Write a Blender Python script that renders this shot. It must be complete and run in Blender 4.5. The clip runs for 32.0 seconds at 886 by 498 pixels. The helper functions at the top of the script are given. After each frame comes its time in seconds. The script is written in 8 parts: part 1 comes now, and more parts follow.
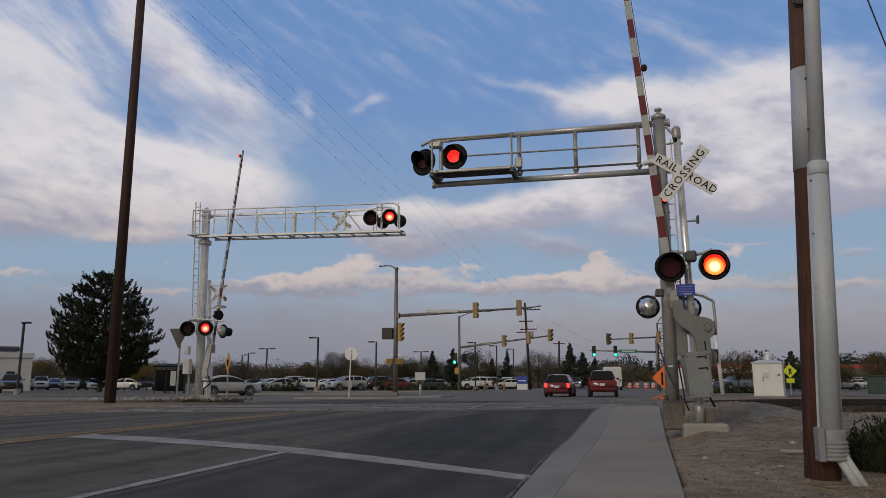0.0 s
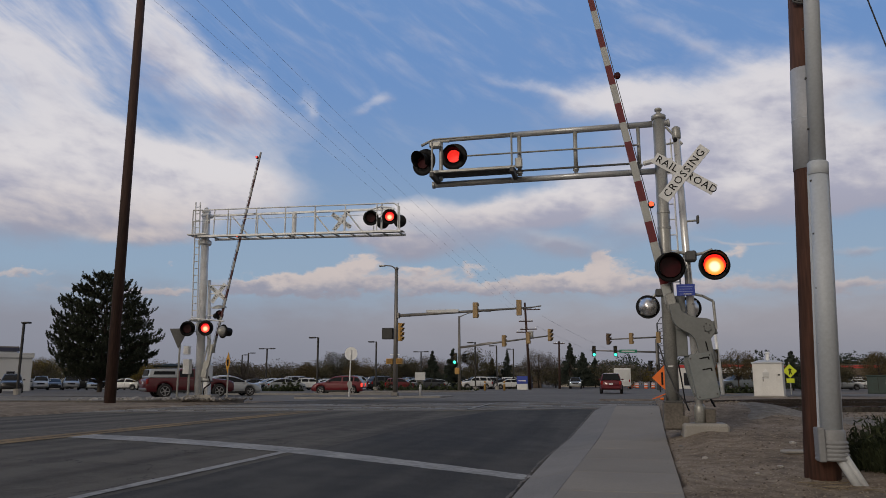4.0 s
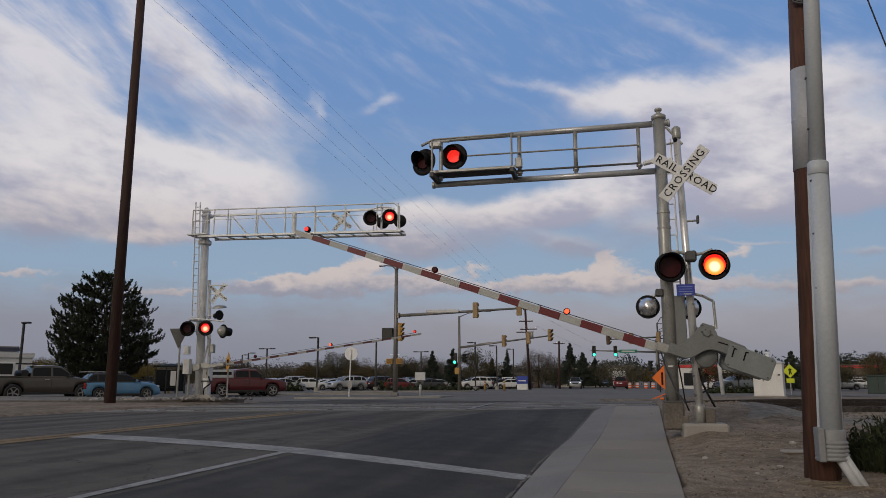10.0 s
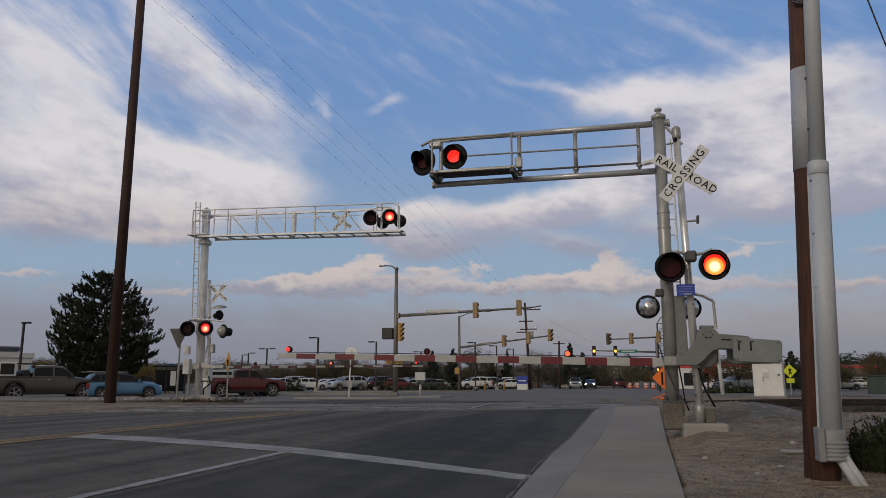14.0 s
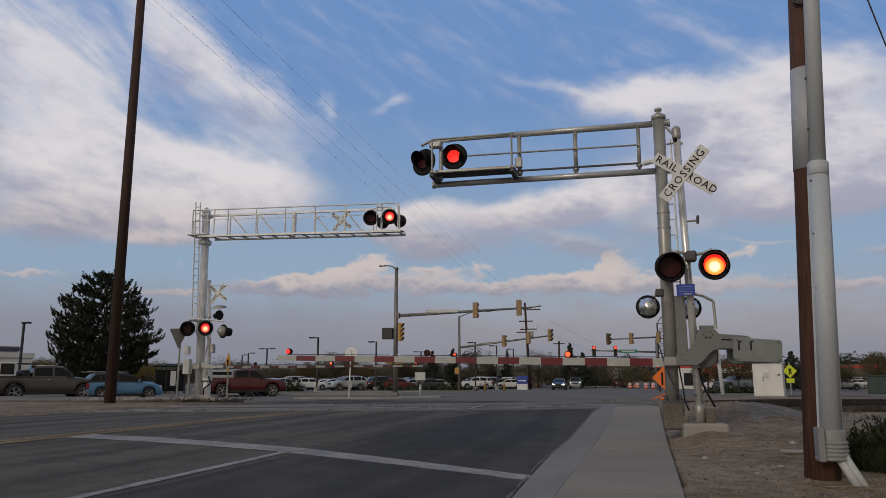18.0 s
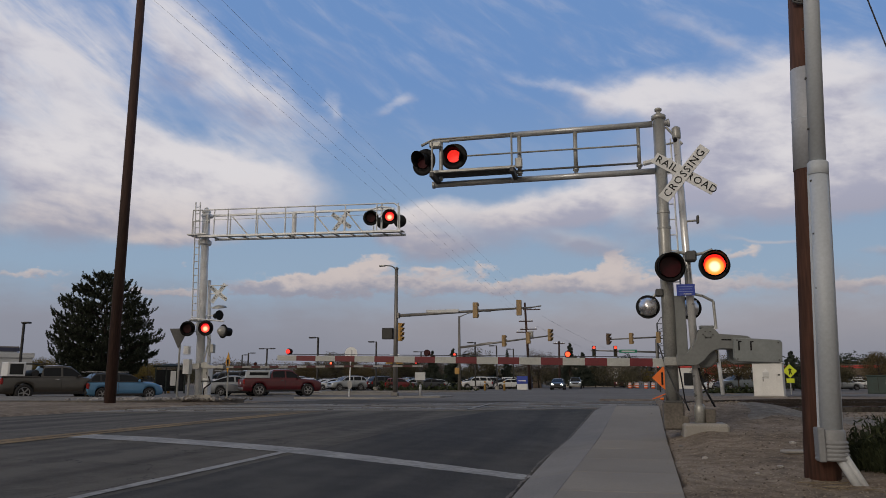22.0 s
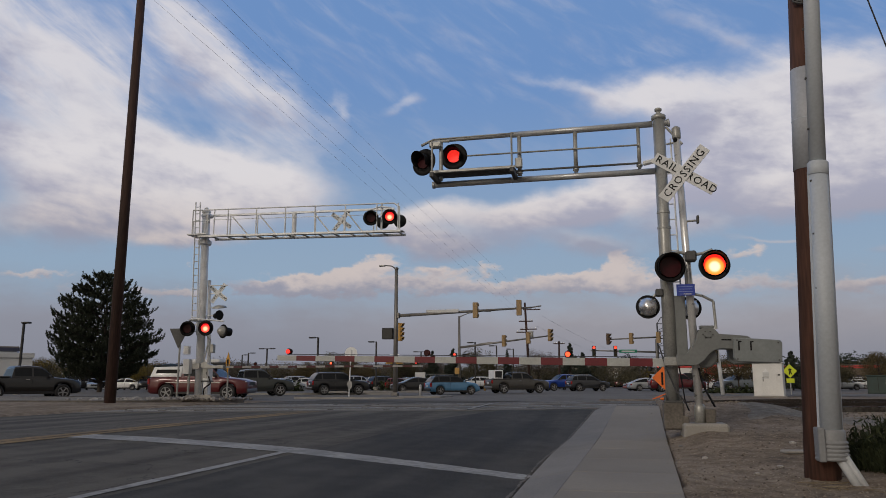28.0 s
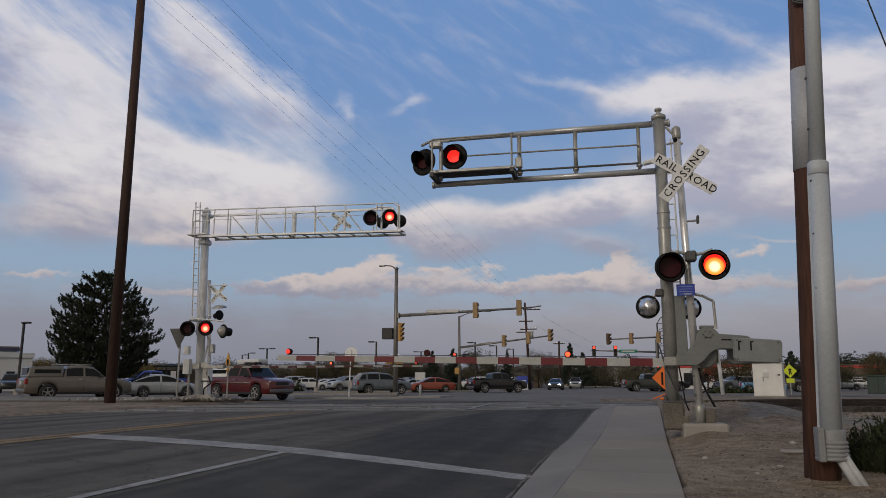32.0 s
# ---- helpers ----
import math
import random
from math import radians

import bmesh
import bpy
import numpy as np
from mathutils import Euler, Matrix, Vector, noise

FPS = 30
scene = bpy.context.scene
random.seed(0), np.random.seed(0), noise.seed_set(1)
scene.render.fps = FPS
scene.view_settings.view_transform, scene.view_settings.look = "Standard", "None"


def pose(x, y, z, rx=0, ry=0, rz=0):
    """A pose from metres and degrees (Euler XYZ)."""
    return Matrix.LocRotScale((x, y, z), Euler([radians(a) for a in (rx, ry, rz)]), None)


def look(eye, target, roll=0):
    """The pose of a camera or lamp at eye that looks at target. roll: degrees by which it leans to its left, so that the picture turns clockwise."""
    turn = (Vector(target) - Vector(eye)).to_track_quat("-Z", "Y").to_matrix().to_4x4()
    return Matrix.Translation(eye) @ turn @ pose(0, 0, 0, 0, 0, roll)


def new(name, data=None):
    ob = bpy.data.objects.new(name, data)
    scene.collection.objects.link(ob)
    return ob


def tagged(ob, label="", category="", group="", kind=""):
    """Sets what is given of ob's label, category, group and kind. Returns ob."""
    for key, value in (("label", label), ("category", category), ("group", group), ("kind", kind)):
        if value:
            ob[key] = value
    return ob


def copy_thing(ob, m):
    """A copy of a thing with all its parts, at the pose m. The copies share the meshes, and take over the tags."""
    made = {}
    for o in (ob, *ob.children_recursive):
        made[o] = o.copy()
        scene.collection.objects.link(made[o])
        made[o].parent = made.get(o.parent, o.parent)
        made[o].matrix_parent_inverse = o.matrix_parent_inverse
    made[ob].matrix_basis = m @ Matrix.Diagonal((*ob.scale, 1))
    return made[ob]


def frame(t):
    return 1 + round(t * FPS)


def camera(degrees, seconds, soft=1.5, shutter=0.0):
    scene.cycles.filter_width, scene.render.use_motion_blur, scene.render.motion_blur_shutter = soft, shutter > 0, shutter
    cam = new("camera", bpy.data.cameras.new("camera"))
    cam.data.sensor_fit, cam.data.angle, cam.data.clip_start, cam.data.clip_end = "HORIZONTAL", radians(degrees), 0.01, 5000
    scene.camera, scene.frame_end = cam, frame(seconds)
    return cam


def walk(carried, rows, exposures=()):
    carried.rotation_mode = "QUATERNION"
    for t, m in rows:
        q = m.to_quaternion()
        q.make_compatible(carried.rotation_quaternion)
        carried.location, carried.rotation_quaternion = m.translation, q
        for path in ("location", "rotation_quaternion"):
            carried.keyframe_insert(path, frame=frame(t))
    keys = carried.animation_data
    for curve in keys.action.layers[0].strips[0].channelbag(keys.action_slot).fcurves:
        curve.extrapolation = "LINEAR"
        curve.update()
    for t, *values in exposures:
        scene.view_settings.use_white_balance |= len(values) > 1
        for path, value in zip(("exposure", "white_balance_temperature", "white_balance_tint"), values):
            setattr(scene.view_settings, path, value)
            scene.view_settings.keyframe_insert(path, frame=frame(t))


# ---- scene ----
# ================= camera =================
cam = camera(62.19, 32.0, soft=0.62)
EYE = pose(0, 0, 1.35, 100.289, 0, 13.04)
walk(cam, [(0.0, EYE), (32.0, EYE)], exposures=[(0.0, 0.0), (32.0, 0.0)])

# ================= world and sun =================
SUN_ELEV, SUN_AZ = 24.0, 205.0
world = bpy.data.worlds.new("sky")
scene.world = world
world.use_nodes = True
wn, wl = world.node_tree.nodes, world.node_tree.links
wn.clear()
w_out = wn.new("ShaderNodeOutputWorld")
w_bg = wn.new("ShaderNodeBackground")
w_sky = wn.new("ShaderNodeTexSky")
w_sky.sky_type = "NISHITA"
w_sky.sun_disc = False
w_sky.sun_elevation = radians(SUN_ELEV)
w_sky.sun_rotation = radians(SUN_AZ)
w_sky.dust_density = 3.0
w_mix = wn.new("ShaderNodeMixRGB")
w_mix.inputs[0].default_value = 0.8
w_mix.inputs[2].default_value = (6.2, 5.6, 5.0, 1)
wl.new(w_sky.outputs[0], w_mix.inputs[1])
wl.new(w_mix.outputs[0], w_bg.inputs[0])
w_bg.inputs[1].default_value = 0.058
wl.new(w_bg.outputs[0], w_out.inputs[0])

sun_data = bpy.data.lights.new("sun", "SUN")
sun_data.energy, sun_data.angle, sun_data.color = 0.85, radians(14), (1.0, 0.90, 0.78)
sun = new("sun", sun_data)
az, el = radians(SUN_AZ), radians(SUN_ELEV)
sun_dir = Vector((math.sin(az) * math.cos(el), math.cos(az) * math.cos(el), math.sin(el)))
sun.matrix_world = look(sun_dir * 300, (0, 0, 0))


# ================= materials =================
def nodes_of(name):
    m = bpy.data.materials.new(name)
    m.use_nodes = True
    n, l = m.node_tree.nodes, m.node_tree.links
    return m, n, l, n["Principled BSDF"]


def mat(name, col, rough=0.6, metal=0.0, var=0.18, fine=30.0, broad=1.5, bump=0.15, tint=None, rand=0.0, coat=0.0, grain=None):
    """A surface with broad stains, fine grain and a slight relief."""
    m, n, l, p = nodes_of(name)
    tc = n.new("ShaderNodeTexCoord")
    a = n.new("ShaderNodeTexNoise")
    a.inputs["Scale"].default_value, a.inputs["Detail"].default_value = broad, 5
    b = n.new("ShaderNodeTexNoise")
    b.inputs["Scale"].default_value, b.inputs["Detail"].default_value = fine, 4
    src = tc.outputs["Object"]
    if grain:
        mp = n.new("ShaderNodeMapping")
        mp.inputs["Scale"].default_value = grain
        l.new(src, mp.inputs[0])
        src = mp.outputs[0]
    l.new(src, a.inputs["Vector"])
    l.new(src, b.inputs["Vector"])
    r1 = n.new("ShaderNodeValToRGB")
    r1.color_ramp.elements[0].position, r1.color_ramp.elements[1].position = 0.32, 0.7
    lo = [c * (1 - var) for c in col]
    hi = [min(1, c * (1 + var)) for c in (tint or col)]
    r1.color_ramp.elements[0].color, r1.color_ramp.elements[1].color = (*lo, 1), (*hi, 1)
    l.new(a.outputs[0], r1.inputs[0])
    r2 = n.new("ShaderNodeMapRange")
    r2.inputs[1].default_value, r2.inputs[2].default_value = 0.3, 0.7
    r2.inputs[3].default_value, r2.inputs[4].default_value = 1 - var, 1 + var
    l.new(b.outputs[0], r2.inputs[0])
    mul = n.new("ShaderNodeVectorMath")
    mul.operation = "SCALE"
    l.new(r1.outputs[0], mul.inputs[0])
    l.new(r2.outputs[0], mul.inputs["Scale"])
    last = mul
    if rand:
        oi = n.new("ShaderNodeObjectInfo")
        r3 = n.new("ShaderNodeMapRange")
        r3.inputs[3].default_value, r3.inputs[4].default_value = 1 - rand, 1 + rand
        l.new(oi.outputs["Random"], r3.inputs[0])
        last = n.new("ShaderNodeVectorMath")
        last.operation = "SCALE"
        l.new(mul.outputs[0], last.inputs[0])
        l.new(r3.outputs[0], last.inputs["Scale"])
    l.new(last.outputs[0], p.inputs["Base Color"])
    r4 = n.new("ShaderNodeMapRange")
    r4.inputs[3].default_value, r4.inputs[4].default_value = max(0.03, rough - 0.12), min(1, rough + 0.12)
    l.new(a.outputs[0], r4.inputs[0])
    l.new(r4.outputs[0], p.inputs["Roughness"])
    p.inputs["Metallic"].default_value = metal
    p.inputs["Coat Weight"].default_value = coat
    if bump:
        bp = n.new("ShaderNodeBump")
        bp.inputs["Strength"].default_value, bp.inputs["Distance"].default_value = bump, 0.01
        l.new(b.outputs[0], bp.inputs["Height"])
        l.new(bp.outputs[0], p.inputs["Normal"])
    return m


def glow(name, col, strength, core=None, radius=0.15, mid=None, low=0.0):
    """A lit lens: a hot core fades through mid to the rim; low shifts the core down, which paints in the hood's shade
    above it.
    """
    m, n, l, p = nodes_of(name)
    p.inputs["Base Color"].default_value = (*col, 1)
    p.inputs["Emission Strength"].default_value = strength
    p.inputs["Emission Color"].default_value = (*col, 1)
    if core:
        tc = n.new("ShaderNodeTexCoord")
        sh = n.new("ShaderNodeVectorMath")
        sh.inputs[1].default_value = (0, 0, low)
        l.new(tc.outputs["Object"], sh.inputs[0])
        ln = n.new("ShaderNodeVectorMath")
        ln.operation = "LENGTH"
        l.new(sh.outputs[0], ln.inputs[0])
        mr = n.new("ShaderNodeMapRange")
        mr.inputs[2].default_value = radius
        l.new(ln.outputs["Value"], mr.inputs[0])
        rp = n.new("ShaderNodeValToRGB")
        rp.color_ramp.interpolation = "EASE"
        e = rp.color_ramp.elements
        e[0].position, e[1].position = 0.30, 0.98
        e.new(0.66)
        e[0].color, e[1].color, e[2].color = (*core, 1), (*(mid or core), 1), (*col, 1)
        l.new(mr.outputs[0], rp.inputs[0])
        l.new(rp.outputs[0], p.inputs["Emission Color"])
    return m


GALV = mat("galvanised_steel", (0.36, 0.36, 0.345), 0.42, 0.35, 0.16, 40, 3, 0.1)
# the beams' copy of the steel: sky reflection put into a brighter base
GALV_BEAM = mat("sky_lit_galvanised_tube", (0.47, 0.48, 0.49), 0.36, 0.45, 0.14, 40, 3, 0.1)
GALV_LIGHT = mat("painted_silver_steel", (0.74, 0.75, 0.76), 0.45, 0.1, 0.12, 40, 3, 0.08)
GALV_DARK = mat("weathered_steel_grating", (0.10, 0.10, 0.10), 0.7, 0.3)
ALUM = mat("aluminium_paint", (0.72, 0.72, 0.72), 0.30, 0.5, 0.1, 60, 4, 0.05)
GATE_GREY = mat("grey_enamel", (0.19, 0.20, 0.20), 0.5, 0.2, 0.07, 18, 3, 0.02)
BLACK = mat("matt_black_paint", (0.009, 0.009, 0.010), 0.6, 0, 0.3, 40, 4, 0.05)
BLACK.node_tree.nodes["Principled BSDF"].inputs["Specular IOR Level"].default_value = 0.2
RUBBER = mat("tyre_rubber", (0.02, 0.02, 0.021), 0.85)
WHITE = mat("white_sheeting", (0.72, 0.73, 0.74), 0.5, 0, 0.06, 60, 3, 0.03)
RED_SHEET = mat("red_sheeting", (0.135, 0.012, 0.019), 0.5, 0, 0.12, 60, 5, 0.03)
GREY_WHITE = mat("white_arm_sheeting", (0.40, 0.41, 0.40), 0.5, 0, 0.1, 50, 4, 0.03)
CONC = mat("concrete", (0.29, 0.275, 0.255), 0.9, 0, 0.14, 45, 1.2, 0.35)
CONC_DARK = mat("stained_concrete", (0.13, 0.115, 0.10), 0.9, 0, 0.25, 25, 2, 0.4)
KERB = mat("kerb_concrete", (0.20, 0.188, 0.175), 0.9, 0, 0.14, 40, 1.0, 0.35, rand=0.06)
SLAB = mat("pavement_concrete", (0.235, 0.21, 0.178), 0.9, 0, 0.1, 60, 0.8, 0.3, rand=0.05)
PAINT_WHITE = mat("worn_road_paint", (0.27, 0.265, 0.255), 0.8, 0, 0.26, 14, 2, 0.3)
PAINT_YELLOW = mat("worn_yellow_paint", (0.185, 0.122, 0.05), 0.85, 0, 0.34, 12, 0.5, 0.3)
WOOD_POLE = mat("creosoted_wood", (0.045, 0.022, 0.017), 0.85, 0, 0.35, 26, 2.2, 0.5, grain=(1, 1, 0.1))
WOOD_POLE_RED = mat("brown_pole_wood", (0.088, 0.039, 0.026), 0.85, 0, 0.38, 30, 3.0, 0.6, grain=(1, 1, 0.07))
PVC = mat("grey_conduit_plastic", (0.44, 0.475, 0.52), 0.5, 0, 0.06, 30, 1, 0.03)
PVC_WRAP = mat("grey_pole_wrap", (0.38, 0.395, 0.43), 0.5, 0, 0.08, 30, 2, 0.05)
GUARD = mat("grey_guard_plastic", (0.23, 0.235, 0.245), 0.55, 0, 0.08, 30, 2, 0.05)
PVC_LIGHT = mat("white_plastic_pipe", (0.40, 0.41, 0.42), 0.5, 0, 0.08)
SIGN_BACK = mat("bare_aluminium_sign", (0.26, 0.26, 0.26), 0.5, 0.5, 0.1)
SIGN_BACK_PALE = mat("pale_sign_back", (0.55, 0.56, 0.57), 0.6, 0.1, 0.06)
YELLOW = mat("signal_yellow", (0.42, 0.24, 0.06), 0.5, 0, 0.1)
TAN = mat("tan_signal_housing", (0.30, 0.20, 0.095), 0.55, 0, 0.12)
SIGN_YELLOW = mat("fluorescent_yellow_sign", (0.62, 0.70, 0.03), 0.5, 0, 0.06)
AMBER = mat("amber_sign", (0.60, 0.29, 0.02), 0.5, 0, 0.08)
ORANGE = mat("orange_sign", (0.80, 0.17, 0.02), 0.5, 0, 0.06)
BLUE_SIGN = mat("blue_sign", (0.03, 0.06, 0.36), 0.5, 0, 0.06)
GREEN_SIGN = mat("green_sign", (0.02, 0.22, 0.13), 0.5, 0, 0.06)
DARK_RED_LENS = mat("unlit_red_lens", (0.04, 0.003, 0.006), 0.35, 0, 0.2, 80, 12, 0.1)
DARK_RED_LENS.node_tree.nodes["Principled BSDF"].inputs["Specular IOR Level"].default_value = 0.25
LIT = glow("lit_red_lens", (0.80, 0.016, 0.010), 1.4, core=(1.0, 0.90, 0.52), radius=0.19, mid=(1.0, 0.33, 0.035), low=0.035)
LIT_SOFT = glow("lit_red_lens_soft", (1.0, 0.03, 0.02), 0.86)
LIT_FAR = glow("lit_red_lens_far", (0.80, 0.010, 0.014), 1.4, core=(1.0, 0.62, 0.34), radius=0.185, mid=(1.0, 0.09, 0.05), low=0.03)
GATE_LIT = glow("lit_gate_lamp", (1.0, 0.06, 0.02), 2.8)
GATE_TIP = glow("lit_tip_lamp", (0.9, 0.03, 0.02), 0.9)
GREEN_LIT = glow("lit_green_signal", (0.05, 1.0, 0.55), 2.2)
RED_LIT = glow("lit_red_signal", (1.0, 0.06, 0.03), 2.0)
SILVER_BOWL = mat("bare_aluminium_bowl", (0.72, 0.72, 0.74), 0.28, 0.8, 0.06, 30, 4, 0.05)
WIRE = mat("black_cable", (0.05, 0.05, 0.055), 0.6, 0, 0.1, 20, 1, 0.0)


def ground_mat(name, dark, mid, light, rough, fine, mid_scale, broad, bump, crack=0.0, streak=0.0):
    m, n, l, p = nodes_of(name)
    tc = n.new("ShaderNodeTexCoord")
    ns = []
    for sc, det in ((fine, 6), (mid_scale, 5), (broad, 4)):
        t = n.new("ShaderNodeTexNoise")
        t.inputs["Scale"].default_value, t.inputs["Detail"].default_value = sc, det
        l.new(tc.outputs["Object"], t.inputs["Vector"])
        ns.append(t)
    add = n.new("ShaderNodeMath")
    add.operation = "MULTIPLY_ADD"
    l.new(ns[0].outputs[0], add.inputs[0])
    add.inputs[1].default_value = 0.7
    l.new(ns[1].outputs[0], add.inputs[2])
    add2 = n.new("ShaderNodeMath")
    add2.operation = "MULTIPLY_ADD"
    l.new(ns[2].outputs[0], add2.inputs[0])
    add2.inputs[1].default_value = 0.8
    l.new(add.outputs[0], add2.inputs[2])
    src = add2
    if streak:
        mp = n.new("ShaderNodeMapping")
        mp.inputs["Scale"].default_value = (1.7, 0.05, 1)
        l.new(tc.outputs["Object"], mp.inputs[0])
        st = n.new("ShaderNodeTexNoise")
        st.inputs["Scale"].default_value, st.inputs["Detail"].default_value = 0.9, 3
        l.new(mp.outputs[0], st.inputs["Vector"])
        add3 = n.new("ShaderNodeMath")
        add3.operation = "MULTIPLY_ADD"
        l.new(st.outputs[0], add3.inputs[0])
        add3.inputs[1].default_value = streak
        l.new(add2.outputs[0], add3.inputs[2])
        src = n.new("ShaderNodeMath")
        src.operation = "SUBTRACT"
        l.new(add3.outputs[0], src.inputs[0])
        src.inputs[1].default_value = streak * 0.5
    ramp = n.new("ShaderNodeValToRGB")
    e = ramp.color_ramp.elements
    e[0].position, e[1].position = 0.85, 1.42
    e[0].color, e[1].color = (*dark, 1), (*light, 1)
    e.new(0.99)
    half = n.new("ShaderNodeMapRange")
    half.inputs[1].default_value, half.inputs[2].default_value = 0.92, 1.58
    l.new(src.outputs[0], half.inputs[0])
    e[0].position, e[1].position, e[2].position = 0.05, 0.5, 0.95
    e[0].color, e[1].color, e[2].color = (*dark, 1), (*mid, 1), (*light, 1)
    l.new(half.outputs[0], ramp.inputs[0])
    col = ramp.outputs[0]
    if crack:
        vor = n.new("ShaderNodeTexVoronoi")
        vor.feature = "DISTANCE_TO_EDGE"
        vor.inputs["Scale"].default_value = 0.33
        wv = n.new("ShaderNodeVectorMath")
        wv.operation = "MULTIPLY_ADD"
        l.new(ns[1].outputs["Color"], wv.inputs[0])
        wv.inputs[1].default_value = (1.2, 1.2, 0)
        l.new(tc.outputs["Object"], wv.inputs[2])
        l.new(wv.outputs[0], vor.inputs["Vector"])
        lt = n.new("ShaderNodeMath")
        lt.operation = "LESS_THAN"
        l.new(vor.outputs["Distance"], lt.inputs[0])
        lt.inputs[1].default_value = crack
        cm = n.new("ShaderNodeMixRGB")
        l.new(lt.outputs[0], cm.inputs[0])
        l.new(ramp.outputs[0], cm.inputs[1])
        cm.inputs[2].default_value = (*[c * 0.5 for c in dark], 1)
        col = cm.outputs[0]
    l.new(col, p.inputs["Base Color"])
    p.inputs["Roughness"].default_value = rough
    p.inputs["Specular IOR Level"].default_value = 0.3
    bp = n.new("ShaderNodeBump")
    bp.inputs["Strength"].default_value, bp.inputs["Distance"].default_value = bump, 0.02
    l.new(add.outputs[0], bp.inputs["Height"])
    l.new(bp.outputs[0], p.inputs["Normal"])
    return m


ASPHALT = ground_mat("asphalt", (0.053, 0.047, 0.039), (0.079, 0.070, 0.058), (0.114, 0.102, 0.086), 0.9, 50, 2.5, 0.3, 0.6, 0.003, 2.4)
ASPHALT_DARK = ground_mat("newer_asphalt", (0.030, 0.028, 0.027), (0.045, 0.042, 0.038), (0.068, 0.063, 0.056), 0.9, 50, 2.0, 0.36, 0.6, 0.0, 2.2)
ASPHALT_FAR = ground_mat("old_asphalt", (0.110, 0.102, 0.094), (0.145, 0.135, 0.124), (0.185, 0.172, 0.158), 0.9, 30, 2, 0.12, 0.3)
PANEL = ground_mat("crossing_asphalt", (0.10, 0.094, 0.088), (0.145, 0.137, 0.128), (0.19, 0.18, 0.168), 0.9, 30, 3, 0.5, 0.5)
DIRT = ground_mat("gravelly_dirt", (0.092, 0.068, 0.047), (0.19, 0.147, 0.105), (0.30, 0.245, 0.185), 0.95, 26, 4.5, 0.6, 1.0)
BALLAST = ground_mat("track_ballast", (0.012, 0.011, 0.010), (0.034, 0.030, 0.027), (0.095, 0.086, 0.078), 0.95, 14, 4, 0.5, 1.0)
DRY_GRASS = ground_mat("dry_verge", (0.13, 0.10, 0.06), (0.19, 0.15, 0.10), (0.26, 0.22, 0.15), 0.95, 40, 3, 0.3, 0.8)


# ================= mesh helpers =================
def thing(name, loc=(0, 0, 0), rz=0.0, label="", category="", group="", kind=""):
    ob = new(name)
    ob.matrix_world = pose(*loc, 0, 0, rz)
    ob.empty_display_size = 0.2
    return tagged(ob, label, category, group, kind)


def mesh_of(name, bm, *mats, smooth=False):
    me = bpy.data.meshes.new(name)
    bm.normal_update()
    bm.to_mesh(me)
    bm.free()
    for m in mats:
        me.materials.append(m)
    if smooth:
        me.polygons.foreach_set("use_smooth", [True] * len(me.polygons))
    return me


def part(name, bm, material, parent=None, label="", smooth=False, loc=None):
    mats = material if isinstance(material, (list, tuple)) else (material,)
    ob = new(name, mesh_of(name, bm, *mats, smooth=smooth))
    if parent is not None:
        ob.parent = parent
    if loc is not None:
        ob.location = loc
    return tagged(ob, label)


def raw(name, verts, faces, material, parent=None, label="", smooth=False):
    me = bpy.data.meshes.new(name)
    me.from_pydata(verts, [], faces)
    me.materials.append(material)
    if smooth:
        me.polygons.foreach_set("use_smooth", [True] * len(me.polygons))
    ob = new(name, me)
    if parent is not None:
        ob.parent = parent
    return tagged(ob, label)


def box(c, s, bevel=0.0, m=None, bm=None, seg=1):
    own = bmesh.new()
    bmesh.ops.create_cube(own, size=1)
    for v in own.verts:
        v.co = Vector((v.co.x * s[0], v.co.y * s[1], v.co.z * s[2]))
    if bevel:
        bmesh.ops.bevel(own, geom=list(own.edges), offset=bevel, segments=seg, affect="EDGES", profile=0.5)
    mx = Matrix.Translation(c) @ (m or Matrix.Identity(4))
    bmesh.ops.transform(own, matrix=mx, verts=own.verts)
    return merged(bm, own)


def merged(bm, own):
    if bm is None:
        return own
    me = bpy.data.meshes.new("tmp")
    own.to_mesh(me)
    own.free()
    bm.from_mesh(me)
    bpy.data.meshes.remove(me)
    return bm


def tube(p0, p1, r0, r1=None, n=12, bm=None):
    p0, p1 = Vector(p0), Vector(p1)
    r1 = r0 if r1 is None else r1
    d = p1 - p0
    own = bmesh.new()
    bmesh.ops.create_cone(own, cap_ends=True, segments=n, radius1=r0, radius2=r1, depth=d.length)
    mx = Matrix.Translation((p0 + p1) / 2) @ d.to_track_quat("Z", "Y").to_matrix().to_4x4()
    bmesh.ops.transform(own, matrix=mx, verts=own.verts)
    return merged(bm, own)


def lathe(profile, n=24, m=None, bm=None):
    """Turns (radius, height) pairs round the z axis."""
    own = bmesh.new()
    rings = []
    for r, h in profile:
        rings.append([own.verts.new((r * math.cos(2 * math.pi * i / n), r * math.sin(2 * math.pi * i / n), h)) for i in range(n)])
    for a, b in zip(rings, rings[1:]):
        for i in range(n):
            own.faces.new((a[i], a[(i + 1) % n], b[(i + 1) % n], b[i]))
    for ring, flip in ((rings[0], True), (rings[-1], False)):
        own.faces.new(list(reversed(ring)) if flip else ring)
    if m:
        bmesh.ops.transform(own, matrix=m, verts=own.verts)
    return merged(bm, own)


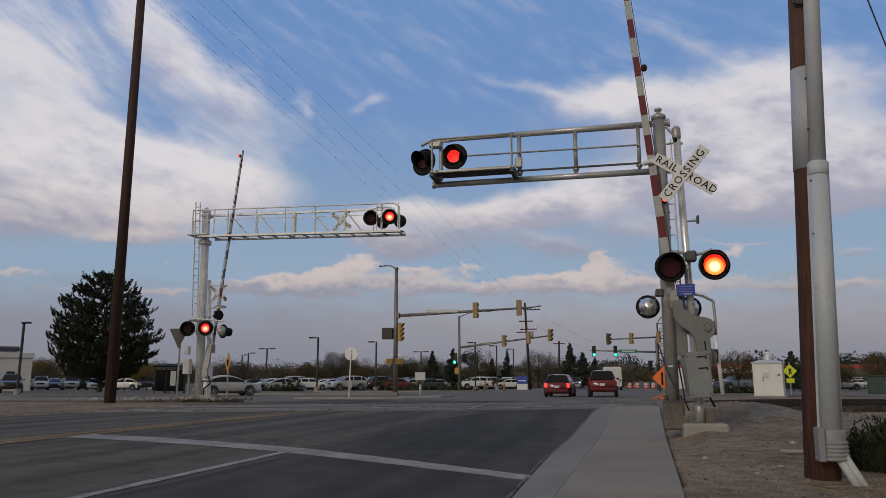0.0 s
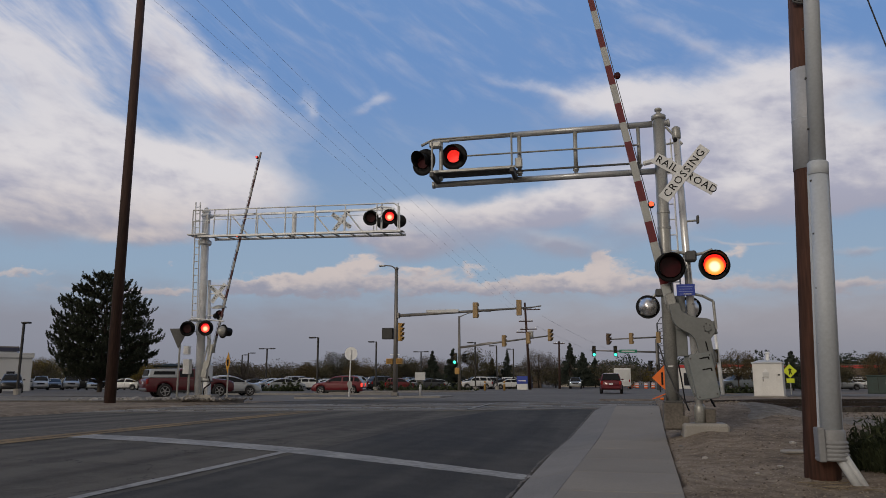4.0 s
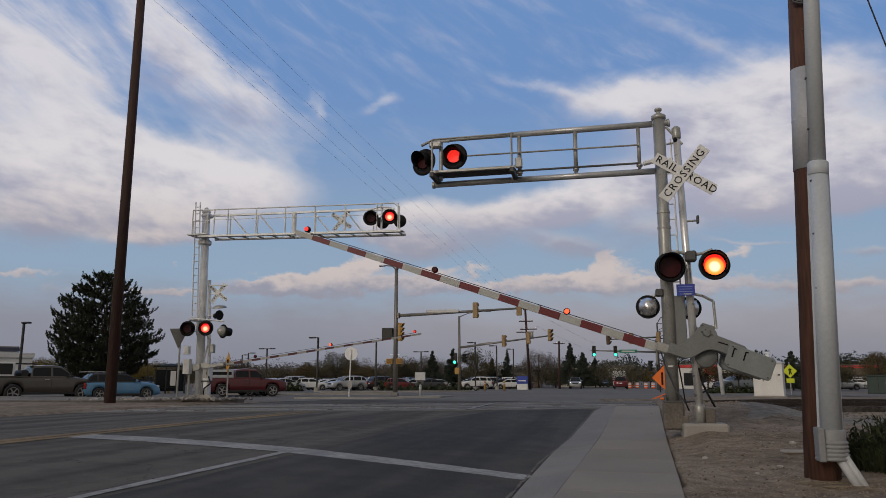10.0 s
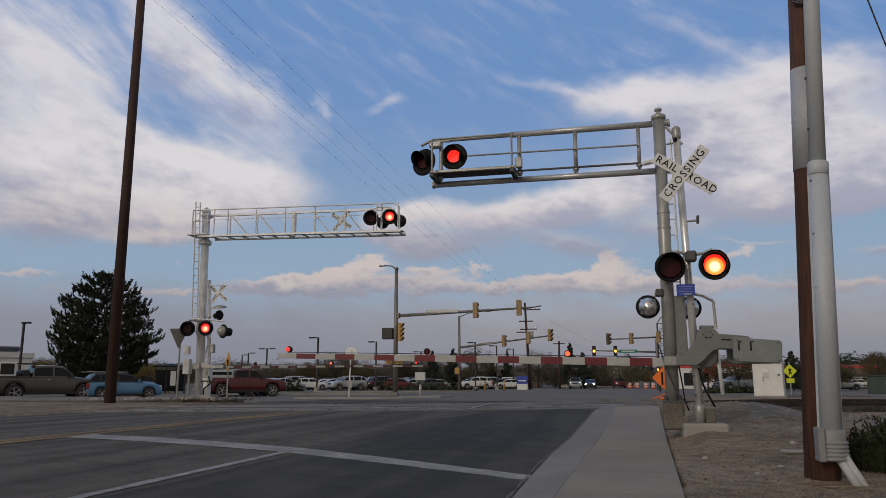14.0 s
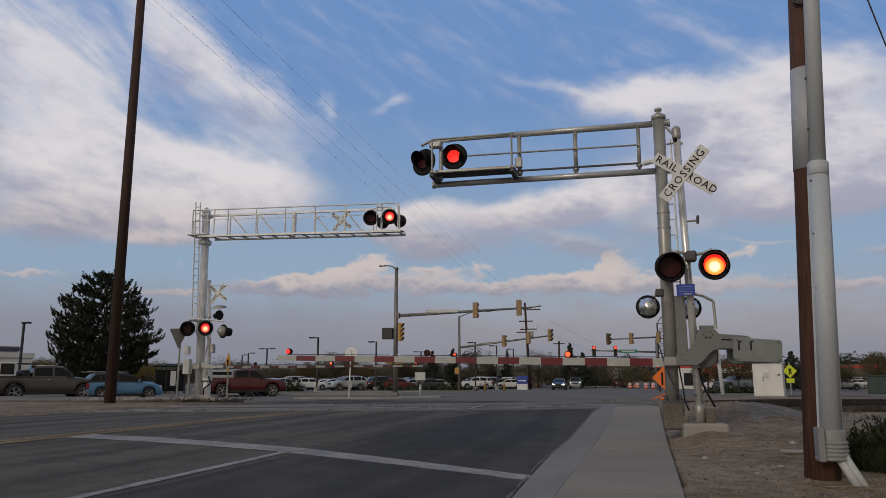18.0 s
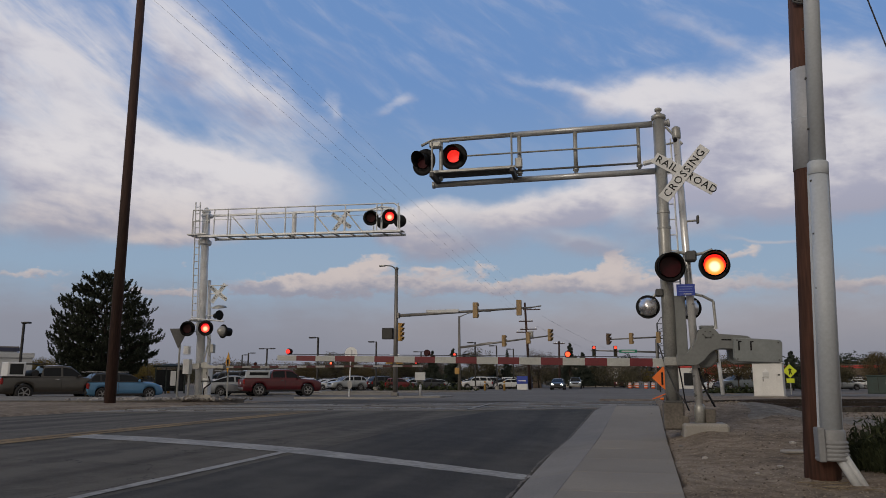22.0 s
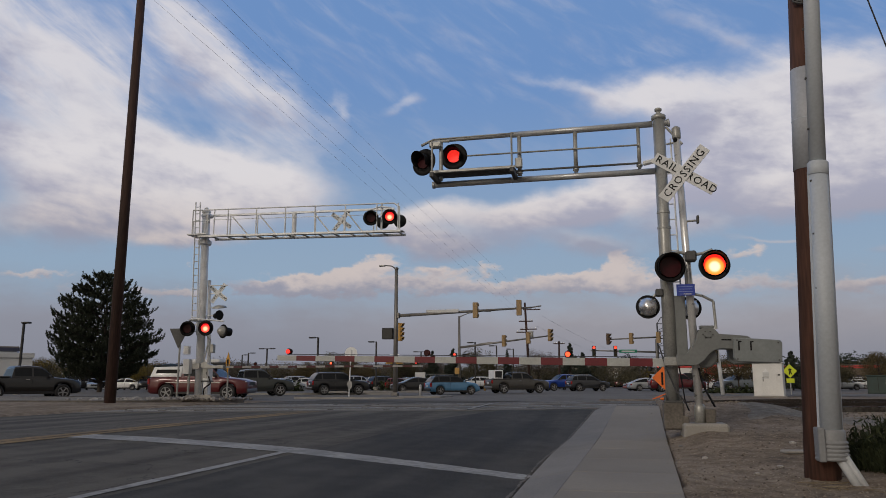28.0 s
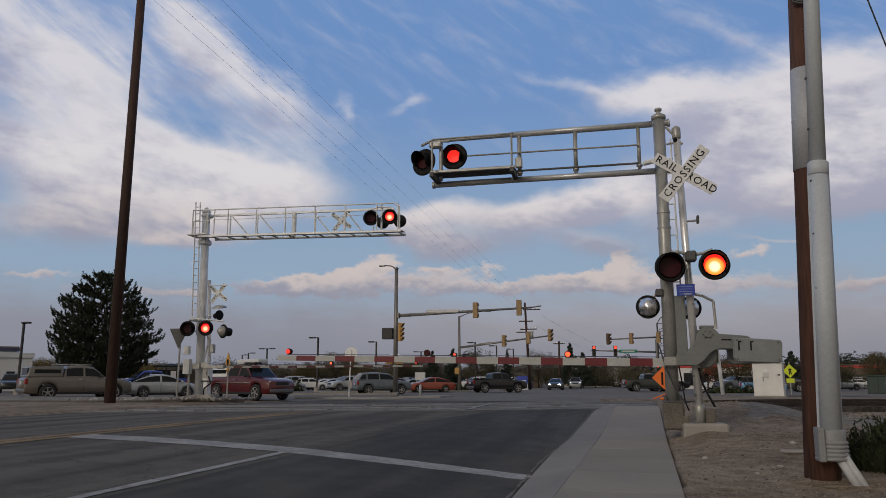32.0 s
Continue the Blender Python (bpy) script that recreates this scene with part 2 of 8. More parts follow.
def plate(outline, y0, y1, bm=None, bevel=0.0):
    """An outline of (x, z) pairs, made solid from y0 to y1."""
    own = bmesh.new()
    a = [own.verts.new((x, y0, z)) for x, z in outline]
    b = [own.verts.new((x, y1, z)) for x, z in outline]
    own.faces.new(a)
    own.faces.new(list(reversed(b)))
    for i in range(len(a)):
        j = (i + 1) % len(a)
        own.faces.new((a[j], a[i], b[i], b[j]))
    bmesh.ops.recalc_face_normals(own, faces=own.faces)
    if bevel:
        bmesh.ops.bevel(own, geom=list(own.edges), offset=bevel, segments=1, affect="EDGES", profile=0.5)
    return merged(bm, own)


def bent(points, r, n=8, bm=None):
    for a, b in zip(points, points[1:]):
        bm = tube(a, b, r, r, n, bm)
    return bm


FACE = Matrix.Rotation(radians(90), 4, "X")      # a turned shape's axis laid along -y, towards the viewer


def lettering(text, size, material, parent, m, name="lettering", spacing=1.0):
    cu = bpy.data.curves.new(name, "FONT")
    cu.body, cu.size, cu.extrude, cu.align_x, cu.align_y = text, size, 0.003, "CENTER", "CENTER"
    cu.space_character = spacing
    cu.resolution_u = 2
    tmp = bpy.data.objects.new(name, cu)
    scene.collection.objects.link(tmp)
    dg = bpy.context.evaluated_depsgraph_get()
    me = bpy.data.meshes.new_from_object(tmp.evaluated_get(dg))
    bpy.data.objects.remove(tmp)
    me.materials.clear()
    me.materials.append(material)
    me.transform(m)
    ob = new(name, me)
    ob.parent = parent
    return ob


# ================= lie of the land =================
def step(a, b, t):
    t = min(1.0, max(0.0, (t - a) / (b - a)))
    return t * t * (3 - 2 * t)


def lerp(a, b, t):
    return a + (b - a) * t


ROAD_MID, ROAD_R, ROAD_L = -8.2, -1.05, -15.4


def crown(y):
    return lerp(0.52, 0.35, step(29, 44, y))


def walk_z(y):
    """The footpath: almost level, then up to the tracks."""
    z = 0.32 + 0.005 * (y - 7)
    z += 0.30 * step(13, 24, y)
    return lerp(z, 0.37, step(29, 42, y))


def gutter(y):
    return lerp(walk_z(y) - 0.11, 0.35, step(29, 42, y))


def road_z(x, y):
    if x > ROAD_MID:
        t = min(1.3, (x - ROAD_MID) / (ROAD_R - ROAD_MID))
        return lerp(crown(y), gutter(y), t ** 1.5)
    t = min(1.0, (ROAD_MID - x) / (ROAD_MID - ROAD_L))
    return crown(y) - 0.04 * t * (1 - step(29, 44, y))


def curb_x(y):
    return -1.05 + 0.042 * max(0.0, y - 11.5)


def walk_left(y):
    return -0.60 + 0.038 * (y - 7)


def walk_right(y):
    return 0.56 + 0.040 * (y - 7)


def ground_z(x, y):
    """The ground off the road."""
    if x > ROAD_MID:
        edge = walk_z(y) - 0.015
        verge = lerp(0.27, 0.53, step(8.0, 14.0, y))
        verge = lerp(verge, 0.46, step(17, 22, y))
        verge = lerp(verge, 0.35, step(36, 46, y))
        if y < 8.0:
            verge = 0.27 - 0.02 * (8.0 - y)
        verge += 0.36 * step(14.6, 18.6, y) * (1 - step(20.4, 22.2, y)) * (1 - step(3.1, 4.9, x))
        bump = 0.035 * noise.noise(Vector((x * 0.9, y * 0.9, 0))) * step(0.3, 1.2, x - walk_right(y))
        return lerp(edge, verge, step(0.0, 0.75, x - walk_right(y))) + bump
    mound = lerp(0.54, 0.62, min(1, max(0, (-15.6 - x) / 8)))
    return lerp(mound, 0.35, step(27, 33.5, y))


def sheet(name, xs, ys, zf, material, label="", kind="structure", parent=None, thick=0.0, smooth=True):
    xs, ys = list(xs), list(ys)
    verts = [(x, y, zf(x, y)) for y in ys for x in xs]
    w = len(xs)
    faces = [(j * w + i, j * w + i + 1, (j + 1) * w + i + 1, (j + 1) * w + i) for j in range(len(ys) - 1) for i in range(w - 1)]
    ob = raw(name, verts, faces, material, parent, label, smooth)
    if kind:
        tagged(ob, kind=kind)
    return ob


def spread(a, b, n):
    return [a + (b - a) * i / (n - 1) for i in range(n)]


xs_wide = [-1800, -900, -400, -200, -120, -80, -60, -45, -35] + spread(-28, -1, 55) + spread(-0.8, 6, 69) + spread(6.5, 12, 12) + [14, 18, 24, 32, 45, 60, 90, 140, 250, 500, 900, 1800]
ys_wide = [-400, -150, -60, -25, -10, -4] + spread(0, 20, 101) + spread(20.5, 46, 52) + [50, 60, 75, 95, 120, 160, 240, 400, 700, 1200, 2200]


def under(x, y):
    if ROAD_L < x < ROAD_R + 0.3:
        return road_z(x, y) - 0.06
    if ROAD_MID < x < walk_right(y) and y < 33:
        return gutter(y) - 0.06
    return ground_z(x, y)

GRAVEL_PALE = ground_mat("pale_gravel", (0.11, 0.095, 0.075), (0.185, 0.165, 0.138), (0.29, 0.265, 0.23), 0.95, 30, 5, 0.6, 1.0)


def apron(x, y):
    """A spread of paler gravel whose uneven rim dips under the dirt."""
    rim = min((x - 1.9) * 0.5, (y - 15.0) * 0.35, (21.6 - y) * 0.6, (9.5 - x) * 0.4) + 0.45 * noise.noise(Vector((x * 0.7, y * 0.5, 3)))
    return ground_z(x, y) + 0.012 - 0.09 * (1 - step(0.0, 0.5, rim))


sheet("ground", xs_wide, ys_wide, under, DIRT, "tan gravelly dirt verge along the road")
sheet("gravel_apron", spread(1.6, 10, 43), spread(14.5, 22, 51), apron, GRAVEL_PALE, "pale grey gravel spread beside the track")
sheet("road", spread(ROAD_L, ROAD_R + 0.02, 40) + [-0.85, -0.65, -0.5], [-30, -12, -5] + spread(-2, 46, 97),
      road_z, ASPHALT,
      "dark worn asphalt road rising to the crossing")


def far_z(x, y):
    return max(ground_z(x, y) if not (ROAD_L < x < ROAD_R + 0.3) else road_z(x, y), 0.35) + 0.012


sheet("street", [-140, -100, -70, -50] + spread(-40, 2.5, 30), spread(37, 50, 27) + [60, 80, 110, 150, 220, 420], far_z, ASPHALT_FAR,
      "grey asphalt cross street and car parks")
sheet("car_park", [2.52] + spread(4, 20, 9) + [26, 40, 70, 130], [58, 60, 65, 80, 110, 150, 220, 420], far_z, ASPHALT_FAR,
      "grey asphalt car park by the shops")


# ================= sky backdrop =================
SKY_HIGH, SKY_LOW = (0.150, 0.275, 0.535), (0.285, 0.385, 0.505)
CLOUD_HIGH, CLOUD_LOW = (0.735, 0.70, 0.71), (0.60, 0.52, 0.495)
CLOUD_GREY, CLOUD_BASE = (0.40, 0.395, 0.49), (0.30, 0.30, 0.37)
HAZE, HAZE_LOW = (0.375, 0.342, 0.36), (0.222, 0.222, 0.262)
HAZE_WEST = (0.285, 0.285, 0.335)
# banks of cloud: direction, height, half width, half height (degrees), weight, tilt, greyness
HIGH_BANKS = [(-44.6, 23.5, 6.9, 2.9, 0.8, -0.28, -0.35), (-42.5, 20.2, 6.0, 2.2, 0.62, -0.32, -0.25), (-34.4, 24.3, 4.9, 2.7, 0.74, -0.47, -0.35), (-29.1, 22.1, 5.6, 1.8, 0.55, -0.45, -0.25), (-38.6, 17.5, 4.5, 1.6, 0.35, -0.26, 0),
    (-26.8, 19.0, 4.8, 2.5, 0.25, -0.32, -0.1), (-43.2, 15.5, 5.8, 3.2, 0.95, -0.2, 0.12), (-42.4, 11.2, 5.8, 1.9, 0.75, 0.11, 0.15), (-32.9, 14.7, 6.6, 3.0, 1.25, 0.03, -0.35), (-35.9, 12.3, 4.2, 1.2, 0.9, -0.01, -0.3),
    (-34.2, 10.7, 3.7, 0.5, 0.8, 0.07, -0.1), (-26.6, 14.8, 4.7, 1.9, 0.5, -0.04, -0.1), (-30.7, 16.4, 2.5, 0.3, 0.25, -0.16, 0.6), (-22.4, 21.2, 0.8, 1.0, 0.5, -0.34, -0.3), (-17.6, 21.6, 1.6, 0.5, 0.5, 0.38, -0.3),
    (-17.5, 28.0, 4.3, 0.5, 0.25, -0.07, -0.2), (3.1, 21.5, 4.7, 1.5, 0.95, -0.02, -0.45), (13.6, 20.7, 7.1, 2.4, 1.1, 0.03, -0.25), (9.5, 17.9, 7.5, 1.8, 0.95, -0.02, 0.3), (16.8, 15.5, 4.8, 2.3, 1.1, 0.1, -0.05),
    (13.7, 13.2, 7.6, 1.6, 1.0, 0.01, 0.35), (-5.8, 22.7, 5.1, 0.6, 0.42, -0.3, -0.2), (7.6, 25.1, 5.4, 0.9, 0.42, -0.49, -0.2), (17.9, 13.1, 2.7, 1.5, 0.7, 0.07, 0.3), (6.5, 15.2, 6.5, 1.6, 0.7, 0.01, 0.45),
    (0.4, 20.3, 3.9, 1.2, 0.5, -0.08, 0.2), (-5.1, 13.8, 8.4, 1.3, 1.2, 0.13, -0.1), (-3.4, 12.6, 6.6, 1.1, 0.8, 0.16, 0.55), (-15.0, 13.3, 3.2, 0.9, 0.75, 0.11, -0.3), (-13.2, 10.7, 3.4, 1.1, 0.75, -0.1, 0.55),
    (-3.0, 10.3, 4.8, 1.0, 0.7, -0.08, 0.5), (-16.8, 11.2, 2.7, 1.5, 0.7, -0.29, 0.4), (4.3, 11.6, 4.5, 1.2, 0.6, -0.06, 0.2), (11.1, 10.3, 2.8, 0.2, 0.5, -0.08, -0.1), (18.1, 9.0, 2.0, 0.3, 0.5, -0.09, 0)]
LOW_BANKS = [(-21.0, 8.2, 3.7, 0.8, 1.0, 0.2, -0.2), (-19.1, 9.1, 1.1, 0.7, 0.8, 0.02, -0.4), (-23.3, 7.2, 5.2, 0.7, 0.8, 0.02, 0.2), (-14.0, 8.4, 1.6, 0.4, 0.8, 0.0, -0.1), (-10.3, 8.8, 1.2, 0.4, 0.65, 0.09, -0.2),
    (-10.8, 7.4, 10.6, 0.7, 0.95, -0.0, 0.25), (-1.8, 7.9, 3.2, 0.8, 1.0, 0.17, -0.2), (0.2, 9.1, 0.9, 0.7, 0.95, -0.04, -0.45), (2.8, 7.2, 4.9, 0.8, 0.7, -0.04, 0.1), (-43.1, 7.4, 2.8, 0.4, 0.65, 0.07, -0.2),
    (-33.2, 6.6, 2.0, 0.3, 0.6, 0.04, -0.1), (-26.3, 7.0, 2.5, 0.5, 0.8, 0.03, 0.8), (-33.3, 8.5, 0.5, 0.2, 0.45, 0.05, 0), (8.9, 9.3, 1.5, 0.6, 0.7, 0.14, -0.2), (9.9, 7.1, 7.5, 0.8, 0.5, -0.05, 0.2),
    (16.7, 6.5, 4.0, 0.6, 0.6, -0.06, 0.1), (-38.5, 6.4, 5.1, 0.5, 0.4, 0.05, 0.1)]


def shell(name, R, label, shade_of, a0, a1, e0, e1):
    """A far segment of a dome, whose colour shade_of(nodes, links, direction, height) gives."""
    v, f, na, ne = [], [], 48, 22
    for j in range(ne + 1):
        e = radians(lerp(e0, e1, j / ne))
        for i in range(na + 1):
            a = radians(lerp(a0, a1, i / na) + 13.04)
            v.append((-R * math.sin(a) * math.cos(e), R * math.cos(a) * math.cos(e), R * math.sin(e)))
    for j in range(ne):
        for i in range(na):
            k = j * (na + 1) + i
            f.append((k, k + 1, k + na + 2, k + na + 1))
    m, n, l, p = nodes_of(name)
    n.remove(p)

    def calc(op, a, b=None, c=None):
        q = n.new("ShaderNodeMath")
        q.operation = op
        for i, s in enumerate((a, b, c)):
            if isinstance(s, (int, float)):
                q.inputs[i].default_value = s
            elif s is not None:
                l.new(s, q.inputs[i])
        return q.outputs[0]

    def ease(s, a, b):
        q = n.new("ShaderNodeMapRange")
        q.interpolation_type = "SMOOTHSTEP"
        q.inputs[1].default_value, q.inputs[2].default_value = a, b
        l.new(s, q.inputs[0])
        return q.outputs[0]

    def mix(fac, a, b):
        q = n.new("ShaderNodeMixRGB")
        for i, s in enumerate((fac, a, b)):
            if isinstance(s, tuple):
                q.inputs[i].default_value = (*s, 1)
            elif isinstance(s, (int, float)):
                q.inputs[i].default_value = s
            else:
                l.new(s, q.inputs[i])
        return q.outputs[0]

    tc = n.new("ShaderNodeTexCoord")
    nv = n.new("ShaderNodeVectorMath")
    nv.operation = "NORMALIZE"
    l.new(tc.outputs["Object"], nv.inputs[0])
    sp = n.new("ShaderNodeSeparateXYZ")
    l.new(nv.outputs[0], sp.inputs[0])
    az = calc("MULTIPLY", calc("ARCTAN2", sp.outputs[0], sp.outputs[1]), 57.2958)     # degrees to the right of +y
    el = calc("MULTIPLY", calc("ARCSINE", sp.outputs[2]), 57.2958)
    cb = n.new("ShaderNodeCombineXYZ")
    l.new(az, cb.inputs[0])
    l.new(el, cb.inputs[1])

    def cloud_noise(scale, detail, stretch=(1, 1, 1), off=(0, 0, 0), rough=0.55, dist=0.0, turn=0.0):
        mp = n.new("ShaderNodeMapping")
        mp.inputs["Scale"].default_value = stretch
        mp.inputs["Location"].default_value = off
        src = cb.outputs[0]
        if turn:
            vr = n.new("ShaderNodeVectorRotate")
            vr.rotation_type = "Z_AXIS"
            vr.inputs["Angle"].default_value = radians(turn)
            l.new(src, vr.inputs["Vector"])
            src = vr.outputs[0]
        l.new(src, mp.inputs[0])
        t = n.new("ShaderNodeTexNoise")
        t.inputs["Scale"].default_value, t.inputs["Detail"].default_value = scale, detail
        t.inputs["Roughness"].default_value, t.inputs["Distortion"].default_value = rough, dist
        l.new(mp.outputs[0], t.inputs["Vector"])
        return t

    def banked(banks, big, small, warp_scale, fine_scale):
        """Sums soft banks whose plan is warped: the cover and how deep in the shaded underside a point lies."""
        s1, s2 = n.new("ShaderNodeSeparateXYZ"), n.new("ShaderNodeSeparateXYZ")
        l.new(cloud_noise(warp_scale, 3, (1, 1.6, 1), (3, 7, 0)).outputs["Color"], s1.inputs[0])
        l.new(cloud_noise(fine_scale, 5, (1, 1.6, 1), (8, 3, 0), 0.6).outputs["Color"], s2.inputs[0])
        wa = calc("MULTIPLY_ADD", calc("SUBTRACT", s2.outputs[0], 0.5), small, calc("MULTIPLY_ADD", calc("SUBTRACT", s1.outputs[0], 0.5), big, az))
        we = calc("MULTIPLY_ADD", calc("SUBTRACT", s2.outputs[1], 0.5), small * 0.55, calc("MULTIPLY_ADD", calc("SUBTRACT", s1.outputs[1], 0.5), big * 0.5, el))
        dens, deep = None, None
        for a0_, e0_, ra, re, w, tilt, grey in banks:
            da = calc("SUBTRACT", wa, a0_)
            de = calc("MULTIPLY_ADD", da, -tilt, calc("SUBTRACT", we, e0_))
            x, y = calc("MULTIPLY", da, 1 / ra), calc("MULTIPLY", de, 1 / re)
            q = calc("MULTIPLY", calc("POWER", 0.367879, calc("MULTIPLY_ADD", y, y, calc("MULTIPLY", x, x))), w)
            dens = q if dens is None else calc("ADD", dens, q)
            g = calc("MULTIPLY", q, calc("MULTIPLY_ADD", y, -0.55, grey))
            deep = g if deep is None else calc("ADD", deep, g)
        return dens, calc("DIVIDE", deep, calc("ADD", dens, 0.12))

    shade_of(n, l, az, el, calc, ease, mix, cloud_noise, banked, n["Material Output"])
    ob = raw("backdrop", v, f, m, None, label, True)
    return tagged(ob, kind="structure")


def open_sky(n, l, az, el, calc, ease, mix, cloud_noise, banked, out):
    """Blue above, a belt of cumulus and lilac haze low down."""
    blue = mix(ease(el, 6, 25), SKY_LOW, SKY_HIGH)
    dens, deep = banked(LOW_BANKS, 3.2, 2.9, 0.25, 0.75)
    puff = cloud_noise(0.62, 8, (1, 2.1, 1), (2, 5, 0), 0.58, 0.2)
    fine = cloud_noise(1.6, 5, (1, 1.8, 1), (2, 9, 0), 0.6)
    field = calc("ADD", dens, calc("MULTIPLY_ADD", calc("SUBTRACT", puff.outputs[0], 0.5), 1.15, calc("MULTIPLY", calc("SUBTRACT", fine.outputs[0], 0.5), 0.22)))
    cover = calc("MULTIPLY", ease(field, 0.20, 0.78), ease(el, 2.0, 6.0))
    under = ease(calc("ADD", deep, calc("MULTIPLY", calc("SUBTRACT", puff.outputs[0], 0.5), 1.1)), -0.30, 0.62)
    cloud = mix(under, CLOUD_LOW, CLOUD_BASE)
    col = mix(calc("MULTIPLY", cover, 0.92), blue, cloud)
    drift = cloud_noise(0.16, 6, (1, 2.4, 1), (1, 4, 0), 0.55)
    he = calc("MULTIPLY_ADD", calc("SUBTRACT", drift.outputs[0], 0.5), 4.2, el)
    haze = calc("SUBTRACT", 1.0, ease(he, 3.9, 8.6))
    tone = mix(ease(az, -32, 0), HAZE_WEST, HAZE)
    tone = mix(ease(drift.outputs[0], 0.35, 0.68), mix(0.25, tone, HAZE_LOW), tone)
    hz = mix(ease(el, 0.0, 6.5), HAZE_LOW, tone)
    col = mix(calc("MULTIPLY", haze, 0.90), col, hz)
    em = n.new("ShaderNodeEmission")
    l.new(col, em.inputs[0])
    l.new(em.outputs[0], out.inputs[0])


def high_clouds(n, l, az, el, calc, ease, mix, cloud_noise, banked, out):
    """Thin streaks and soft banks, clear between."""
    dens, deep = banked(HIGH_BANKS, 5.0, 1.5, 0.10, 0.5)
    body = cloud_noise(0.17, 7, (1, 2.3, 1), (0, 2, 0), 0.5, 0.3, 8)
    curl = cloud_noise(0.6, 6, (1, 1.9, 1), (4, 1, 0), 0.55, 0.2, 8)
    wisp = cloud_noise(0.34, 8, (0.42, 1.7, 1), (6, 2, 0), 0.6, 0.35, 31)
    west = calc("SUBTRACT", 1.0, ease(az, -30, -18))
    tall = ease(el, 15.5, 20.5)
    veil = calc("MULTIPLY", calc("MULTIPLY_ADD", west, 0.65, 0.35), tall)
    tex = calc("MULTIPLY_ADD", calc("SUBTRACT", body.outputs[0], 0.5), 0.75, calc("MULTIPLY", calc("SUBTRACT", curl.outputs[0], 0.5), 0.28))
    tex = calc("MULTIPLY_ADD", calc("MULTIPLY", calc("SUBTRACT", wisp.outputs[0], 0.5), 1.6), calc("MULTIPLY", veil, ease(dens, 0.05, 0.55)), tex)
    field = calc("ADD", dens, tex)
    thin = calc("MULTIPLY", ease(field, -0.05, 1.12), 0.92)
    thick = ease(field, 0.12, 0.92)
    cover = calc("MULTIPLY_ADD", calc("SUBTRACT", thin, thick), calc("MULTIPLY", veil, 0.85), thick)
    cover = calc("MULTIPLY", cover, ease(dens, 0.03, 0.22))
    faint = calc("MULTIPLY", calc("MULTIPLY", ease(wisp.outputs[0], 0.44, 0.84), 0.30), tall)
    cover = calc("MAXIMUM", cover, faint)
    lumps = calc("MULTIPLY_ADD", calc("SUBTRACT", body.outputs[0], 0.5), 2.1, calc("MULTIPLY", calc("SUBTRACT", curl.outputs[0], 0.5), 0.8))
    under = ease(calc("ADD", deep, lumps), -0.42, 0.58)
    white = mix(ease(el, 9, 16), CLOUD_LOW, CLOUD_HIGH)
    grey = mix(ease(el, 8, 15), CLOUD_BASE, CLOUD_GREY)
    em = n.new("ShaderNodeEmission")
    l.new(mix(under, white, grey), em.inputs[0])
    clear = n.new("ShaderNodeBsdfTransparent")
    both = n.new("ShaderNodeMixShader")
    l.new(calc("MULTIPLY", cover, 0.93), both.inputs[0])
    l.new(clear.outputs[0], both.inputs[1])
    l.new(em.outputs[0], both.inputs[2])
    l.new(both.outputs[0], out.inputs[0])


SKY = shell("cloudy_sky", 2600.0, "blue evening sky with low cumulus and lilac haze", open_sky, -75, 75, -4, 62)
CLOUDS = shell("high_cloud_layer", 2300.0, "drifting banks of soft white and lilac cloud", high_clouds, -70, 70, 7.5, 60)


# ================= road markings, kerb, pavement =================
def strip(name, p0, p1, w0, w1, material, label, n=24, lift=0.006, zf=road_z, rough_edge=0.0):
    """A painted stripe on the road from p0 to p1."""
    p0, p1 = Vector((*p0, 0)), Vector((*p1, 0))
    d = (p1 - p0).normalized()
    s = Vector((-d.y, d.x, 0))
    rnd = random.Random(name + label)
    v, f = [], []
    for i in range(n + 1):
        c = p0.lerp(p1, i / n)
        w = lerp(w0, w1, i / n) / 2
        for sg in (1, -1):
            q = c + s * sg * (w + rnd.uniform(-rough_edge, rough_edge))
            v.append((q.x, q.y, zf(q.x, q.y) + lift))
        if i:
            k = 2 * i
            f.append((k - 2, k - 1, k + 1, k))
    return tagged(raw(name, v, f, material, None, label), kind="structure")


strip("stop_line", (-8.32, 10.27), (-4.6, 9.95), 0.66, 0.62, PAINT_WHITE, "worn white stop line across the lanes", rough_edge=0.015)
strip("stop_line", (-4.6, 9.95), (-1.07, 9.12), 0.62, 0.44, PAINT_WHITE, "worn white stop line reaching the gutter", rough_edge=0.018)
strip("lane_line", (-4.36, -4.0), (-4.46, 9.62), 0.115, 0.115, PAINT_WHITE, "worn white lane line", 40, rough_edge=0.008)
strip("lane_dash", (-4.31, 22.03), (-4.54, 28.02), 0.14, 0.14, PAINT_WHITE, "short white lane dash", 24, 0.03, rough_edge=0.008)
for off in (-0.17, 0.17):
    strip("yellow_line", (-8.3 + off, -4), (-8.7 + off, 21.4), 0.27, 0.27, PAINT_YELLOW, "faded double yellow centre line", 60, rough_edge=0.014)


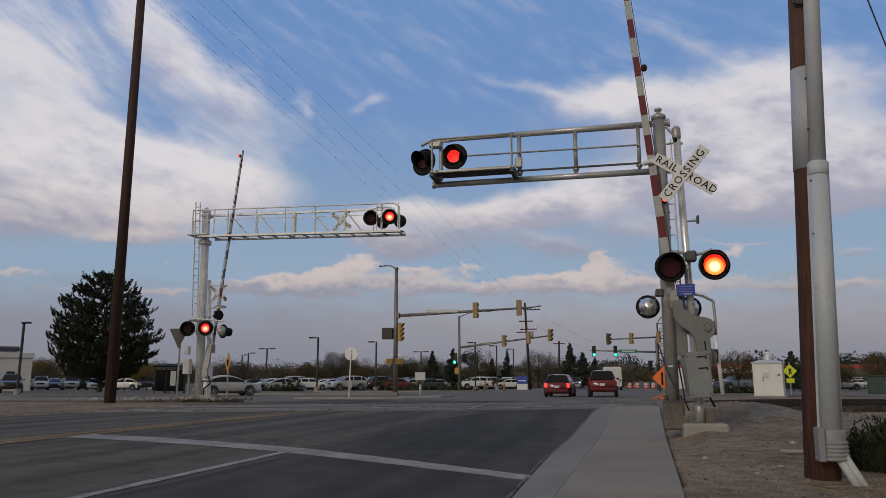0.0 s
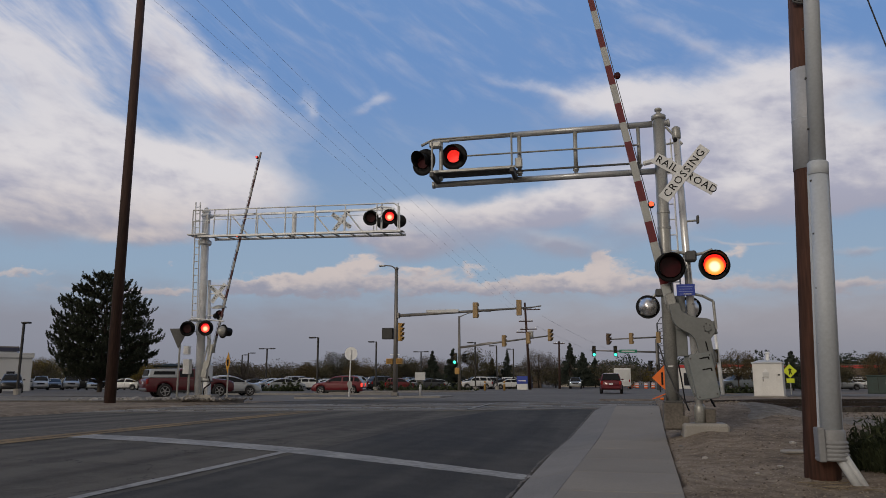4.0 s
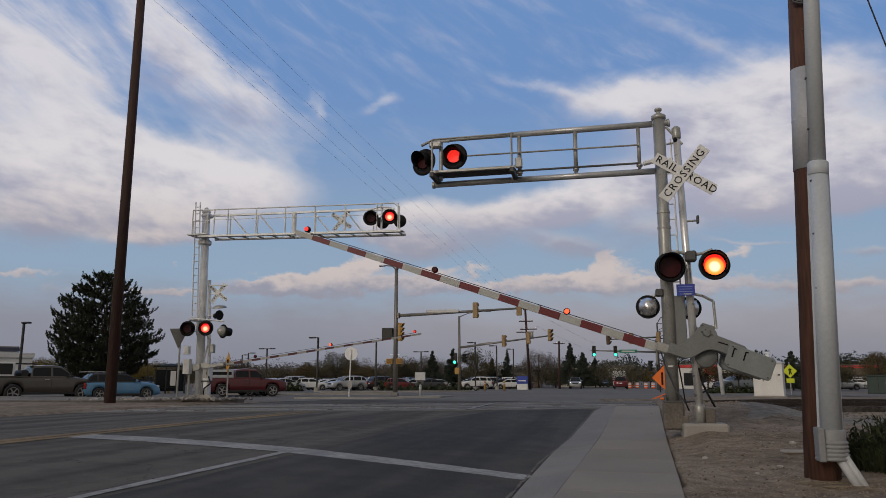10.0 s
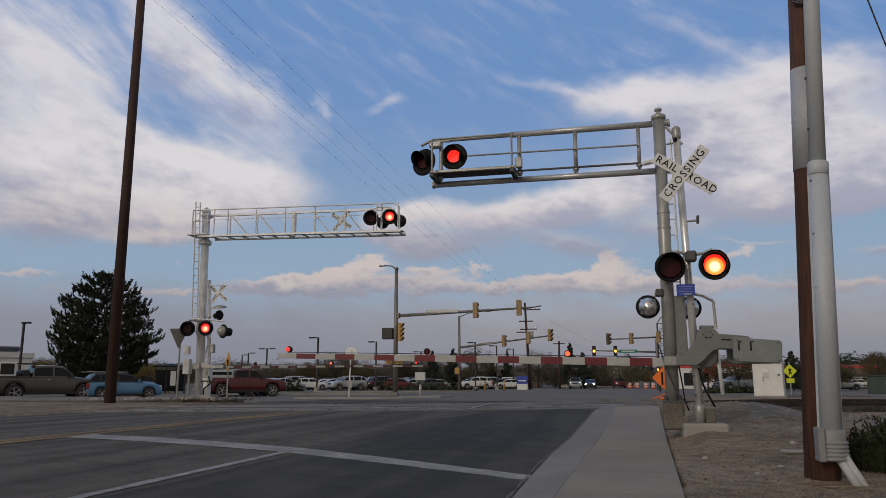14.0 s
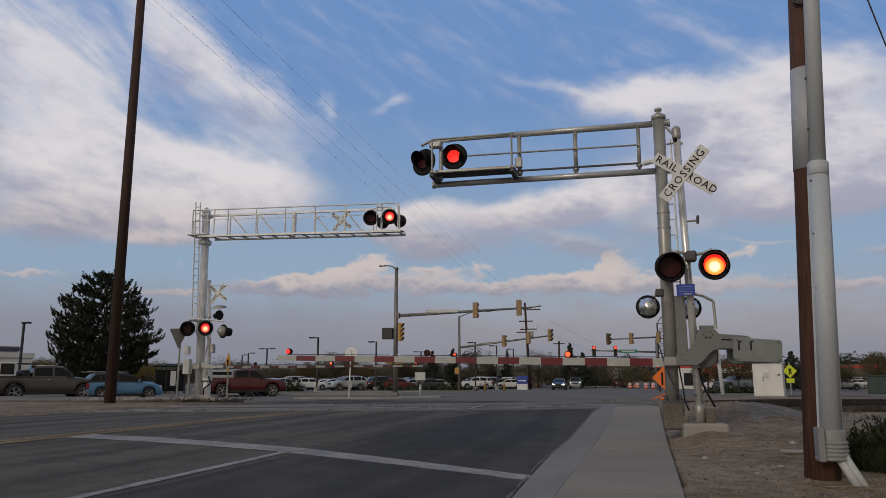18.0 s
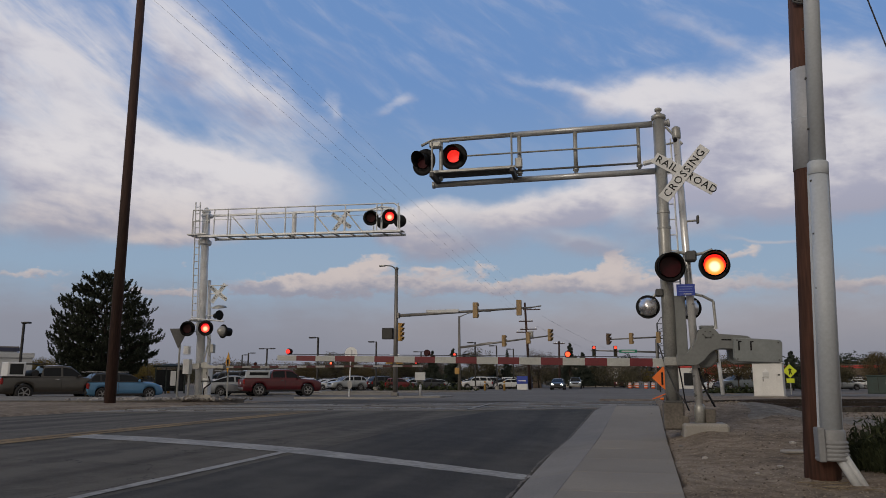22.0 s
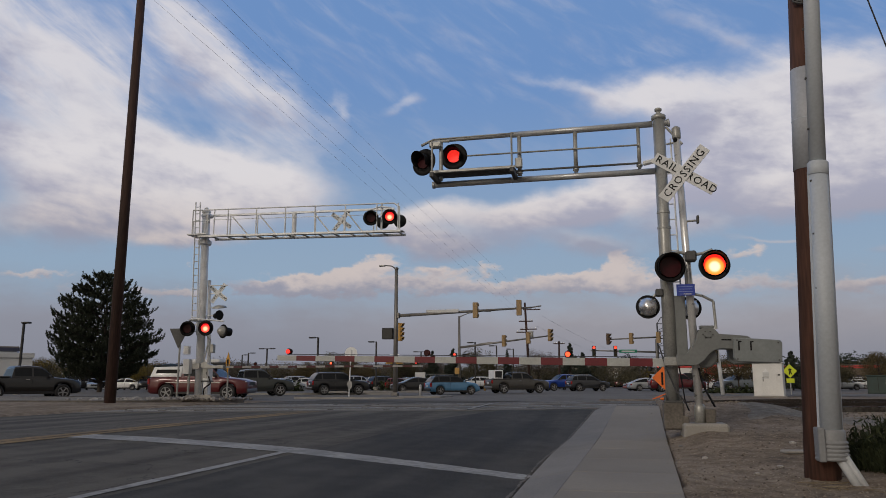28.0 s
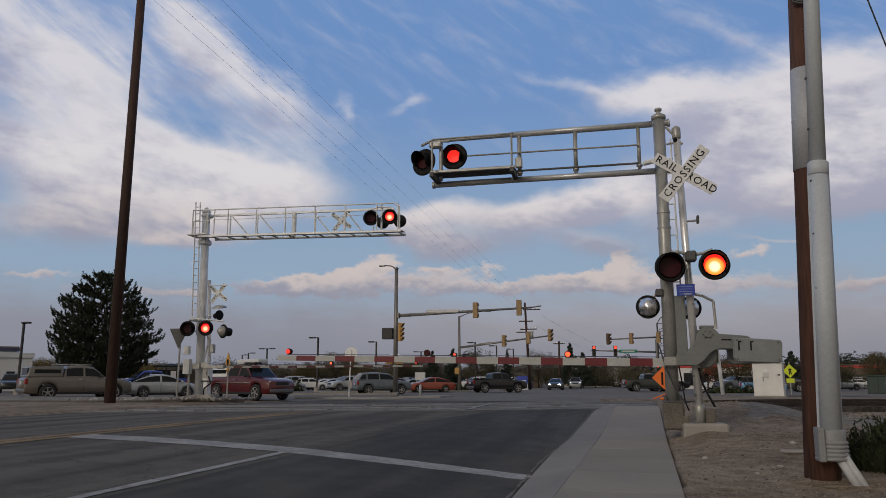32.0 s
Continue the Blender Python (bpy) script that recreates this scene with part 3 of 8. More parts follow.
def lane_patch():
    """The newer asphalt of the kerb lane, with an uneven inner edge, out to the gutter."""
    v, f, n = [], [], 9
    rows = spread(-6, 22.4, 72)
    for j, y in enumerate(rows):
        left = -4.25 + 0.06 * noise.noise(Vector((y * 0.8, 4, 0))) + 0.9 * step(17.5, 22.4, y)
        for i in range(n):
            x = lerp(left, curb_x(y) - 0.03, i / (n - 1))
            yy_ = y + (0.5 * noise.noise(Vector((x * 0.9, 9, 0))) if j == len(rows) - 1 else 0)
            v.append((x, yy_, road_z(x, yy_) + 0.004))
        if j:
            k = j * n
            f += [(k - n + i, k - n + i + 1, k + i + 1, k + i) for i in range(n - 1)]
    tagged(raw("road_patch", v, f, ASPHALT_DARK, None, "darker band of newer asphalt in the kerb lane", True), kind="structure")


lane_patch()
for a, b in ((-5, 6), (6, 11), (11, 16), (16, 22)):
    strip("edge_crack", (curb_x(a) - 0.04, a), (curb_x(b) - 0.04, b), 0.03, 0.03, CONC_DARK, "ragged dark crack along the gutter", 60, 0.009, rough_edge=0.018)
pavement = tagged(new("pavement"), "pale concrete footpath with scored joints", "pavement", kind="structure")
gut = tagged(new("kerb"), "concrete kerb and gutter along the asphalt", "kerb", kind="structure")
SLABS_TODO, yy = [], -3.0
while yy < 22.0:
    SLABS_TODO.append((yy, yy + 1.5))
    yy += 1.5


def slab_mesh(name, xl, xr, y0, y1, z_l, z_r, material, parent, drop=0.2, gap=0.006, inset=0.006):
    v, f = [], []
    for y in (y0 + gap, y1 - gap):
        for x, z in ((xl(y), z_l(y)), (xr(y), z_r(y))):
            v.append((x, y, z))
    c = Vector((sum(a[0] for a in v) / 4, sum(a[1] for a in v) / 4, 0))
    top = [((x - c.x) * (1 - inset / 0.7) + c.x, (y - c.y) * (1 - inset / 0.7) + c.y, z) for x, y, z in v]
    edge = [(x, y, z - 0.005) for x, y, z in v]
    bot = [(x, y, z - drop) for x, y, z in v]
    f = [(0, 1, 3, 2)]
    loop = [0, 1, 3, 2]
    for lvl in (0, 4):
        for i in range(4):
            a, b = loop[i], loop[(i + 1) % 4]
            f.append((a + lvl, a + lvl + 4, b + lvl + 4, b + lvl))
    return raw(name, top + edge + bot, f, material, parent)


# ================= railway =================
def track_y(x):
    return 23.0 + 0.28 * (x + 8.2)


RAIL = mat("rail_steel", (0.045, 0.036, 0.030), 0.5, 0.6, 0.25)
RAIL_TOP = mat("polished_rail_head", (0.35, 0.35, 0.36), 0.3, 0.9, 0.1)
crossing = tagged(new("crossing_surface"), "weathered asphalt crossing surface between the rails", "crossing", kind="structure")
def rail_z(x, y=None):
    if ROAD_L - 1 < x < 1.5:
        return road_z(min(x, ROAD_R + 0.3), track_y(x) if y is None else y) + 0.012
    if x >= 1.5:
        return lerp(rail_z(1.49, y), 0.70, step(1.5, 6, x))
    return lerp(0.50, 0.62, min(1, max(0, (-16.4 - x) / 8)))


def along(x0, x1, offs, zo, w, material, name, parent, label="", n=60, h=0.0):
    v, f = [], []
    for i in range(n + 1):
        x = lerp(x0, x1, i / n)
        yc = track_y(x) + offs
        z0, z1 = rail_z(x, yc - w / 2) + zo, rail_z(x, yc + w / 2) + zo
        v += [(x, yc - w / 2, z0), (x, yc + w / 2, z1), (x, yc + w / 2, z1 - h), (x, yc - w / 2, z0 - h)]
        if i:
            a, b = 4 * (i - 1), 4 * i
            f += [(a, b, b + 1, a + 1), (a + 1, b + 1, b + 2, a + 2), (a + 3, b + 3, b, a)]
    return raw(name, v, f, material, parent, label)


for base in (-0.6, 3.4):
    rails = tagged(new("railway_track"), "steel railway track set flush in the road crossing", "railway track", "tracks at the crossing", "structure")
    for o in (-0.72, 0.72):
        along(-90, 2.4, base + o, 0.012, 0.07, RAIL_TOP, "rail", rails, "worn steel rail", 90, 0.14)
        along(2.4, 120, base + o, 0.012, 0.07, RAIL, "rail", rails, "dark rusty steel rail", 90, 0.14)
    for o, w in ((-1.35, 0.9), (0, 1.26), (1.35, 0.9)):
        along(ROAD_L - 0.8, 2.3, base + o, 0.0, w, PANEL, "crossing_panel", crossing, "", 40, 0.05)
    for o in (-0.66, 0.78):
        along(ROAD_L - 0.8, 2.3, base + o - 0.0, -0.012, 0.07, BLACK, "flangeway", crossing, "dark flangeway groove", 40, 0.03)
    rb = along(2.4, 120, base, -0.09, 3.0, BALLAST, "ballast_bed", rails, "", 60, 0.3)
    lb = along(-90, ROAD_L - 0.9, base, -0.09, 3.0, BALLAST, "ballast_bed", rails, "", 40, 0.3)
    tie_v, tie_f = [], []
    for k in range(60):
        x = 2.8 + k * 0.55
        z = rail_z(x) - 0.075
        y = track_y(x) + base
        b0 = len(tie_v)
        for dz in (0, -0.12):
            tie_v += [(x - 0.11, y - 1.25, z + dz), (x + 0.11, y - 1.25, z + dz), (x + 0.11, y + 1.25, z + dz), (x - 0.11, y + 1.25, z + dz)]
        tie_f += [(b0, b0 + 1, b0 + 2, b0 + 3)] + [(b0 + i, b0 + 4 + i, b0 + 4 + (i + 1) % 4, b0 + (i + 1) % 4) for i in range(4)]
    tagged(raw("sleepers", tie_v, tie_f, WOOD_POLE, rails, "dark timber sleepers"), kind="stuff")


# ================= flashing lamps =================
SIGNAL_LENSES = []      # (lens, place, times at which it turns)
FLASHERS = []      # (turning lens, lit on the whole second or the half second)


def lens_disc(r, lit, dark=None):
    bm = bmesh.new()
    lathe([(r, -0.012), (r, 0.012)], 24, FACE, bm)
    bm.normal_update()
    for f in bm.faces:
        f.material_index = 0 if f.normal.y < -0.5 else 1
    return bm


def flasher(parent, at, r, yaw=0.0, lit=None, phase=0, lens_r=None, hood=0.30, back=True):
    """One crossing lamp: a black disc, a hood, a housing and a turning lens that shows its lit face for half a second."""
    lens_r = lens_r or r * 0.55
    m = Matrix.Translation(at) @ Matrix.Rotation(radians(yaw), 4, "Z")
    bm = bmesh.new()
    n = 40
    ring = []
    for rr, yy_ in ((lens_r * 1.1, 0.0), (r * 0.97, 0.0), (r, 0.012), (r * 0.97, 0.024), (lens_r * 1.1, 0.024)):
        ring.append([bm.verts.new((rr * math.cos(2 * math.pi * i / n), yy_, rr * math.sin(2 * math.pi * i / n))) for i in range(n)])
    ring.append(ring[0])
    for a, b in zip(ring, ring[1:]):
        for i in range(n):
            bm.faces.new((a[i], a[(i + 1) % n], b[(i + 1) % n], b[i]))
    bmesh.ops.transform(bm, matrix=m, verts=bm.verts)
    disc = part("lamp_background", bm, BLACK, parent, "round black lamp background", True)
    bm = bmesh.new()                                     # the hood: a tube cut away below
    k = 22
    rows = []
    for i in range(k + 1):
        a = radians(lerp(-38, 218, i / k))
        reach = hood * (0.38 + 0.62 * max(0.0, math.sin(a) * 0.5 + 0.5))
        row = []
        for rr in (lens_r * 1.12, lens_r * 1.16):
            for y in (0.0, -reach):
                row.append(bm.verts.new((rr * math.cos(a) * (1.0 if y == 0 else 1.04), y, rr * math.sin(a) * (1.0 if y == 0 else 1.04))))
        rows.append(row)
    for a, b in zip(rows, rows[1:]):
        bm.faces.new((a[0], a[1], b[1], b[0]))
        bm.faces.new((a[2], b[2], b[3], a[3]))
        bm.faces.new((a[1], a[3], b[3], b[1]))
    bmesh.ops.transform(bm, matrix=m, verts=bm.verts)
    part("hood", bm, BLACK, disc, "", True)
    if back:
        part("housing", lathe([(lens_r * 1.25, 0.02), (lens_r * 1.2, 0.12), (lens_r * 0.7, 0.24), (0.03, 0.27)], 24,
                              m @ Matrix.Rotation(radians(-90), 4, "X")), BLACK, disc, "", True)
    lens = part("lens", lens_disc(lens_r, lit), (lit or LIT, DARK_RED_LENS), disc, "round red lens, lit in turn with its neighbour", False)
    lens.matrix_basis = m @ Matrix.Translation((0, -0.012, 0))
    FLASHERS.append((lens, m @ Matrix.Translation((0, -0.012, 0)), phase))
    return disc


def bell_back(parent, at, r, yaw=180.0):
    """A lamp seen from behind: a bare bowl on a black disc."""
    m = Matrix.Translation(at)
    disc = part("lamp_background", lathe([(r, 0), (r, 0.02)], 36, m @ FACE), BLACK, parent, "round black lamp background seen from behind")
    bowl = part("housing", lathe([(r * 0.80, 0.0), (r * 0.76, 0.06), (r * 0.62, 0.14), (r * 0.38, 0.20), (0.05, 0.225), (0.0, 0.226)], 30, m @ FACE @ Matrix.Translation((0, 0, 0.02))), SILVER_BOWL, disc, "shiny bare aluminium lamp housing", True)
    for k in range(4):
        a = radians(45 + 90 * k)
        q = Vector(at) + Vector((math.cos(a) * r * 0.78, -0.05, math.sin(a) * r * 0.78))
        part("clip", box(q, (0.035, 0.05, 0.035), 0.008), GALV, disc)
    return disc


# ================= near crossing cantilever =================
def near_cantilever():
    X0, Y0 = 1.0, 14.3
    t = thing("cantilever_signal", (X0, Y0, 0.56), label="galvanised cantilever mast with red crossing lamps and walkway", category="crossing signal", group="crossing cantilevers")
    o = Vector((X0, Y0, 0.56))
    L = lambda x, y, z: Vector((x, y, z)) - o
    bm = tube(L(X0, Y0, 0.9), L(X0 + 0.02, Y0, 6.5), 0.122, 0.112, 24)
    lathe([(0.115, 6.40), (0.14, 6.42), (0.14, 6.48), (0.08, 6.52), (0.045, 6.53), (0.045, 6.58), (0.07, 6.59), (0.07, 6.63), (0.03, 6.65)], 24,
          Matrix.Translation((0.02, 0, -0.56)), bm)
    mast = part("mast", bm, GALV, t, "round grey steel mast", True)
    for z in (4.52, 4.22):
        part("mast_band", lathe([(0.114, 0), (0.125, 0.005), (0.125, 0.045), (0.114, 0.05)], 24, Matrix.Translation((0.015, 0, z - 0.56))), GALV, mast)
    part("pedestal", box((0.0, 0, 0.19), (0.36, 0.4, 0.48), 0.03), CONC_DARK, t, "stained concrete pedestal")
    part("base_flange", box((0.0, 0, 0.445), (0.33, 0.36, 0.04), 0.01), GALV_DARK, t)
    for sx in (-1, 1):
        for sy in (-1, 1):
            part("bolt", tube((sx * 0.13, sy * 0.14, 0.46), (sx * 0.13, sy * 0.14, 0.56), 0.02, n=8), GALV_DARK, t)
    part("conduit_box", box((0.2, -0.17, 0.12), (0.1, 0.16, 0.16), 0.02), CONC_DARK, t)
    x_tip = -3.5
    for z, nm in ((6.33, "upper_beam"), (5.375, "lower_beam")):
        bm = tube(L(X0 - 0.1, Y0, z), L(-1.9, Y0, z - 0.005), 0.062, 0.06, 20)
        tube(L(-1.9, Y0, z - 0.005), L(x_tip, Y0, z - 0.01), 0.045 if z > 6 else 0.06, n=20, bm=bm)
        tube(L(x_tip - 0.03, Y0, z - 0.01), L(x_tip + 0.02, Y0, z - 0.01), 0.05 if z > 6 else 0.075, n=20, bm=bm)
        tube(L(X0, Y0, z), L(X0 + 0.2, Y0, z + 0.005), 0.06, n=20, bm=bm)
        tube(L(X0 + 0.18, Y0, z), L(X0 + 0.22, Y0, z + 0.005), 0.08, n=20, bm=bm)
        part(nm, bm, GALV_BEAM, t, "grey steel tube beam", True)
    for x in (0.62, -0.60, -1.72):
        bm = tube(L(x, Y0, 5.45), L(x, Y0, 6.3), 0.042 if x < 0.5 else 0.036, n=14)
        tube(L(x, Y0, 5.49), L(x, Y0, 5.53), 0.06, n=14, bm=bm)
        part("strut", bm, GALV, t, "", True)
    part("hand_rail", tube(L(-2.79, Y0 - 0.08, 5.92), L(0.62, Y0 - 0.08, 5.90), 0.018, n=8), GALV, t)
    part("cable_tray", tube(L(-1.8, Y0 - 0.05, 5.54), L(0.62, Y0 - 0.05, 5.54), 0.022, n=8), GALV_DARK, t)
    deck = part("walkway", box(L(-2.62, Y0 - 0.42, 5.52), (1.72, 0.05, 0.06), 0.01), GALV, t, "steel grating walkway")
    for k in range(6):
        part("plank", box(L(-2.62, Y0 - 0.36 + k * 0.075, 5.52), (1.70, 0.05, 0.03), 0.004), GALV_DARK, deck)
    for x in (-3.4, -1.8):
        bm = tube(L(x, Y0 - 0.6, 5.5), L(x, Y0 - 0.6, 6.14), 0.02, n=8)
        part("rail_post", bm, GALV, t)
        part("bracket", box(L(x, Y0 - 0.3, 5.41), (0.08, 0.7, 0.1), 0.01), GALV_DARK, t)
    part("top_rail", bent([L(-3.46, Y0 - 0.6, 6.10), L(-3.38, Y0 - 0.6, 6.14), L(-1.75, Y0 - 0.6, 6.15)], 0.018), GALV, t)
    part("junction_box", box(L(-1.72, Y0 - 0.13, 5.68), (0.14, 0.1, 0.2), 0.015), GALV, t)
    part("lamp_post", tube(L(-3.33, Y0 - 0.1, 5.42), L(-3.33, Y0 - 0.1, 6.3), 0.04, n=12), GALV, t)
    part("lamp_bracket", bent([L(-3.75, Y0 - 0.1, 6.2), L(-3.55, Y0 - 0.12, 6.28), L(-3.15, Y0 - 0.12, 6.25)], 0.03), GALV, t)
    part("lamp_box", box(L(-3.42, Y0 - 0.2, 6.16), (0.26, 0.16, 0.14), 0.03), GALV, t)
    flasher(t, L(-3.74, Y0 + 0.05, 5.89), 0.29, -20, LIT_SOFT, 1, 0.14, 0.3)
    flasher(t, L(-3.06, Y0 - 0.1, 5.92), 0.28, 0, LIT_SOFT, 0, 0.135, 0.3)
    # lower lamps seen from behind, on the mast
    part("lamp_bracket", bent([L(X0 - 0.05, Y0, 3.0), L(0.82, Y0 + 0.02, 3.0), L(0.72, Y0 + 0.02, 2.9)], 0.03), GALV, t)
    part("clamp", box(L(0.86, Y0 - 0.05, 3.0), (0.14, 0.16, 0.14), 0.02), GALV_DARK, t)
    bell_back(t, L(0.64, Y0 - 0.05, 2.74), 0.22)
    bell_back(t, L(1.42, Y0 + 0.35, 2.74), 0.22)
    part("cable", bent([L(0.8, Y0 - 0.21, 2.0), L(0.9, Y0 - 0.22, 1.6), L(1.05, Y0 - 0.22, 1.2), L(1.2, Y0 - 0.2, 1.0)], 0.014), WIRE, t)
    part("tag", box(L(0.98, Y0 - 0.2, 1.64), (0.09, 0.01, 0.02)), WHITE, t, "small white tag")
    # ladder up the mast
    lad = part("ladder", tube(L(1.25, Y0 - 0.02, 3.1), L(1.22, Y0 - 0.02, 6.0), 0.016, n=8), GALV_LIGHT, t, "steel ladder beside the mast")
    for k in range(10):
        z = 3.2 + k * 0.3
        part("rung", tube(L(1.1, Y0 - 0.02, z), L(1.25, Y0 - 0.02, z), 0.012, n=6), GALV_LIGHT, lad)
    part("brace", tube(L(1.15, Y0, 6.25), L(1.42, Y0 - 0.1, 5.85), 0.025, n=8), GALV, t)
    part("brace", tube(L(1.15, Y0, 5.9), L(1.35, Y0 - 0.1, 5.9), 0.022, n=8), GALV, t)
    # white camera bracket at the root of the beam
    part("service_light", box(L(0.84, Y0 - 0.25, 5.5), (0.34, 0.1, 0.08), 0.02, Matrix.Rotation(radians(-12), 4, "Y")), WHITE, t, "small white service lamp")


near_cantilever()


# ================= gates =================
def gate_arm_parts(arm, length, dirx, z, start, lamps, thick=1.0, sheets=None):
    """The striped boom, built for the lowered pose with the pivot at the origin."""
    seg, k, x = 0.406, 0, length
    x = length
    while x > start + 0.05:
        x1 = max(start, x - seg)
        h0, h1 = lerp(0.15, 0.10, (x - start) / (length - start)) * thick / 2, lerp(0.15, 0.10, (x1 - start) / (length - start)) * thick / 2
        bm = plate([(dirx * x, z - h0), (dirx * x1, z - h1), (dirx * x1, z + h1), (dirx * x, z + h0)], -0.03, 0.03)
        part("boom_stripe", bm, (sheets or (GREY_WHITE, RED_SHEET))[k % 2], arm, "white reflective band" if k % 2 == 0 else "red reflective band")
        x, k = x1, k + 1
    for d, kind in lamps:
        q = (dirx * d, 0, z + 0.10)
        lamp = part("boom_lamp", lathe([(0.02, -0.05), (0.03, -0.035), (0.062, -0.03), (0.066, 0.02), (0.06, 0.03)], 14,
                                       Matrix.Translation((q[0], 0.02, q[2] + 0.03)) @ FACE), BLACK, arm, "small round boom lamp")
        if kind == "steady":
            part("lens", lathe([(0.044, -0.012), (0.044, 0.012)], 16, Matrix.Translation((q[0], -0.06, q[2] + 0.03)) @ FACE), GATE_TIP, lamp, "glowing red lens")
        else:
            mm = Matrix.Translation((q[0], -0.05, q[2] + 0.03))
            ln = part("lens", lens_disc(0.046, GATE_LIT), (GATE_LIT, DARK_RED_LENS), lamp, "small red lens, lit in turn")
            ln.matrix_basis = mm
            FLASHERS.append((ln, mm, kind))
    part("wire", tube((dirx * (length - 0.2), 0, z + 0.075), (dirx * start, 0, z + 0.1), 0.008, n=5), WIRE, arm)


# sheeting of the far boom, darker than the near boom's
RED_DARK = mat("dark_red_sheeting", (0.06, 0.010, 0.013), 0.6, 0, 0.15, 60, 5, 0.03)
GREY_DULL = mat("dull_white_sheeting", (0.27, 0.265, 0.26), 0.6, 0, 0.15, 50, 4, 0.03)
WEIGHT_GREY = mat("blue_grey_enamel", (0.215, 0.235, 0.24), 0.5, 0.1, 0.08, 18, 3, 0.02)
PALE_BLUE = mat("pale_blue_print", (0.22, 0.27, 0.55), 0.5, 0, 0.05)


def near_gate():
    PX, PY, PZ = 1.70, 14.15, 2.25
    o = Vector((1.5, 14.15, 0.42))
    t = thing("crossing_gate", o, label="grey crossing gate machine with red and white boom on a pole", category="crossing gate", group="crossing gates")
    L = lambda x, y, z: Vector((x, y, z)) - o
    part("footing", box(L(1.50, 14.1, 0.50), (0.76, 0.7, 0.28), 0.04), CONC, t, "pale concrete footing")
    pole = part("pole", tube(L(1.45, 14.2, 0.75), L(1.32, 14.2, 6.15), 0.072, 0.066, 20), ALUM, t, "bright aluminium pole", True)
    part("pole_base", lathe([(0.10, 0.0), (0.095, 0.30), (0.072, 0.34)], 16, Matrix.Translation(L(1.45, 14.2, 0.62))), GALV, t, "", True)
    part("pole_cap", lathe([(0.068, 0), (0.082, 0.03), (0.082, 0.22), (0.04, 0.26)], 16, Matrix.Translation(L(1.325, 14.2, 5.95))), GALV, t, "", True)
    part("cap_light", lathe([(0.03, 0), (0.045, 0.05), (0.03, 0.1)], 12, Matrix.Translation(L(1.30, 14.16, 5.88))), BLACK, t)
    part("base_box", box(L(1.62, 14.2, 0.76), (0.17, 0.26, 0.26), 0.02), CONC_DARK, t)
    bm = bent([L(1.44, 14.1, 2.95), L(1.6, 14.05, 2.9), L(1.78, 14.05, 2.8), L(1.80, 14.05, 2.3)], 0.025)
    part("hand_rail", bm, GALV, t)
    # crossbuck
    cb = part("crossbuck_blade", box((0, 0, 0), (1.22, 0.012, 0.215), 0.004, Matrix.Rotation(radians(34), 4, "Y")), WHITE, t, "white blade lettered RAIL ROAD", loc=L(1.37, 13.64, 5.11))
    cb2 = part("crossbuck_blade", box((0, 0, 0), (1.22, 0.012, 0.215), 0.004, Matrix.Rotation(radians(-50), 4, "Y")), WHITE, t, "white blade lettered CROSSING", loc=L(1.37, 13.62, 5.11))
    up = Matrix.Rotation(radians(90), 4, "X")
    for b, ang, words in ((cb, 34, (("RAIL", -0.355), ("ROAD", 0.355))), (cb2, -50, (("CROSSING", 0.0),))):
        r = Matrix.Rotation(radians(ang), 4, "Y")
        for w, dx in words:
            lettering(w, 0.195, BLACK, b, Matrix.Translation((0, -0.0105, 0)) @ r @ Matrix.Translation((dx, 0, 0)) @ up, spacing=1.12 if dx else 1.2)
    part("sign_bracket", box(L(1.34, 14.0, 5.17), (0.1, 0.68, 0.08), 0.01), GALV, t)
    part("junction_arm", bent([L(1.36, 14.2, 4.33), L(1.60, 14.15, 4.33)], 0.02), GALV, t)
    part("sensor", box(L(1.61, 14.12, 4.34), (0.045, 0.1, 0.15), 0.01), GALV_DARK, t)
    # flashing pair
    bm = bent([L(0.98, 14.02, 3.70), L(1.25, 14.05, 3.72), L(1.45, 14.05, 3.66), L(1.65, 14.02, 3.68), L(1.82, 14.0, 3.74)], 0.03)
    part("lamp_arm", bm, GALV, t)
    part("lamp_hub", box(L(1.44, 14.08, 3.64), (0.2, 0.2, 0.2), 0.03), GALV_DARK, t)
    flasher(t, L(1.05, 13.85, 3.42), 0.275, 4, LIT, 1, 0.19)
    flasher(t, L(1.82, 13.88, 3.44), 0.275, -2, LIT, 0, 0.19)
    sign = part("notice", box(L(1.31, 13.98, 3.01), (0.32, 0.012, 0.21), 0.004), BLUE_SIGN, t, "small blue emergency notice")
    for k in range(4):
        part("text_bar", box(L(1.31, 13.972, 3.07 - k * 0.045), (0.22 if k % 2 else 0.25, 0.004, 0.010)), PALE_BLUE, sign)
    part("text_bar", box(L(1.34, 13.972, 2.935), (0.13, 0.004, 0.018)), WHITE, sign)
    # gate machine
    mach = part("gate_machine", lathe([(0.17, -0.16), (0.19, -0.14), (0.19, 0.14), (0.17, 0.16)], 20, Matrix.Translation(L(1.60, 14.24, 1.80)) @ FACE), GATE_GREY, t, "grey gate machine case", True)
    part("machine_mount", box(L(1.52, 14.28, 1.92), (0.3, 0.2, 0.5), 0.03), GATE_GREY, mach)
    part("side_panel", box(L(1.215, 14.3, 2.38), (0.2, 0.08, 1.12), 0.01), GATE_GREY, t, "tall flat grey conduit cover")
    part("conduit", bent([L(1.47, 14.12, 1.6), L(1.49, 14.08, 1.42), L(1.55, 14.06, 1.22), L(1.63, 14.06, 1.06), L(1.70, 14.1, 0.92)], 0.019), BLACK, t, "", True)
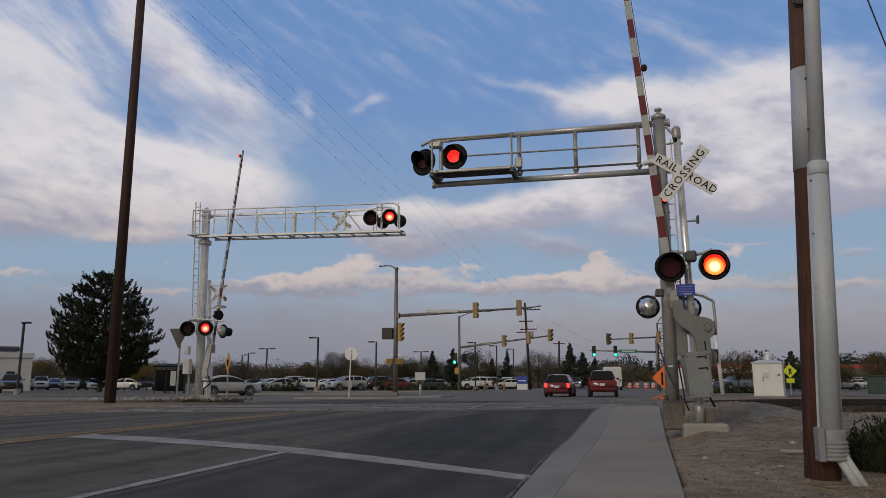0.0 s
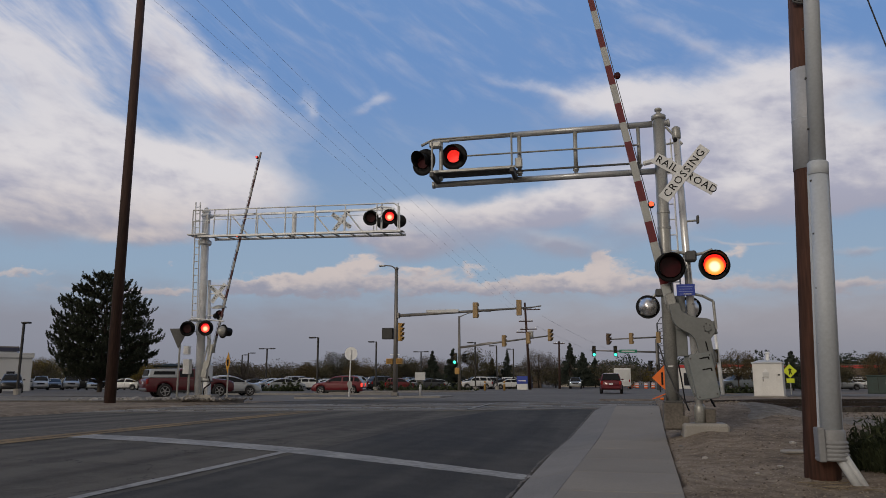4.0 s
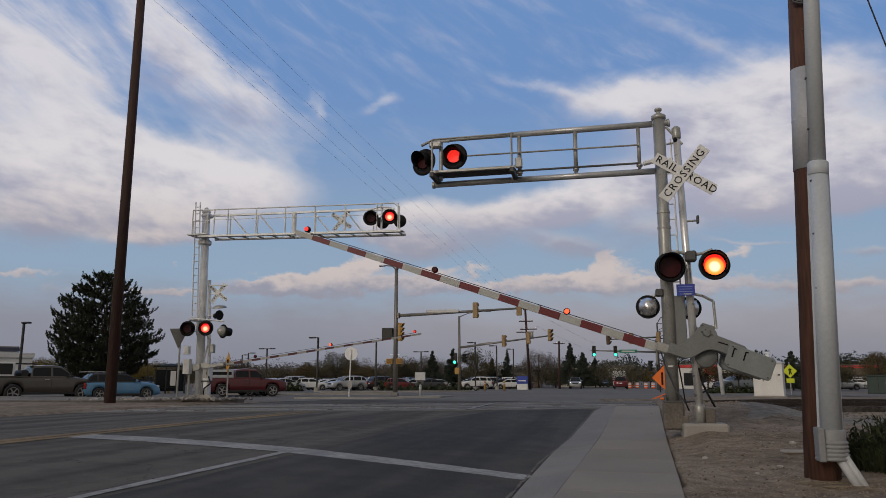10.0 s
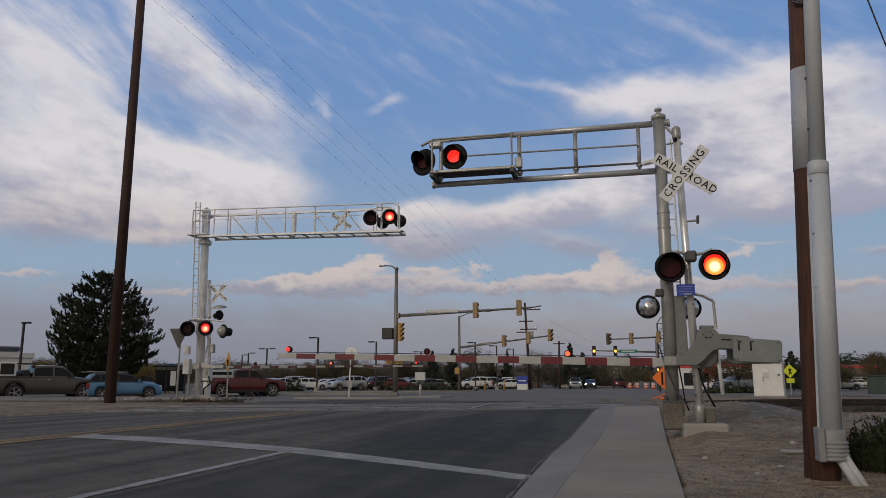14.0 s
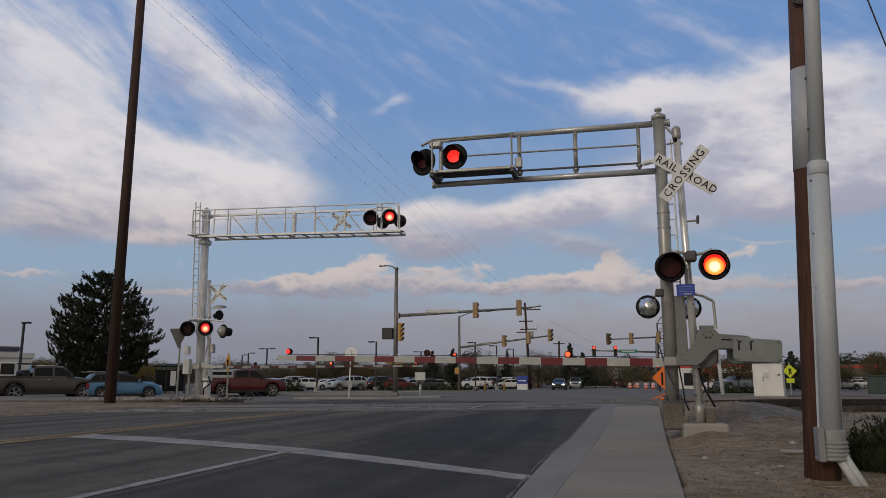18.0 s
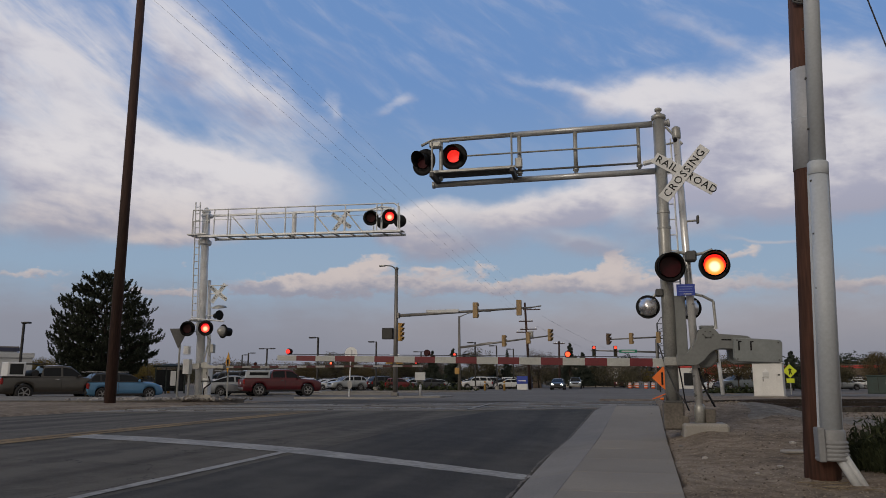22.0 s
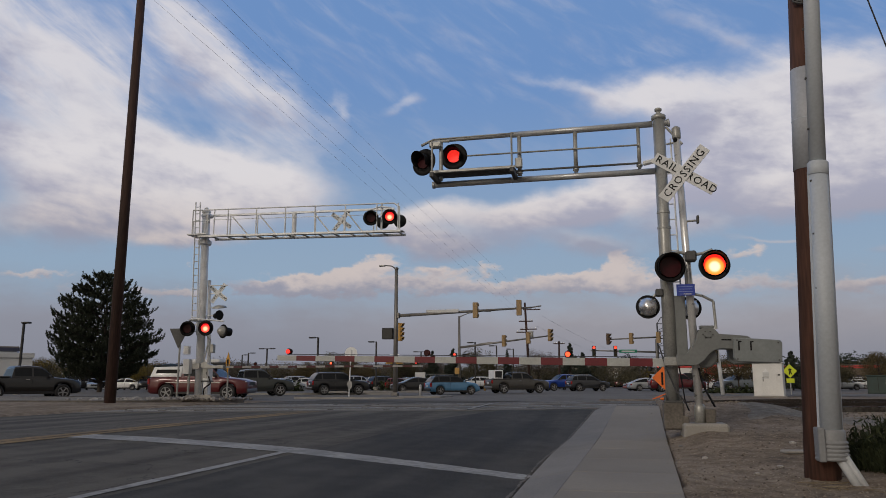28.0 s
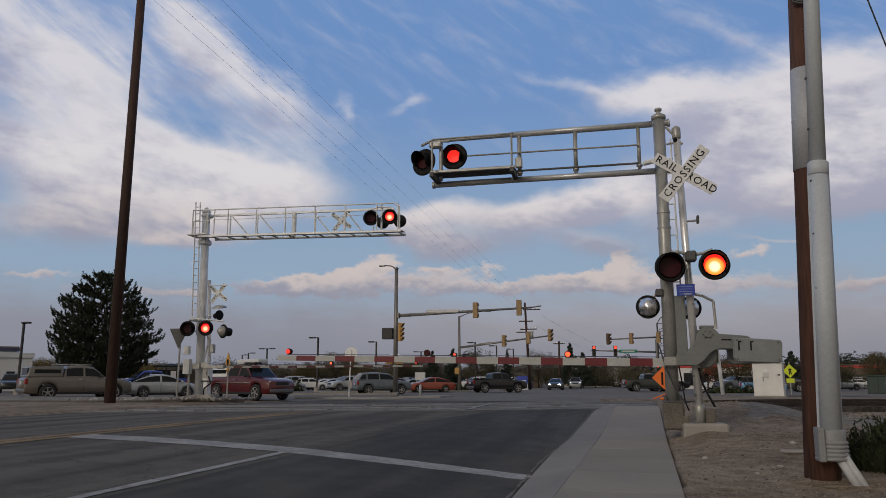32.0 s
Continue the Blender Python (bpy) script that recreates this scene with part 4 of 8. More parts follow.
    part("conduit", bent([L(1.26, 14.1, 0.85), L(1.2, 14.1, 1.0), L(1.17, 14.12, 1.3), L(1.12, 14.14, 1.7)], 0.013), BLACK, t, "", True)
    # moving arm
    arm_m = pose(PX - o.x, PY - o.y, PZ - o.z, 0, 0, 2)
    outline = [(-0.62, -0.414), (-0.455, -0.415), (-0.40, -0.35), (-0.351, -0.298), (-0.296, -0.191), (-0.262, -0.09), (-0.248, -0.03), (-0.205, 0.035), (-0.145, 0.06), (-0.05, 0.068), (0.04, 0.05), (0.08, 0.01),
               (0.12, -0.045), (0.372, -0.061), (0.60, -0.08), (0.66, -0.12), (0.66, -0.32), (0.355, -0.314), (0.20, -0.306), (0.10, -0.312), (0.02, -0.345), (-0.05, -0.40), (-0.11, -0.47), (-0.17, -0.535), (-0.24, -0.585), (-0.32, -0.61), (-0.62, -0.608)]
    arm = part("boom_arm", plate(outline, -0.22, -0.15, bevel=0.008), GATE_GREY, t, "grey curved boom support arm")
    arm.matrix_basis = arm_m
    part("support_plate", plate(outline, 0.12, 0.18, bevel=0.006), GATE_GREY, arm, "rear half of the support arm")
    for x, z in ((-0.55, -0.51), (-0.33, -0.44), (-0.2, -0.2), (0.3, -0.19)):
        part("spacer", box((x, -0.015, z), (0.05, 0.27, 0.1), 0.01), GALV_DARK, arm)
    w = plate([(0.348, -0.117), (0.68, -0.128), (1.11, -0.152), (1.15, -0.19), (1.135, -0.52), (1.10, -0.55), (0.40, -0.535), (0.336, -0.473)], -0.30, -0.22, bevel=0.012)
    wt = part("counterweight", w, WEIGHT_GREY, arm, "flat blue-grey counterweight plate")
    for x in (0.43, 0.63):
        part("slot", box((x, -0.302, -0.26), (0.024, 0.012, 0.16), 0.004), BLACK, wt)
        part("slot", box((x + 0.022, -0.302, -0.185), (0.05, 0.012, 0.022), 0.004), BLACK, wt)
    for x, z in ((0.40, -0.16), (0.40, -0.49), (1.08, -0.2), (1.08, -0.5)):
        part("bolt", tube((x, -0.315, z), (x, -0.295, z), 0.014, n=8), GALV_DARK, wt)
    part("counterweight", plate([(0.30, -0.22), (0.66, -0.2), (1.08, -0.22), (1.08, -0.54), (0.42, -0.56), (0.33, -0.5)], 0.18, 0.26, bevel=0.012), WEIGHT_GREY, arm, "flat blue-grey counterweight plate")
    part("hub", tube((-0.07, -0.25, -0.06), (-0.07, 0.2, -0.06), 0.055, n=16), GATE_GREY, arm)
    for k in range(6):
        q = 6.283 * k / 6
        part("hub_bolt", tube((-0.07 + 0.085 * math.cos(q), -0.235, -0.06 + 0.06 * math.sin(q)), (-0.07 + 0.085 * math.cos(q), -0.215, -0.06 + 0.06 * math.sin(q)), 0.015, n=8), GALV_DARK, arm)
    part("adjuster_slot", box((0.24, -0.223, -0.15), (0.17, 0.01, 0.022), 0.004), BLACK, arm)
    part("cap_plate", box((-0.06, -0.02, 0.085), (0.24, 0.2, 0.05), 0.01), GATE_GREY, arm)
    part("shear_bracket", box((-0.66, -0.08, -0.54), (0.34, 0.12, 0.17), 0.02), GALV, arm, "grey shear bracket")
    gate_arm_parts(arm, 8.33, -1, -0.56, 0.66, ((2.55, 0), (5.25, 1), (8.1, "steady")))
    return arm, arm_m


NEAR_ARM, NEAR_ARM_M = near_gate()


def letter_blades(blades, centre, size):
    """RAIL ROAD and CROSSING on the two blades of a crossbuck."""
    up = Matrix.Rotation(radians(90), 4, "X")
    for (b, ang, y), words in zip(blades, ((("RAIL", -0.30), ("ROAD", 0.30)), (("CROSSING", 0.0),))):
        r = Matrix.Rotation(radians(ang), 4, "Y")
        for w, dx in words:
            lettering(w, size, BLACK, b, Matrix.Translation(centre + Vector((0, y - 0.012, 0))) @ r @ Matrix.Translation((dx, 0, 0)) @ up, spacing=1.12 if dx else 1.2)


def far_cantilever():
    X0, Y0, G = -17.14, 28.4, 0.62
    o = Vector((X0, Y0, G))
    t = thing("cantilever_signal", o, label="silver cantilever mast with railed walkway, ladder and red lamps", category="crossing signal", group="crossing cantilevers")
    L = lambda x, y, z: Vector((x, y, z)) - o
    XT = -17.28
    bm = tube(L(X0, Y0, G), L(XT, Y0, 8.72), 0.178, 0.165, 24)
    lathe([(0.165, 8.68), (0.20, 8.71), (0.20, 8.77), (0.1, 8.84), (0.08, 8.92), (0.04, 8.94)], 20, Matrix.Translation((XT - X0, 0, -G)), bm)
    part("mast", bm, GALV_LIGHT, t, "round silver mast", True)
    part("base_flange", box((0, 0, 0.1), (0.8, 0.8, 0.2), 0.03), CONC, t)
    xa, xe = -16.9, -8.2
    zb = lambda x: lerp(7.56, 7.36, (x - xa) / (xe - xa))
    zr = lambda x: lerp(8.67, 8.51, (x - xa) / (xe - xa))
    F, B = Y0 - 0.55, Y0 + 0.2

    def bar(name, x0, x1, y, z0, z1, w, h, material=GALV_LIGHT, label=""):
        ln = math.hypot(x1 - x0, z1 - z0)
        return part(name, box(L((x0 + x1) / 2, y, (z0 + z1) / 2), (ln, w, h), 0.008, Matrix.Rotation(-math.atan2(z1 - z0, x1 - x0), 4, "Y")), material, t, label)

    bar("lower_chord", xa - 0.4, xe, F, zb(xa) - 0.02, zb(xe), 0.07, 0.085, GALV_LIGHT, "silver box chord")
    bar("lower_chord", xa, xe, B, zb(xa) - 0.04, zb(xe) - 0.02, 0.08, 0.10, GALV_LIGHT, "silver box chord")
    bar("upper_chord", xa - 0.2, xe - 0.5, B, 8.60, 8.47, 0.085, 0.09)
    bar("walkway", xa, xe + 0.02, Y0 - 0.16, zb(xa) + 0.03, zb(xe) + 0.05, 0.34, 0.03, GALV, "narrow steel grating walkway")
    for k in range(13):
        x = lerp(xa + 0.2, xe - 0.1, k / 12)
        part("cross_bar", box(L(x, Y0 - 0.175, zb(x) - 0.03), (0.07, 0.72, 0.05), 0.006), GALV, t)
    posts = [-16.55, -15.9, -14.58, -13.25, -11.92, -10.58, -9.22, -8.32]
    for x in posts:
        part("rail_post", tube(L(x, F, zb(x)), L(x, F, zr(x)), 0.026, n=8), GALV_LIGHT, t)
    for x in (-16.2, -14.9, -13.6, -12.2, -10.9, -9.6):
        part("strut", tube(L(x, B, zb(x)), L(x, B, 8.54), 0.03, n=10), GALV_LIGHT, t)
    part("strut", tube(L(-13.18, B, 7.5), L(-13.18, B, 8.53), 0.10, n=14), GALV_LIGHT, t, "thick round strut")
    for x in (-16.1, -14.8, -12.3, -10.85):
        part("diagonal", tube(L(x, B, 8.50), L(x + 0.85, B, zb(x) + 0.03), 0.03, n=8), GALV_LIGHT, t)
    part("hand_rail", bent([L(XT - 0.3, F, 8.70), L(xa, F, 8.68), L(xe - 0.3, F, 8.52), L(xe - 0.06, F, 8.36), L(xe - 0.05, F, zb(xe))], 0.028), GALV_LIGHT, t)
    part("mid_rail", tube(L(xa, F, 8.24), L(xe - 0.1, F, 8.06), 0.014, n=6), GALV_LIGHT, t)
    # platform round the mast
    part("platform", box(L(XT - 0.02, Y0 - 0.25, 7.62), (0.9, 0.8, 0.05)), GALV_LIGHT, t)
    for x, z2 in ((XT - 0.30, 8.70), (XT - 0.26, 8.22), (XT + 0.42, 8.66)):
        part("rail_post", tube(L(x, F, 7.6), L(x, F, z2), 0.026, n=8), GALV_LIGHT, t)
    part("hand_rail", bent([L(XT - 0.32, F, 8.2), L(XT + 0.5, F, 8.2)], 0.018), GALV_LIGHT, t)
    part("collar", box(L(XT, Y0, 7.36), (0.46, 0.46, 0.24), 0.05), GALV_LIGHT, t)
    part("collar", box(L(XT + 0.06, Y0, 8.55), (0.42, 0.42, 0.16), 0.05), GALV_LIGHT, t)
    part("junction_box", box(L(XT + 0.28, Y0 - 0.3, 8.36), (0.14, 0.16, 0.36), 0.03), GALV, t)
    lad = part("ladder", tube(L(-17.34, Y0 - 0.5, 3.3), L(-17.51, Y0 - 0.5, 9.08), 0.026, n=8), GALV_LIGHT, t, "tall silver ladder")
    part("stile", tube(L(-17.09, Y0 - 0.5, 3.3), L(-17.30, Y0 - 0.5, 9.05), 0.026, n=8), GALV_LIGHT, lad)
    for k in range(19):
        z = 3.45 + k * 0.3
        dx = -0.031 * (z - 3.3)
        part("rung", tube(L(-17.34 + dx, Y0 - 0.5, z), L(-17.09 + dx * 1.1, Y0 - 0.5, z), 0.018, n=6), GALV_LIGHT, lad)
    part("equipment_box", box(L(X0 - 0.36, Y0 - 0.4, 2.0), (0.30, 0.25, 0.62), 0.02), GALV_LIGHT, t)
    part("equipment_box", box(L(X0 - 0.42, Y0 - 0.4, 2.68), (0.24, 0.2, 0.35), 0.02), GALV_LIGHT, t)
    part("conduit", tube(L(X0 - 0.3, Y0 - 0.34, 0.62), L(X0 - 0.3, Y0 - 0.34, 1.7), 0.05, n=10), GALV, t)
    # beam lamps
    part("lamp_post", tube(L(-9.06, Y0 - 0.4, zb(-9)), L(-9.06, Y0 - 0.4, 8.6), 0.04, n=10), GALV_LIGHT, t)
    part("lamp_bracket", bent([L(-9.55, Y0 - 0.5, 8.3), L(-9.06, Y0 - 0.5, 8.42), L(-8.6, Y0 - 0.5, 8.34)], 0.03), GALV_LIGHT, t)
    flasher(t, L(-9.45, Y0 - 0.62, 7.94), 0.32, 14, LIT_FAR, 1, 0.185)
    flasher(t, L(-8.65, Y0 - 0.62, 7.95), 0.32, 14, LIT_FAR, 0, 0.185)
    part("lamp_background", lathe([(0.27, 0), (0.27, 0.03)], 30, Matrix.Translation(L(-8.42, Y0 + 0.1, 7.90)) @ FACE), BLACK, t)
    part("lamp_background", lathe([(0.27, 0), (0.27, 0.03)], 30, Matrix.Translation(L(-9.16, Y0 + 0.1, 7.88)) @ FACE), BLACK, t)
    # crossbuck on the beam
    c, blades = L(-11.08, Y0 + 0.29, 8.10), []
    for a, y in ((36, 0.0), (-52, 0.016)):
        b = part("crossbuck_blade", box(c + Vector((0, y, 0)), (1.05, 0.012, 0.19), 0.004, Matrix.Rotation(radians(a), 4, "Y")), WHITE, t, "lettered white blade behind the rails")
        blades.append((b, a, y))
    letter_blades(blades, c, 0.175)
    # lower pair on the mast
    part("lamp_arm", bent([L(-17.35, Y0 - 0.75, 3.92), L(-17.0, Y0 - 0.6, 3.98), L(-16.5, Y0 - 0.7, 3.92), L(-15.85, Y0 - 0.55, 3.86)], 0.03), GALV_LIGHT, t)
    part("clamp", box(L(X0 - 0.03, Y0 - 0.3, 3.95), (0.42, 0.6, 0.12), 0.02), GALV_LIGHT, t)
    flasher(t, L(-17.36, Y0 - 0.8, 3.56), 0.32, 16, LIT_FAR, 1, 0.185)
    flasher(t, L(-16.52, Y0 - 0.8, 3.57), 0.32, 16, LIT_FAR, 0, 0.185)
    m = Matrix.Translation(L(-15.84, Y0 - 0.55, 3.44)) @ Matrix.Rotation(radians(-24), 4, "Z")
    d = part("lamp_background", lathe([(0.29, 0), (0.29, 0.02)], 30, m @ FACE), BLACK, t, "round lamp seen from behind")
    part("housing", lathe([(0.23, 0.0), (0.21, 0.08), (0.12, 0.2), (0.03, 0.24)], 24, m @ FACE @ Matrix.Translation((0, 0, 0.02))), GALV, d, "dull grey lamp housing", True)
    part("hood", tube(m @ Vector((0, 0.02, 0)), m @ Vector((0, 0.34, -0.02)), 0.2, 0.17), BLACK, d)


far_cantilever()


def far_gate():
    PX, PY, PZ = -16.70, 28.2, 2.10
    o = Vector((-16.7, 28.3, 0.62))
    t = thing("crossing_gate", o, label="silver crossing gate pole with red and white boom", category="crossing gate", group="crossing gates")
    L = lambda x, y, z: Vector((x, y, z)) - o
    part("pole", tube(L(-16.72, 28.5, 0.62), L(-17.0, 28.5, 5.7), 0.08, 0.075, 16), GALV_LIGHT, t, "silver pole", True)
    part("footing", box((0, 0, 0.1), (0.8, 0.7, 0.25), 0.03), CONC, t)
    part("gate_machine", box(L(-16.72, 28.3, 1.75), (0.3, 0.36, 0.72), 0.04), GALV_LIGHT, t, "silver gate machine case")
    part("mount", box(L(-16.72, 28.3, 1.05), (0.22, 0.3, 0.75), 0.03), GALV_LIGHT, t)
    part("cross_arm", tube(L(-17.0, 28.4, 5.46), L(-16.05, 28.4, 5.44), 0.025, n=8), GALV_LIGHT, t)
    c, blades = L(-16.5, 28.42, 5.12), []
    for a, y in ((36, 0.0), (-52, 0.016)):
        b = part("crossbuck_blade", box(c + Vector((0, y, 0)), (1.0, 0.012, 0.19), 0.004, Matrix.Rotation(radians(a), 4, "Y")), WHITE, t, "white lettered blade")
        blades.append((b, a, y))
    letter_blades(blades, c, 0.16)
    part("sign_bracket", box(L(-16.7, 28.45, 5.12), (0.5, 0.06, 0.07), 0.01), GALV_LIGHT, t)
    bm = lathe([(0.3, 0), (0.31, 0.02), (0.18, 0.1), (0.04, 0.13)], 20, Matrix.Translation(L(-16.33, 28.3, 4.47)) @ Matrix.Rotation(radians(12), 4, "X"))
    part("bell", bm, GALV, t, "round crossing bell", True)
    part("bell_arm", tube(L(-16.9, 28.45, 4.5), L(-16.3, 28.3, 4.5), 0.025, n=8), GALV_LIGHT, t)
    m = Matrix.Translation(L(-16.3, 28.25, 4.16)) @ Matrix.Rotation(radians(68), 4, "Z")
    d = part("lamp_background", lathe([(0.21, 0), (0.21, 0.02)], 28, m @ FACE), BLACK, t, "round black lamp background seen side on")
    part("hood", tube(m @ Vector((0, 0.02, 0)), m @ Vector((0, 0.26, -0.03)), 0.13, 0.12), BLACK, d)
    part("lamp_arm", tube(L(-17.1, 28.4, 4.16), L(-16.3, 28.3, 4.16), 0.03, n=8), GALV_LIGHT, t)
    part("cable", bent([L(-16.55, 28.1, 1.6), L(-16.42, 28.05, 1.3), L(-16.7, 28.05, 1.1), L(-16.75, 28.1, 0.8)], 0.03), BLACK, t)
    part("conduit", bent([L(-16.9, 28.2, 0.7), L(-16.9, 28.15, 1.6), L(-16.84, 28.2, 2.4), L(-16.82, 28.35, 2.9)], 0.03), GALV, t)
    part("junction_box", box(L(-16.52, 28.25, 2.75), (0.16, 0.2, 0.36), 0.02), GALV, t)
    part("inspection_door", box(L(-16.72, 28.11, 1.72), (0.2, 0.02, 0.4), 0.006), GALV, t)
    part("latch", box(L(-16.66, 28.095, 1.72), (0.03, 0.02, 0.1)), BLACK, t)
    part("flange", box(L(-16.72, 28.3, 1.4), (0.36, 0.42, 0.05), 0.01), GALV_DARK, t)
    part("hand_rail", bent([L(-16.85, 28.3, 3.3), L(-16.62, 28.2, 3.1), L(-16.6, 28.2, 2.4)], 0.025), GALV, t)
    m = pose(PX - o.x, PY - o.y, PZ - o.z)
    outline = [(0.85, -0.08), (0.42, -0.07), (0.2, -0.03), (0.08, 0.07), (-0.06, 0.09), (-0.18, 0.05), (-0.26, -0.06), (-0.2, -0.14), (-0.08, -0.18), (0.1, -0.19), (0.4, -0.18), (0.85, -0.16)]
    arm = part("boom_arm", plate(list(reversed(outline)), -0.2, -0.12, bevel=0.008), GALV, t, "silver boom support arm")
    arm.matrix_basis = m
    part("counterweight", plate([(-0.2, 0.04), (-0.20, -0.16), (-0.28, -0.22), (-0.52, -0.22), (-0.54, 0.02)], -0.28, -0.2, bevel=0.01), GALV, arm, "flat silver counterweight")
    part("shear_bracket", box((0.7, -0.1, -0.12), (0.3, 0.14, 0.16), 0.02), GALV, arm)
    gate_arm_parts(arm, 9.35, 1, -0.12, 0.6, ((2.2, 1), (5.55, 0), (9.1, "steady")), thick=0.62, sheets=(GREY_DULL, RED_DARK))
    return arm, m


FAR_ARM, FAR_ARM_M = far_gate()


# ================= utility poles and cables =================
GZ = 0.36


def swept(pts, r, n):
    bm = bmesh.new()
    d = (pts[-1] - pts[0]).normalized()
    u = d.cross(Vector((0, 0, 1))).normalized()
    w = u.cross(d)
    rings = [[bm.verts.new(p + (u * math.cos(6.2832 * i / n) + w * math.sin(6.2832 * i / n)) * r) for i in range(n)] for p in pts]
    for a, b in zip(rings, rings[1:]):
        for i in range(n):
            bm.faces.new((a[i], a[(i + 1) % n], b[(i + 1) % n], b[i]))
    return bm


CABLE_GREY = mat("weathered_cable", (0.24, 0.24, 0.27), 0.6, 0, 0.1, 20, 1, 0.0)


def cable(name, p0, p1, sag, r, label, group="overhead cables", n=14):
    p0, p1 = Vector(p0), Vector(p1)
    pts = []
    for i in range(n + 1):
        q = p0.lerp(p1, i / n)
        q.z -= sag * 4 * (i / n) * (1 - i / n)
        pts.append(q)
    ob = part(name, swept(pts, r, 5), CABLE_GREY if name == "overhead_cable" else WIRE)
    return tagged(ob, label, "cable", group)


def left_pole():
    o = Vector((-18.80, 24.95, 0.6))
    t = thing("utility_pole", o, label="tall dark creosoted wooden utility pole beside the crossing", category="utility pole", group="utility poles")
    part("pole", tube((0, 0, -0.3), (-0.03, 0, 18.5), 0.215, 0.16, 18), WOOD_POLE, t, "", True)
    part("cross_arm", box((0.1, 0, 17.8), (2.4, 0.12, 0.14), 0.01), WOOD_POLE, t)


left_pole()


def right_pole():
    o = Vector((2.18, 9.2, 0.25))
    t = thing("utility_pole", o, label="brown wooden utility pole with grey conduit strapped to it", category="utility pole", group="utility poles")
    part("pole", tube((0, 0, -0.3), (0.34, 0, 8.2), 0.19, 0.125, 20), WOOD_POLE_RED, t, "brown weathered wooden pole", True)
    a, b = 3.58, 4.84
    wrap = part("pole_wrap", tube((0.0415 * a + 0.006, -0.003, a), (0.0415 * b + 0.006, -0.003, b), 0.166, 0.157, 24), PVC_WRAP, t, "grey plastic sleeve round the pole", True)
    part("seam", tube((0.0415 * 4.2 + 0.006, -0.003, 4.195), (0.0415 * 4.2 + 0.006, -0.003, 4.205), 0.164, 0.164, 24), PVC, wrap, "", True)
    c = Vector((0.075, -0.25, 0))
    bm = tube(c + Vector((0.0, 0, 0.5)), c + Vector((0.12, 0, 3.58)), 0.112, 0.100, 24)
    cond = part("conduit", bm, PVC, t, "thick pale grey plastic conduit", True)
    part("conduit", tube(c + Vector((0.12, 0, 3.58)), c + Vector((0.34, 0, 8.1)), 0.090, 0.085, 24), PVC, t, "pale grey plastic conduit", True)
    for sx in (-1, 1):
        part("guard_flange", tube(c + Vector((sx * 0.108, 0.02, 0.55)), c + Vector((0.12 + sx * 0.098, 0.02, 3.5)), 0.022, 0.02, 6), PVC, t, "nailed edge of the conduit guard")
    part("coupling", lathe([(0.104, 0), (0.112, 0.01), (0.114, 0.14), (0.096, 0.16)], 24, Matrix.Translation(c + Vector((0.115, 0, 3.45))) @ Matrix.Rotation(radians(2.7), 4, "Y")), PVC, cond, "", True)
    for k in range(10):
        z = 0.9 + k * 0.62
        part("strap_bolt", tube(c + Vector((-0.10 + z * 0.036, -0.03, z)), c + Vector((-0.10 + z * 0.036, -0.055, z)), 0.012, n=8), GALV_DARK, t)
    prof = []
    for k in range(5):
        z = k * 0.042
        prof += [(0.160 - 0.002 * k, z), (0.174 - 0.002 * k, z + 0.012), (0.172 - 0.002 * k, z + 0.030), (0.158 - 0.002 * k, z + 0.038)]
    prof += [(0.148, 0.22), (0.146, 0.31), (0.128, 0.33)]
    part("guard_plate", box(c + Vector((-0.13, -0.04, 0.44)), (0.07, 0.2, 0.36), 0.01), GUARD, t)
    part("cable_guard", lathe(prof, 28, Matrix.Translation(c + Vector((0.0, 0.02, 0.27)))), GUARD, t, "ribbed grey cable guard", True)
    for dx, r in ((0.03, 0.045), (0.10, 0.04)):
        part("pipe", tube(c + Vector((dx - 0.02, -0.06, 0.36)), c + Vector((dx + 0.2, -0.16, -0.08)), r, n=14), PVC_LIGHT, t, "pale plastic pipe into the ground", True)
    for k in range(3):
        bm = bent([Vector((0.22 - k * 0.02, -0.1, 6.6)), Vector((0.10 - 0.02 * k, -0.15, 6.0 - 0.06 * k)), Vector((0.12, -0.18, 5.72 - 0.03 * k)), Vector((0.21, -0.2, 5.66 - 0.02 * k))], 0.014, 6)
        part("drop_cable", bm, WIRE, t)


right_pole()
for st, en in (((-14.83, 20.3, 14.18), (-12.00, 99.8, 9.74)),
               ((-14.04, 20.3, 14.08), (-11.98, 99.8, 10.50)),
               ((-13.19, 20.3, 13.98), (-11.96, 99.8, 11.74)),
               ((-12.26, 20.3, 13.86), (-11.93, 99.8, 13.13))):
    st, en = Vector(st), Vector(en)
    cable("overhead_cable", st + (st - en) * 0.5, en, 0.0, 0.0042, "thin grey overhead cable")
cable("guy_wire", (2.57, 9.12, 8.38), (5.52, 11.47, 0.30), 0.02, 0.010, "thin dark guy wire from the pole to the ground", "guy wires")


def far_pole(x, y, top, lean, arms, label):
    t = thing("utility_pole", (x, y, GZ), label=label, category="utility pole", group="utility poles")
    part("pole", tube((0, 0, 0), (lean, 0, top), 0.2, 0.14, 10), WOOD_POLE, t, "", True)
    for z, w, dx in arms:
        part("cross_arm", box((lean * z / top + dx, -0.1, z), (w, 0.12, 0.14), 0.01), WOOD_POLE, t)
        for s in (-0.42, -0.2, 0.2, 0.42):
            part("insulator", lathe([(0.05, 0), (0.07, 0.08), (0.03, 0.2)], 8, Matrix.Translation((lean * z / top + dx + s * w, -0.1, z + 0.07))), GALV_LIGHT, t)
    return t


